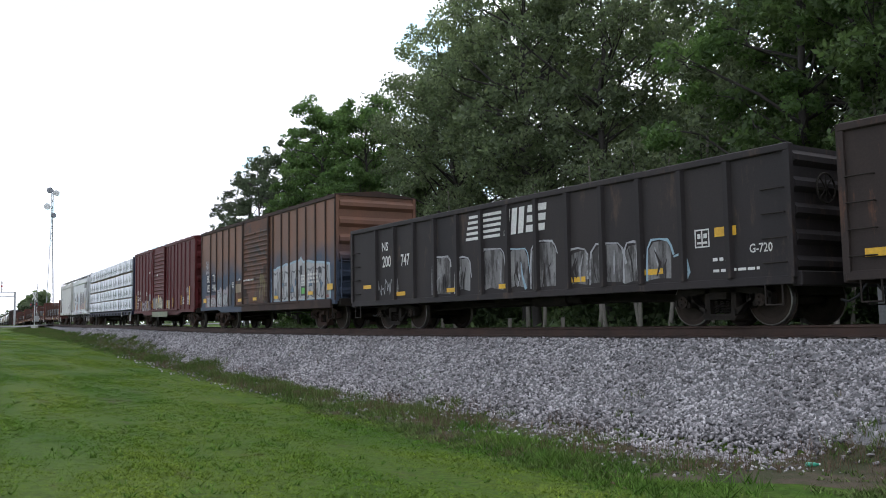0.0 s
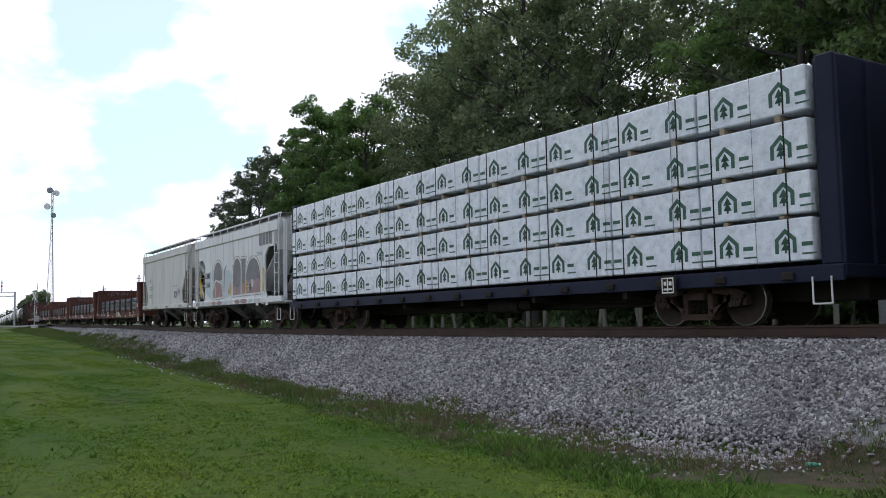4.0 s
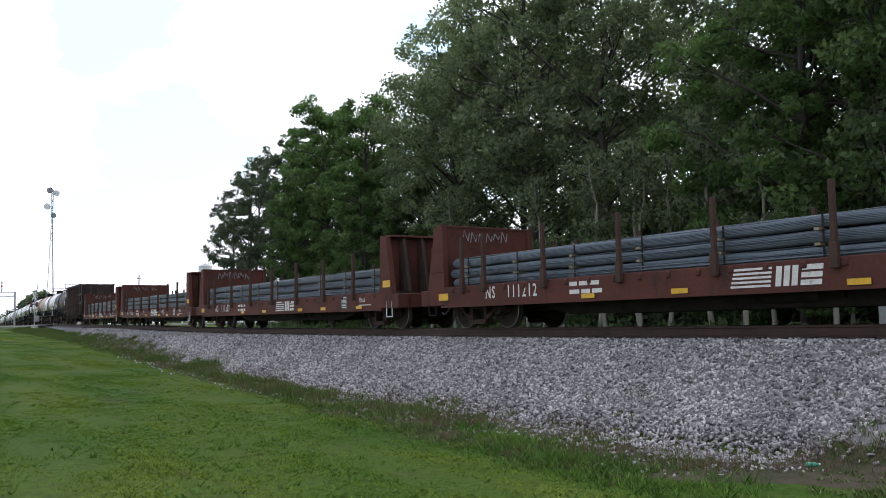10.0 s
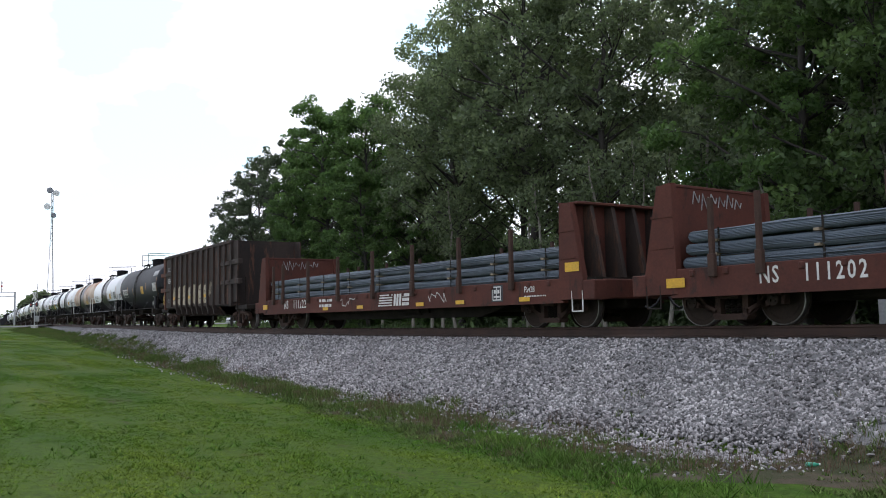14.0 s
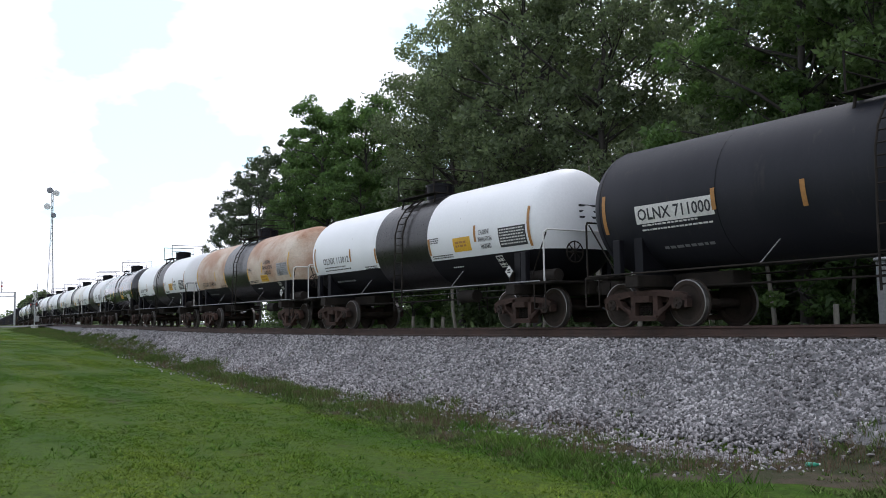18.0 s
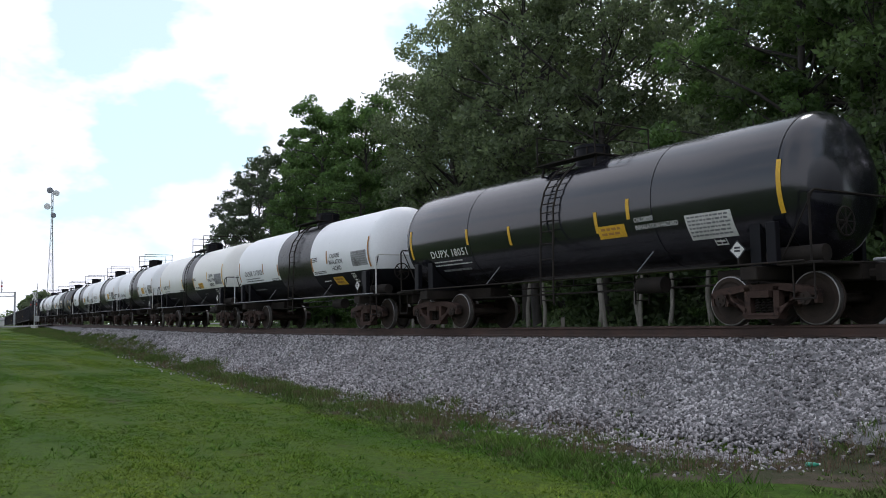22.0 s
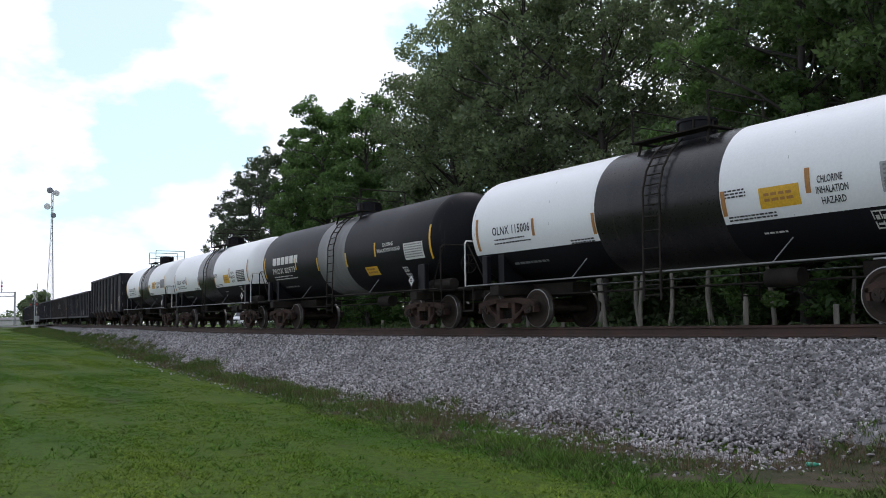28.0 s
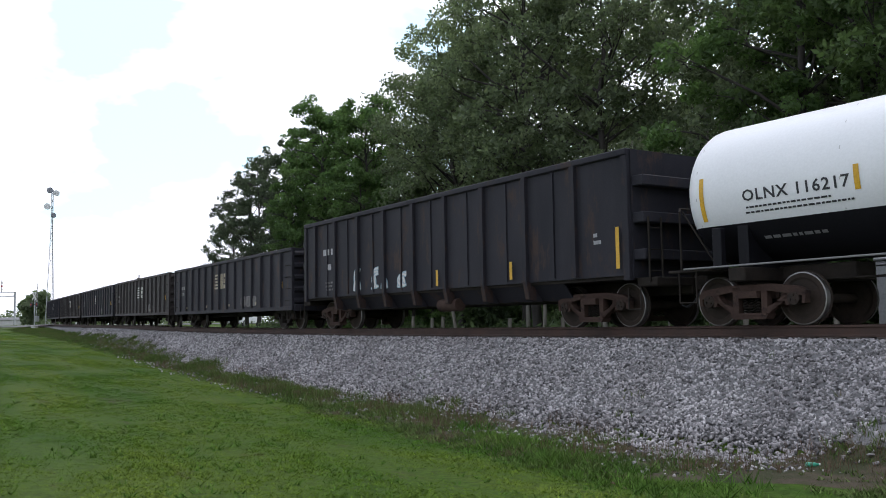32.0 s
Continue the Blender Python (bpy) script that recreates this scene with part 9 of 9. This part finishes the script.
def shed(deg, dist, w, d, h, turn, label, bays):
    x, y = bearing_at(deg, dist)
    ob = thing("warehouse", label, "building", "far buildings")
    for nm, b in (("front_wall", (-w / 2, w / 2, -d / 2, -d / 2 + 0.3)), ("back_wall", (-w / 2, w / 2, d / 2 - 0.3, d / 2)), ("end_wall", (-w / 2, -w / 2 + 0.3, -d / 2 + 0.3, d / 2 - 0.3)), ("end_wall", (w / 2 - 0.3, w / 2, -d / 2 + 0.3, d / 2 - 0.3))):
        part(nm, Geo().box(*b, -0.5, h), WALLWHITE, ob)
    part("roof", Geo().prism([(-d / 2 - 0.4, h), (d / 2 + 0.4, h), (d / 2 + 0.4, h + 0.15), (0, h + 1.2), (-d / 2 - 0.4, h + 0.15)], "x", -w / 2 - 0.4, w / 2 + 0.4), ROOFGREY, ob)
    for i in range(bays):
        u = -w / 2 + (i + 0.5) * w / bays
        wn_ = part("window", Geo().box(u - 0.9, u + 0.9, -d / 2 - 0.04, -d / 2, 1.0, 2.3), GLASS, ob)
        part("window_frame", Geo().box(u - 1.0, u + 1.0, -d / 2 - 0.07, -d / 2 - 0.04, 2.3, 2.42).box(u - 1.0, u + 1.0, -d / 2 - 0.07, -d / 2 - 0.04, 0.88, 1.0), LETTER, wn_)
    ob.location = (x, y, FAR_Z)
    ob.rotation_euler = (0, 0, turn)


def water_tower():
    x, y = bearing_at(69.7, 330.0)
    ob = thing("water_tower", "pale elevated water tank on legs with a conical roof", "water tower")
    part("tank", Geo().cyl((0, 0, 17.5), (0, 0, 21.5), 2.4, 24), DISHWHITE, ob)
    part("roof", Geo().cyl((0, 0, 21.5), (0, 0, 22.8), 2.6, 24, r1=0.2), GALV, ob)
    part("bowl", Geo().cyl((0, 0, 16.6), (0, 0, 17.5), 1.0, 24, r1=2.4), DISHWHITE, ob)
    for i in range(4):
        a = i * math.pi / 2 + 0.4
        part("leg", Geo().tube([(2.9 * math.cos(a), 2.9 * math.sin(a), -0.3), (2.2 * math.cos(a), 2.2 * math.sin(a), 17.6)], 0.2, 8), GALV, ob)
    ob.location = (x, y, FAR_Z)


def utility_pole(deg, dist, h):
    x, y = bearing_at(deg, dist)
    ob = thing("utility_pole", "brown wooden utility pole with a cross-arm", "utility pole", "utility poles")
    part("pole", Geo().cyl((0, 0, -0.5), (0, 0, h), 0.16, 10, r1=0.11), POLEWOOD, ob)
    arm = part("cross_arm", Geo().box(-0.6, 0.6, -0.06, 0.06, h - 0.9, h - 0.75), POLEWOOD, ob)
    for u in (-0.5, 0.5):
        part("insulator", Geo().cyl((u, 0, h - 0.75), (u, 0, h - 0.58), 0.05, 8), GLASS, arm)
    ob.location = (x, y, FAR_Z)
    ob.rotation_euler = (0, 0, 0.6)


def far_trees():
    """Low woods along the horizon, as clumps of leaves."""
    rng = np.random.default_rng(41)
    cs = []
    for deg0, deg1, dist, h, n in ((79.3, 96, 450, 11, 70), (70, 79.5, 360, 9, 50), (48, 70, 260, 8, 60)):
        for i in range(n):
            d = rng.uniform(deg0, deg1)
            q = dist * rng.uniform(0.92, 1.1)
            x, y = bearing_at(d, q)
            cs.append((x, y, FAR_Z + h * rng.uniform(0.25, 0.62), h * rng.uniform(0.28, 0.45)))
    for i in range(14):
        x, y = bearing_at(79.4 + rng.uniform(-0.55, 0.55), 215 * rng.uniform(0.99, 1.01))
        cs.append((x, y, FAR_Z + rng.uniform(2.0, 6.2), rng.uniform(1.2, 1.9)))
    c = np.array(cs)
    n = 34000
    w = rng.integers(0, len(c), n)
    off = rng.normal(size=(n, 3))
    off *= (rng.random(n) ** 0.4 / np.linalg.norm(off, axis=1))[:, None]
    p = c[w, :3] + off * c[w, 3][:, None]
    r = turns(rng, n)
    ll = rng.uniform(0.4, 0.9, n)
    dx, dy = r[:, :, 0] * ll[:, None], r[:, :, 1] * (ll * 0.55)[:, None]
    vs = np.stack([p - dx, p - dy, p + dx, p + dy], 1).reshape(-1, 3)
    me = mesh_of("far_woods", vs, np.arange(4 * n).reshape(-1, 4), LEAF, 4)
    thing("far_woods", "distant dark green trees along the horizon", "trees", data=me, kind="stuff")


def small_things():
    for s, lat, h in ((-34.8, 8.0, 1.35), (-33.4, 8.2, 1.25), (-32.3, 8.1, 1.3), (-28.0, 8.6, 1.2), (-20.4, 8.3, 1.5), (-15.95, 8.0, 1.75), (-13.4, 8.4, 1.4), (-24.2, 8.2, 1.2), (-38.5, 8.3, 1.2)):
        p = track(s, lat)
        ob = thing("fence_post", "pale weathered wooden post beside the track", "post", "fence posts", data=to_mesh("fence_post", Geo().cyl((0, 0, -0.4), (0.02, 0.03, h), 0.085, 10, r1=0.075), PALEBARK))
        ob.location = (p.x, p.y, p.z + under(s, lat))
    p = track(-10.03, 5.6)
    cab = thing("equipment_cabinet", "silver trackside equipment cabinet on a concrete plinth", "cabinet")
    part("body", Geo().box(-0.35, 0.35, -0.3, 0.3, 0.15, 2.25, 0.02), CABINET, cab)
    d = part("door", Geo().box(-0.31, 0.31, -0.325, -0.30, 0.22, 2.18, 0.01), CABINET, cab)
    part("handle", Geo().box(0.2, 0.24, -0.36, -0.325, 1.1, 1.3), IRON, d)
    part("plinth", Geo().box(-0.42, 0.42, -0.38, 0.38, -0.4, 0.15, 0.02), CONCRETE, cab)
    part("roof", Geo().box(-0.38, 0.38, -0.34, 0.34, 2.25, 2.32, 0.02), CABINET, cab)
    cab.location = (p.x, p.y, p.z + under(-10.03, 5.6))
    # a pile of pale dead branches under the trees
    rnd = random.Random(9)
    p = track(-24.5, 8.8)
    pile = thing("branch_pile", "pile of pale dead branches under the trees", "branches")
    for i in range(26):
        a, b = rnd.uniform(0, 6.28), rnd.uniform(0.1, 0.9)
        c = Vector((rnd.uniform(-0.9, 0.9), rnd.uniform(-0.5, 0.5), rnd.uniform(0.02, 0.5)))
        q = Vector((math.cos(a), math.sin(a) * 0.6, rnd.uniform(-0.1, 0.6))) * b
        part("branch", Geo().cyl(tuple(c - q * 0.6), tuple(c + q), 0.028, 6, r1=0.012), CONCRETE if i % 2 else PALEBARK, pile)
    pile.location = (p.x, p.y, p.z + under(-24.5, 8.8))
    # crushed green bottle in the grass below the stones
    lt = thing("plastic_bottle", "crushed bright green plastic bottle lying in the weeds", "litter")
    b = part("bottle", Geo().cyl((-0.065, 0, 0.034), (0.04, 0, 0.036), 0.034, 10, r1=0.030).cyl((0.04, 0, 0.036), (0.085, 0, 0.042), 0.030, 10, r1=0.012), LITTER, lt)
    part("cap", Geo().cyl((0.084, 0, 0.042), (0.102, 0, 0.043), 0.013, 8), LETTER, lt)
    lt.location = (-6.5, 10.05, under(-6.5, -3.25) + 0.03)
    lt.rotation_euler = (0, 0, 0.8)
    sh = np.random.default_rng(5)
    x, y = bearing_at(81.6, 52.0)
    n = 1500
    off = sh.normal(size=(n, 3))
    off *= (sh.random(n) ** 0.4 / np.linalg.norm(off, axis=1))[:, None]
    zc = rail_z(-50) - 0.95
    q = np.array([x, y, zc + 0.25]) + off * np.array([0.45, 0.45, 0.35])
    r = turns(sh, n)
    ll = sh.uniform(0.04, 0.09, n)
    dx, dy = r[:, :, 0] * ll[:, None], r[:, :, 1] * (ll * 0.45)[:, None]
    me = mesh_of("shrub", np.stack([q - dx, q - dy, q + dx, q + dy], 1).reshape(-1, 3), np.arange(4 * n).reshape(-1, 4), NEEDLE, 4)
    thing("shrub", "small dark clipped shrub on the lawn", "shrub", data=me)


def pickup_truck(s, lat, turn):
    """A parked pickup truck, its nose to +x."""
    ob = thing("pickup_truck", "white pickup truck parked on the grass beyond the track", "pickup truck")
    part("body", Geo().prism([(-2.6, 0.45), (2.6, 0.45), (2.65, 0.85), (2.45, 1.05), (1.1, 1.15), (0.9, 1.15), (-2.6, 1.15)], "y", -0.95, 0.95), DISHWHITE, ob)
    cab = part("cab", Geo().prism([(-0.9, 1.15), (1.15, 1.15), (0.45, 1.80), (-0.75, 1.82)], "y", -0.82, 0.82), DISHWHITE, ob)
    for y in (-0.826, 0.826):
        part("side_window", Geo().prism([(-0.72, 1.22), (0.85, 1.22), (0.38, 1.70), (-0.65, 1.72)], "y", y - 0.004, y + 0.004), GLASS, cab)
    part("windscreen", Geo().add([(1.06, -0.72, 1.25), (1.06, 0.72, 1.25), (0.53, 0.66, 1.74), (0.53, -0.66, 1.74)], [(0, 1, 2, 3)]), GLASS, cab)
    part("front_bumper", Geo().box(2.6, 2.75, -0.95, 0.95, 0.42, 0.62, 0.03), GALV, ob)
    part("grille", Geo().box(2.64, 2.67, -0.55, 0.55, 0.66, 0.86), INK, ob)
    for y in (-0.75, 0.75):
        part("headlight", Geo().box(2.62, 2.66, y - 0.16, y + 0.16, 0.68, 0.86, 0.01), GALV, ob)
    for x in (-1.7, 1.75):
        for y in (-0.88, 0.88):
            w = part("wheel", Geo().cyl((x, y - 0.12, 0.38), (x, y + 0.12, 0.38), 0.38, 18), INK, ob)
            part("hub", Geo().cyl((x, y - 0.13, 0.38), (x, y + 0.13, 0.38), 0.2, 12), GALV, w)
    p = track(s, lat)
    ob.location, ob.rotation_euler = (p.x, p.y, p.z + under(s, lat)), (0, 0, turn)


road()
pickup_truck(-103.0, 20.0, -0.9)
crossing_signal(-119.0, -1.62, 0.35)
crossing_signal(-148.5, 6.5, 0.35)
lattice_mast()
signal_gantry()
water_tower()
utility_pole(73.6, 205, 11.0)
utility_pole(75.6, 225, 9.6)
shed(81.2, 400, 62, 14, 4.4, 1.42, "long low pale building beyond the crossing", 9)
far_trees()
small_things()


# ---- what moves ----
def car_pose(s, span):
    """The pose of a car whose trucks stand span metres apart, with its middle s metres along the line."""
    a, b = track(s + span / 2, MID), track(s - span / 2, MID)
    m = (a - b).normalized().to_track_quat("X", "Z").to_matrix().to_4x4()
    return Matrix.Translation((a + b) / 2) @ m


def motions():
    for car, mid, span in CARS:
        walk(car, [(t, car_pose(mid + SPEED * (t - 15.0), span)) for t in range(0, 33)])
    # every wheelset rolls at the train's speed, less than a quarter turn from row to row; alike ones share their keys
    first = {}
    for ws, x in WHEELSETS:
        if x not in first:
            first[x] = ws
            walk(ws, [(i / FPS, Matrix.Translation((x, 0, 0.467)) @ Matrix.Rotation(SPEED * i / FPS / 0.465, 4, "Y")) for i in range(32 * FPS + 1)])
        else:
            keys = first[x].animation_data
            ws.rotation_mode = "QUATERNION"
            ws.animation_data_create()
            ws.animation_data.action = keys.action
            ws.animation_data.action_slot = keys.action_slot



motions()
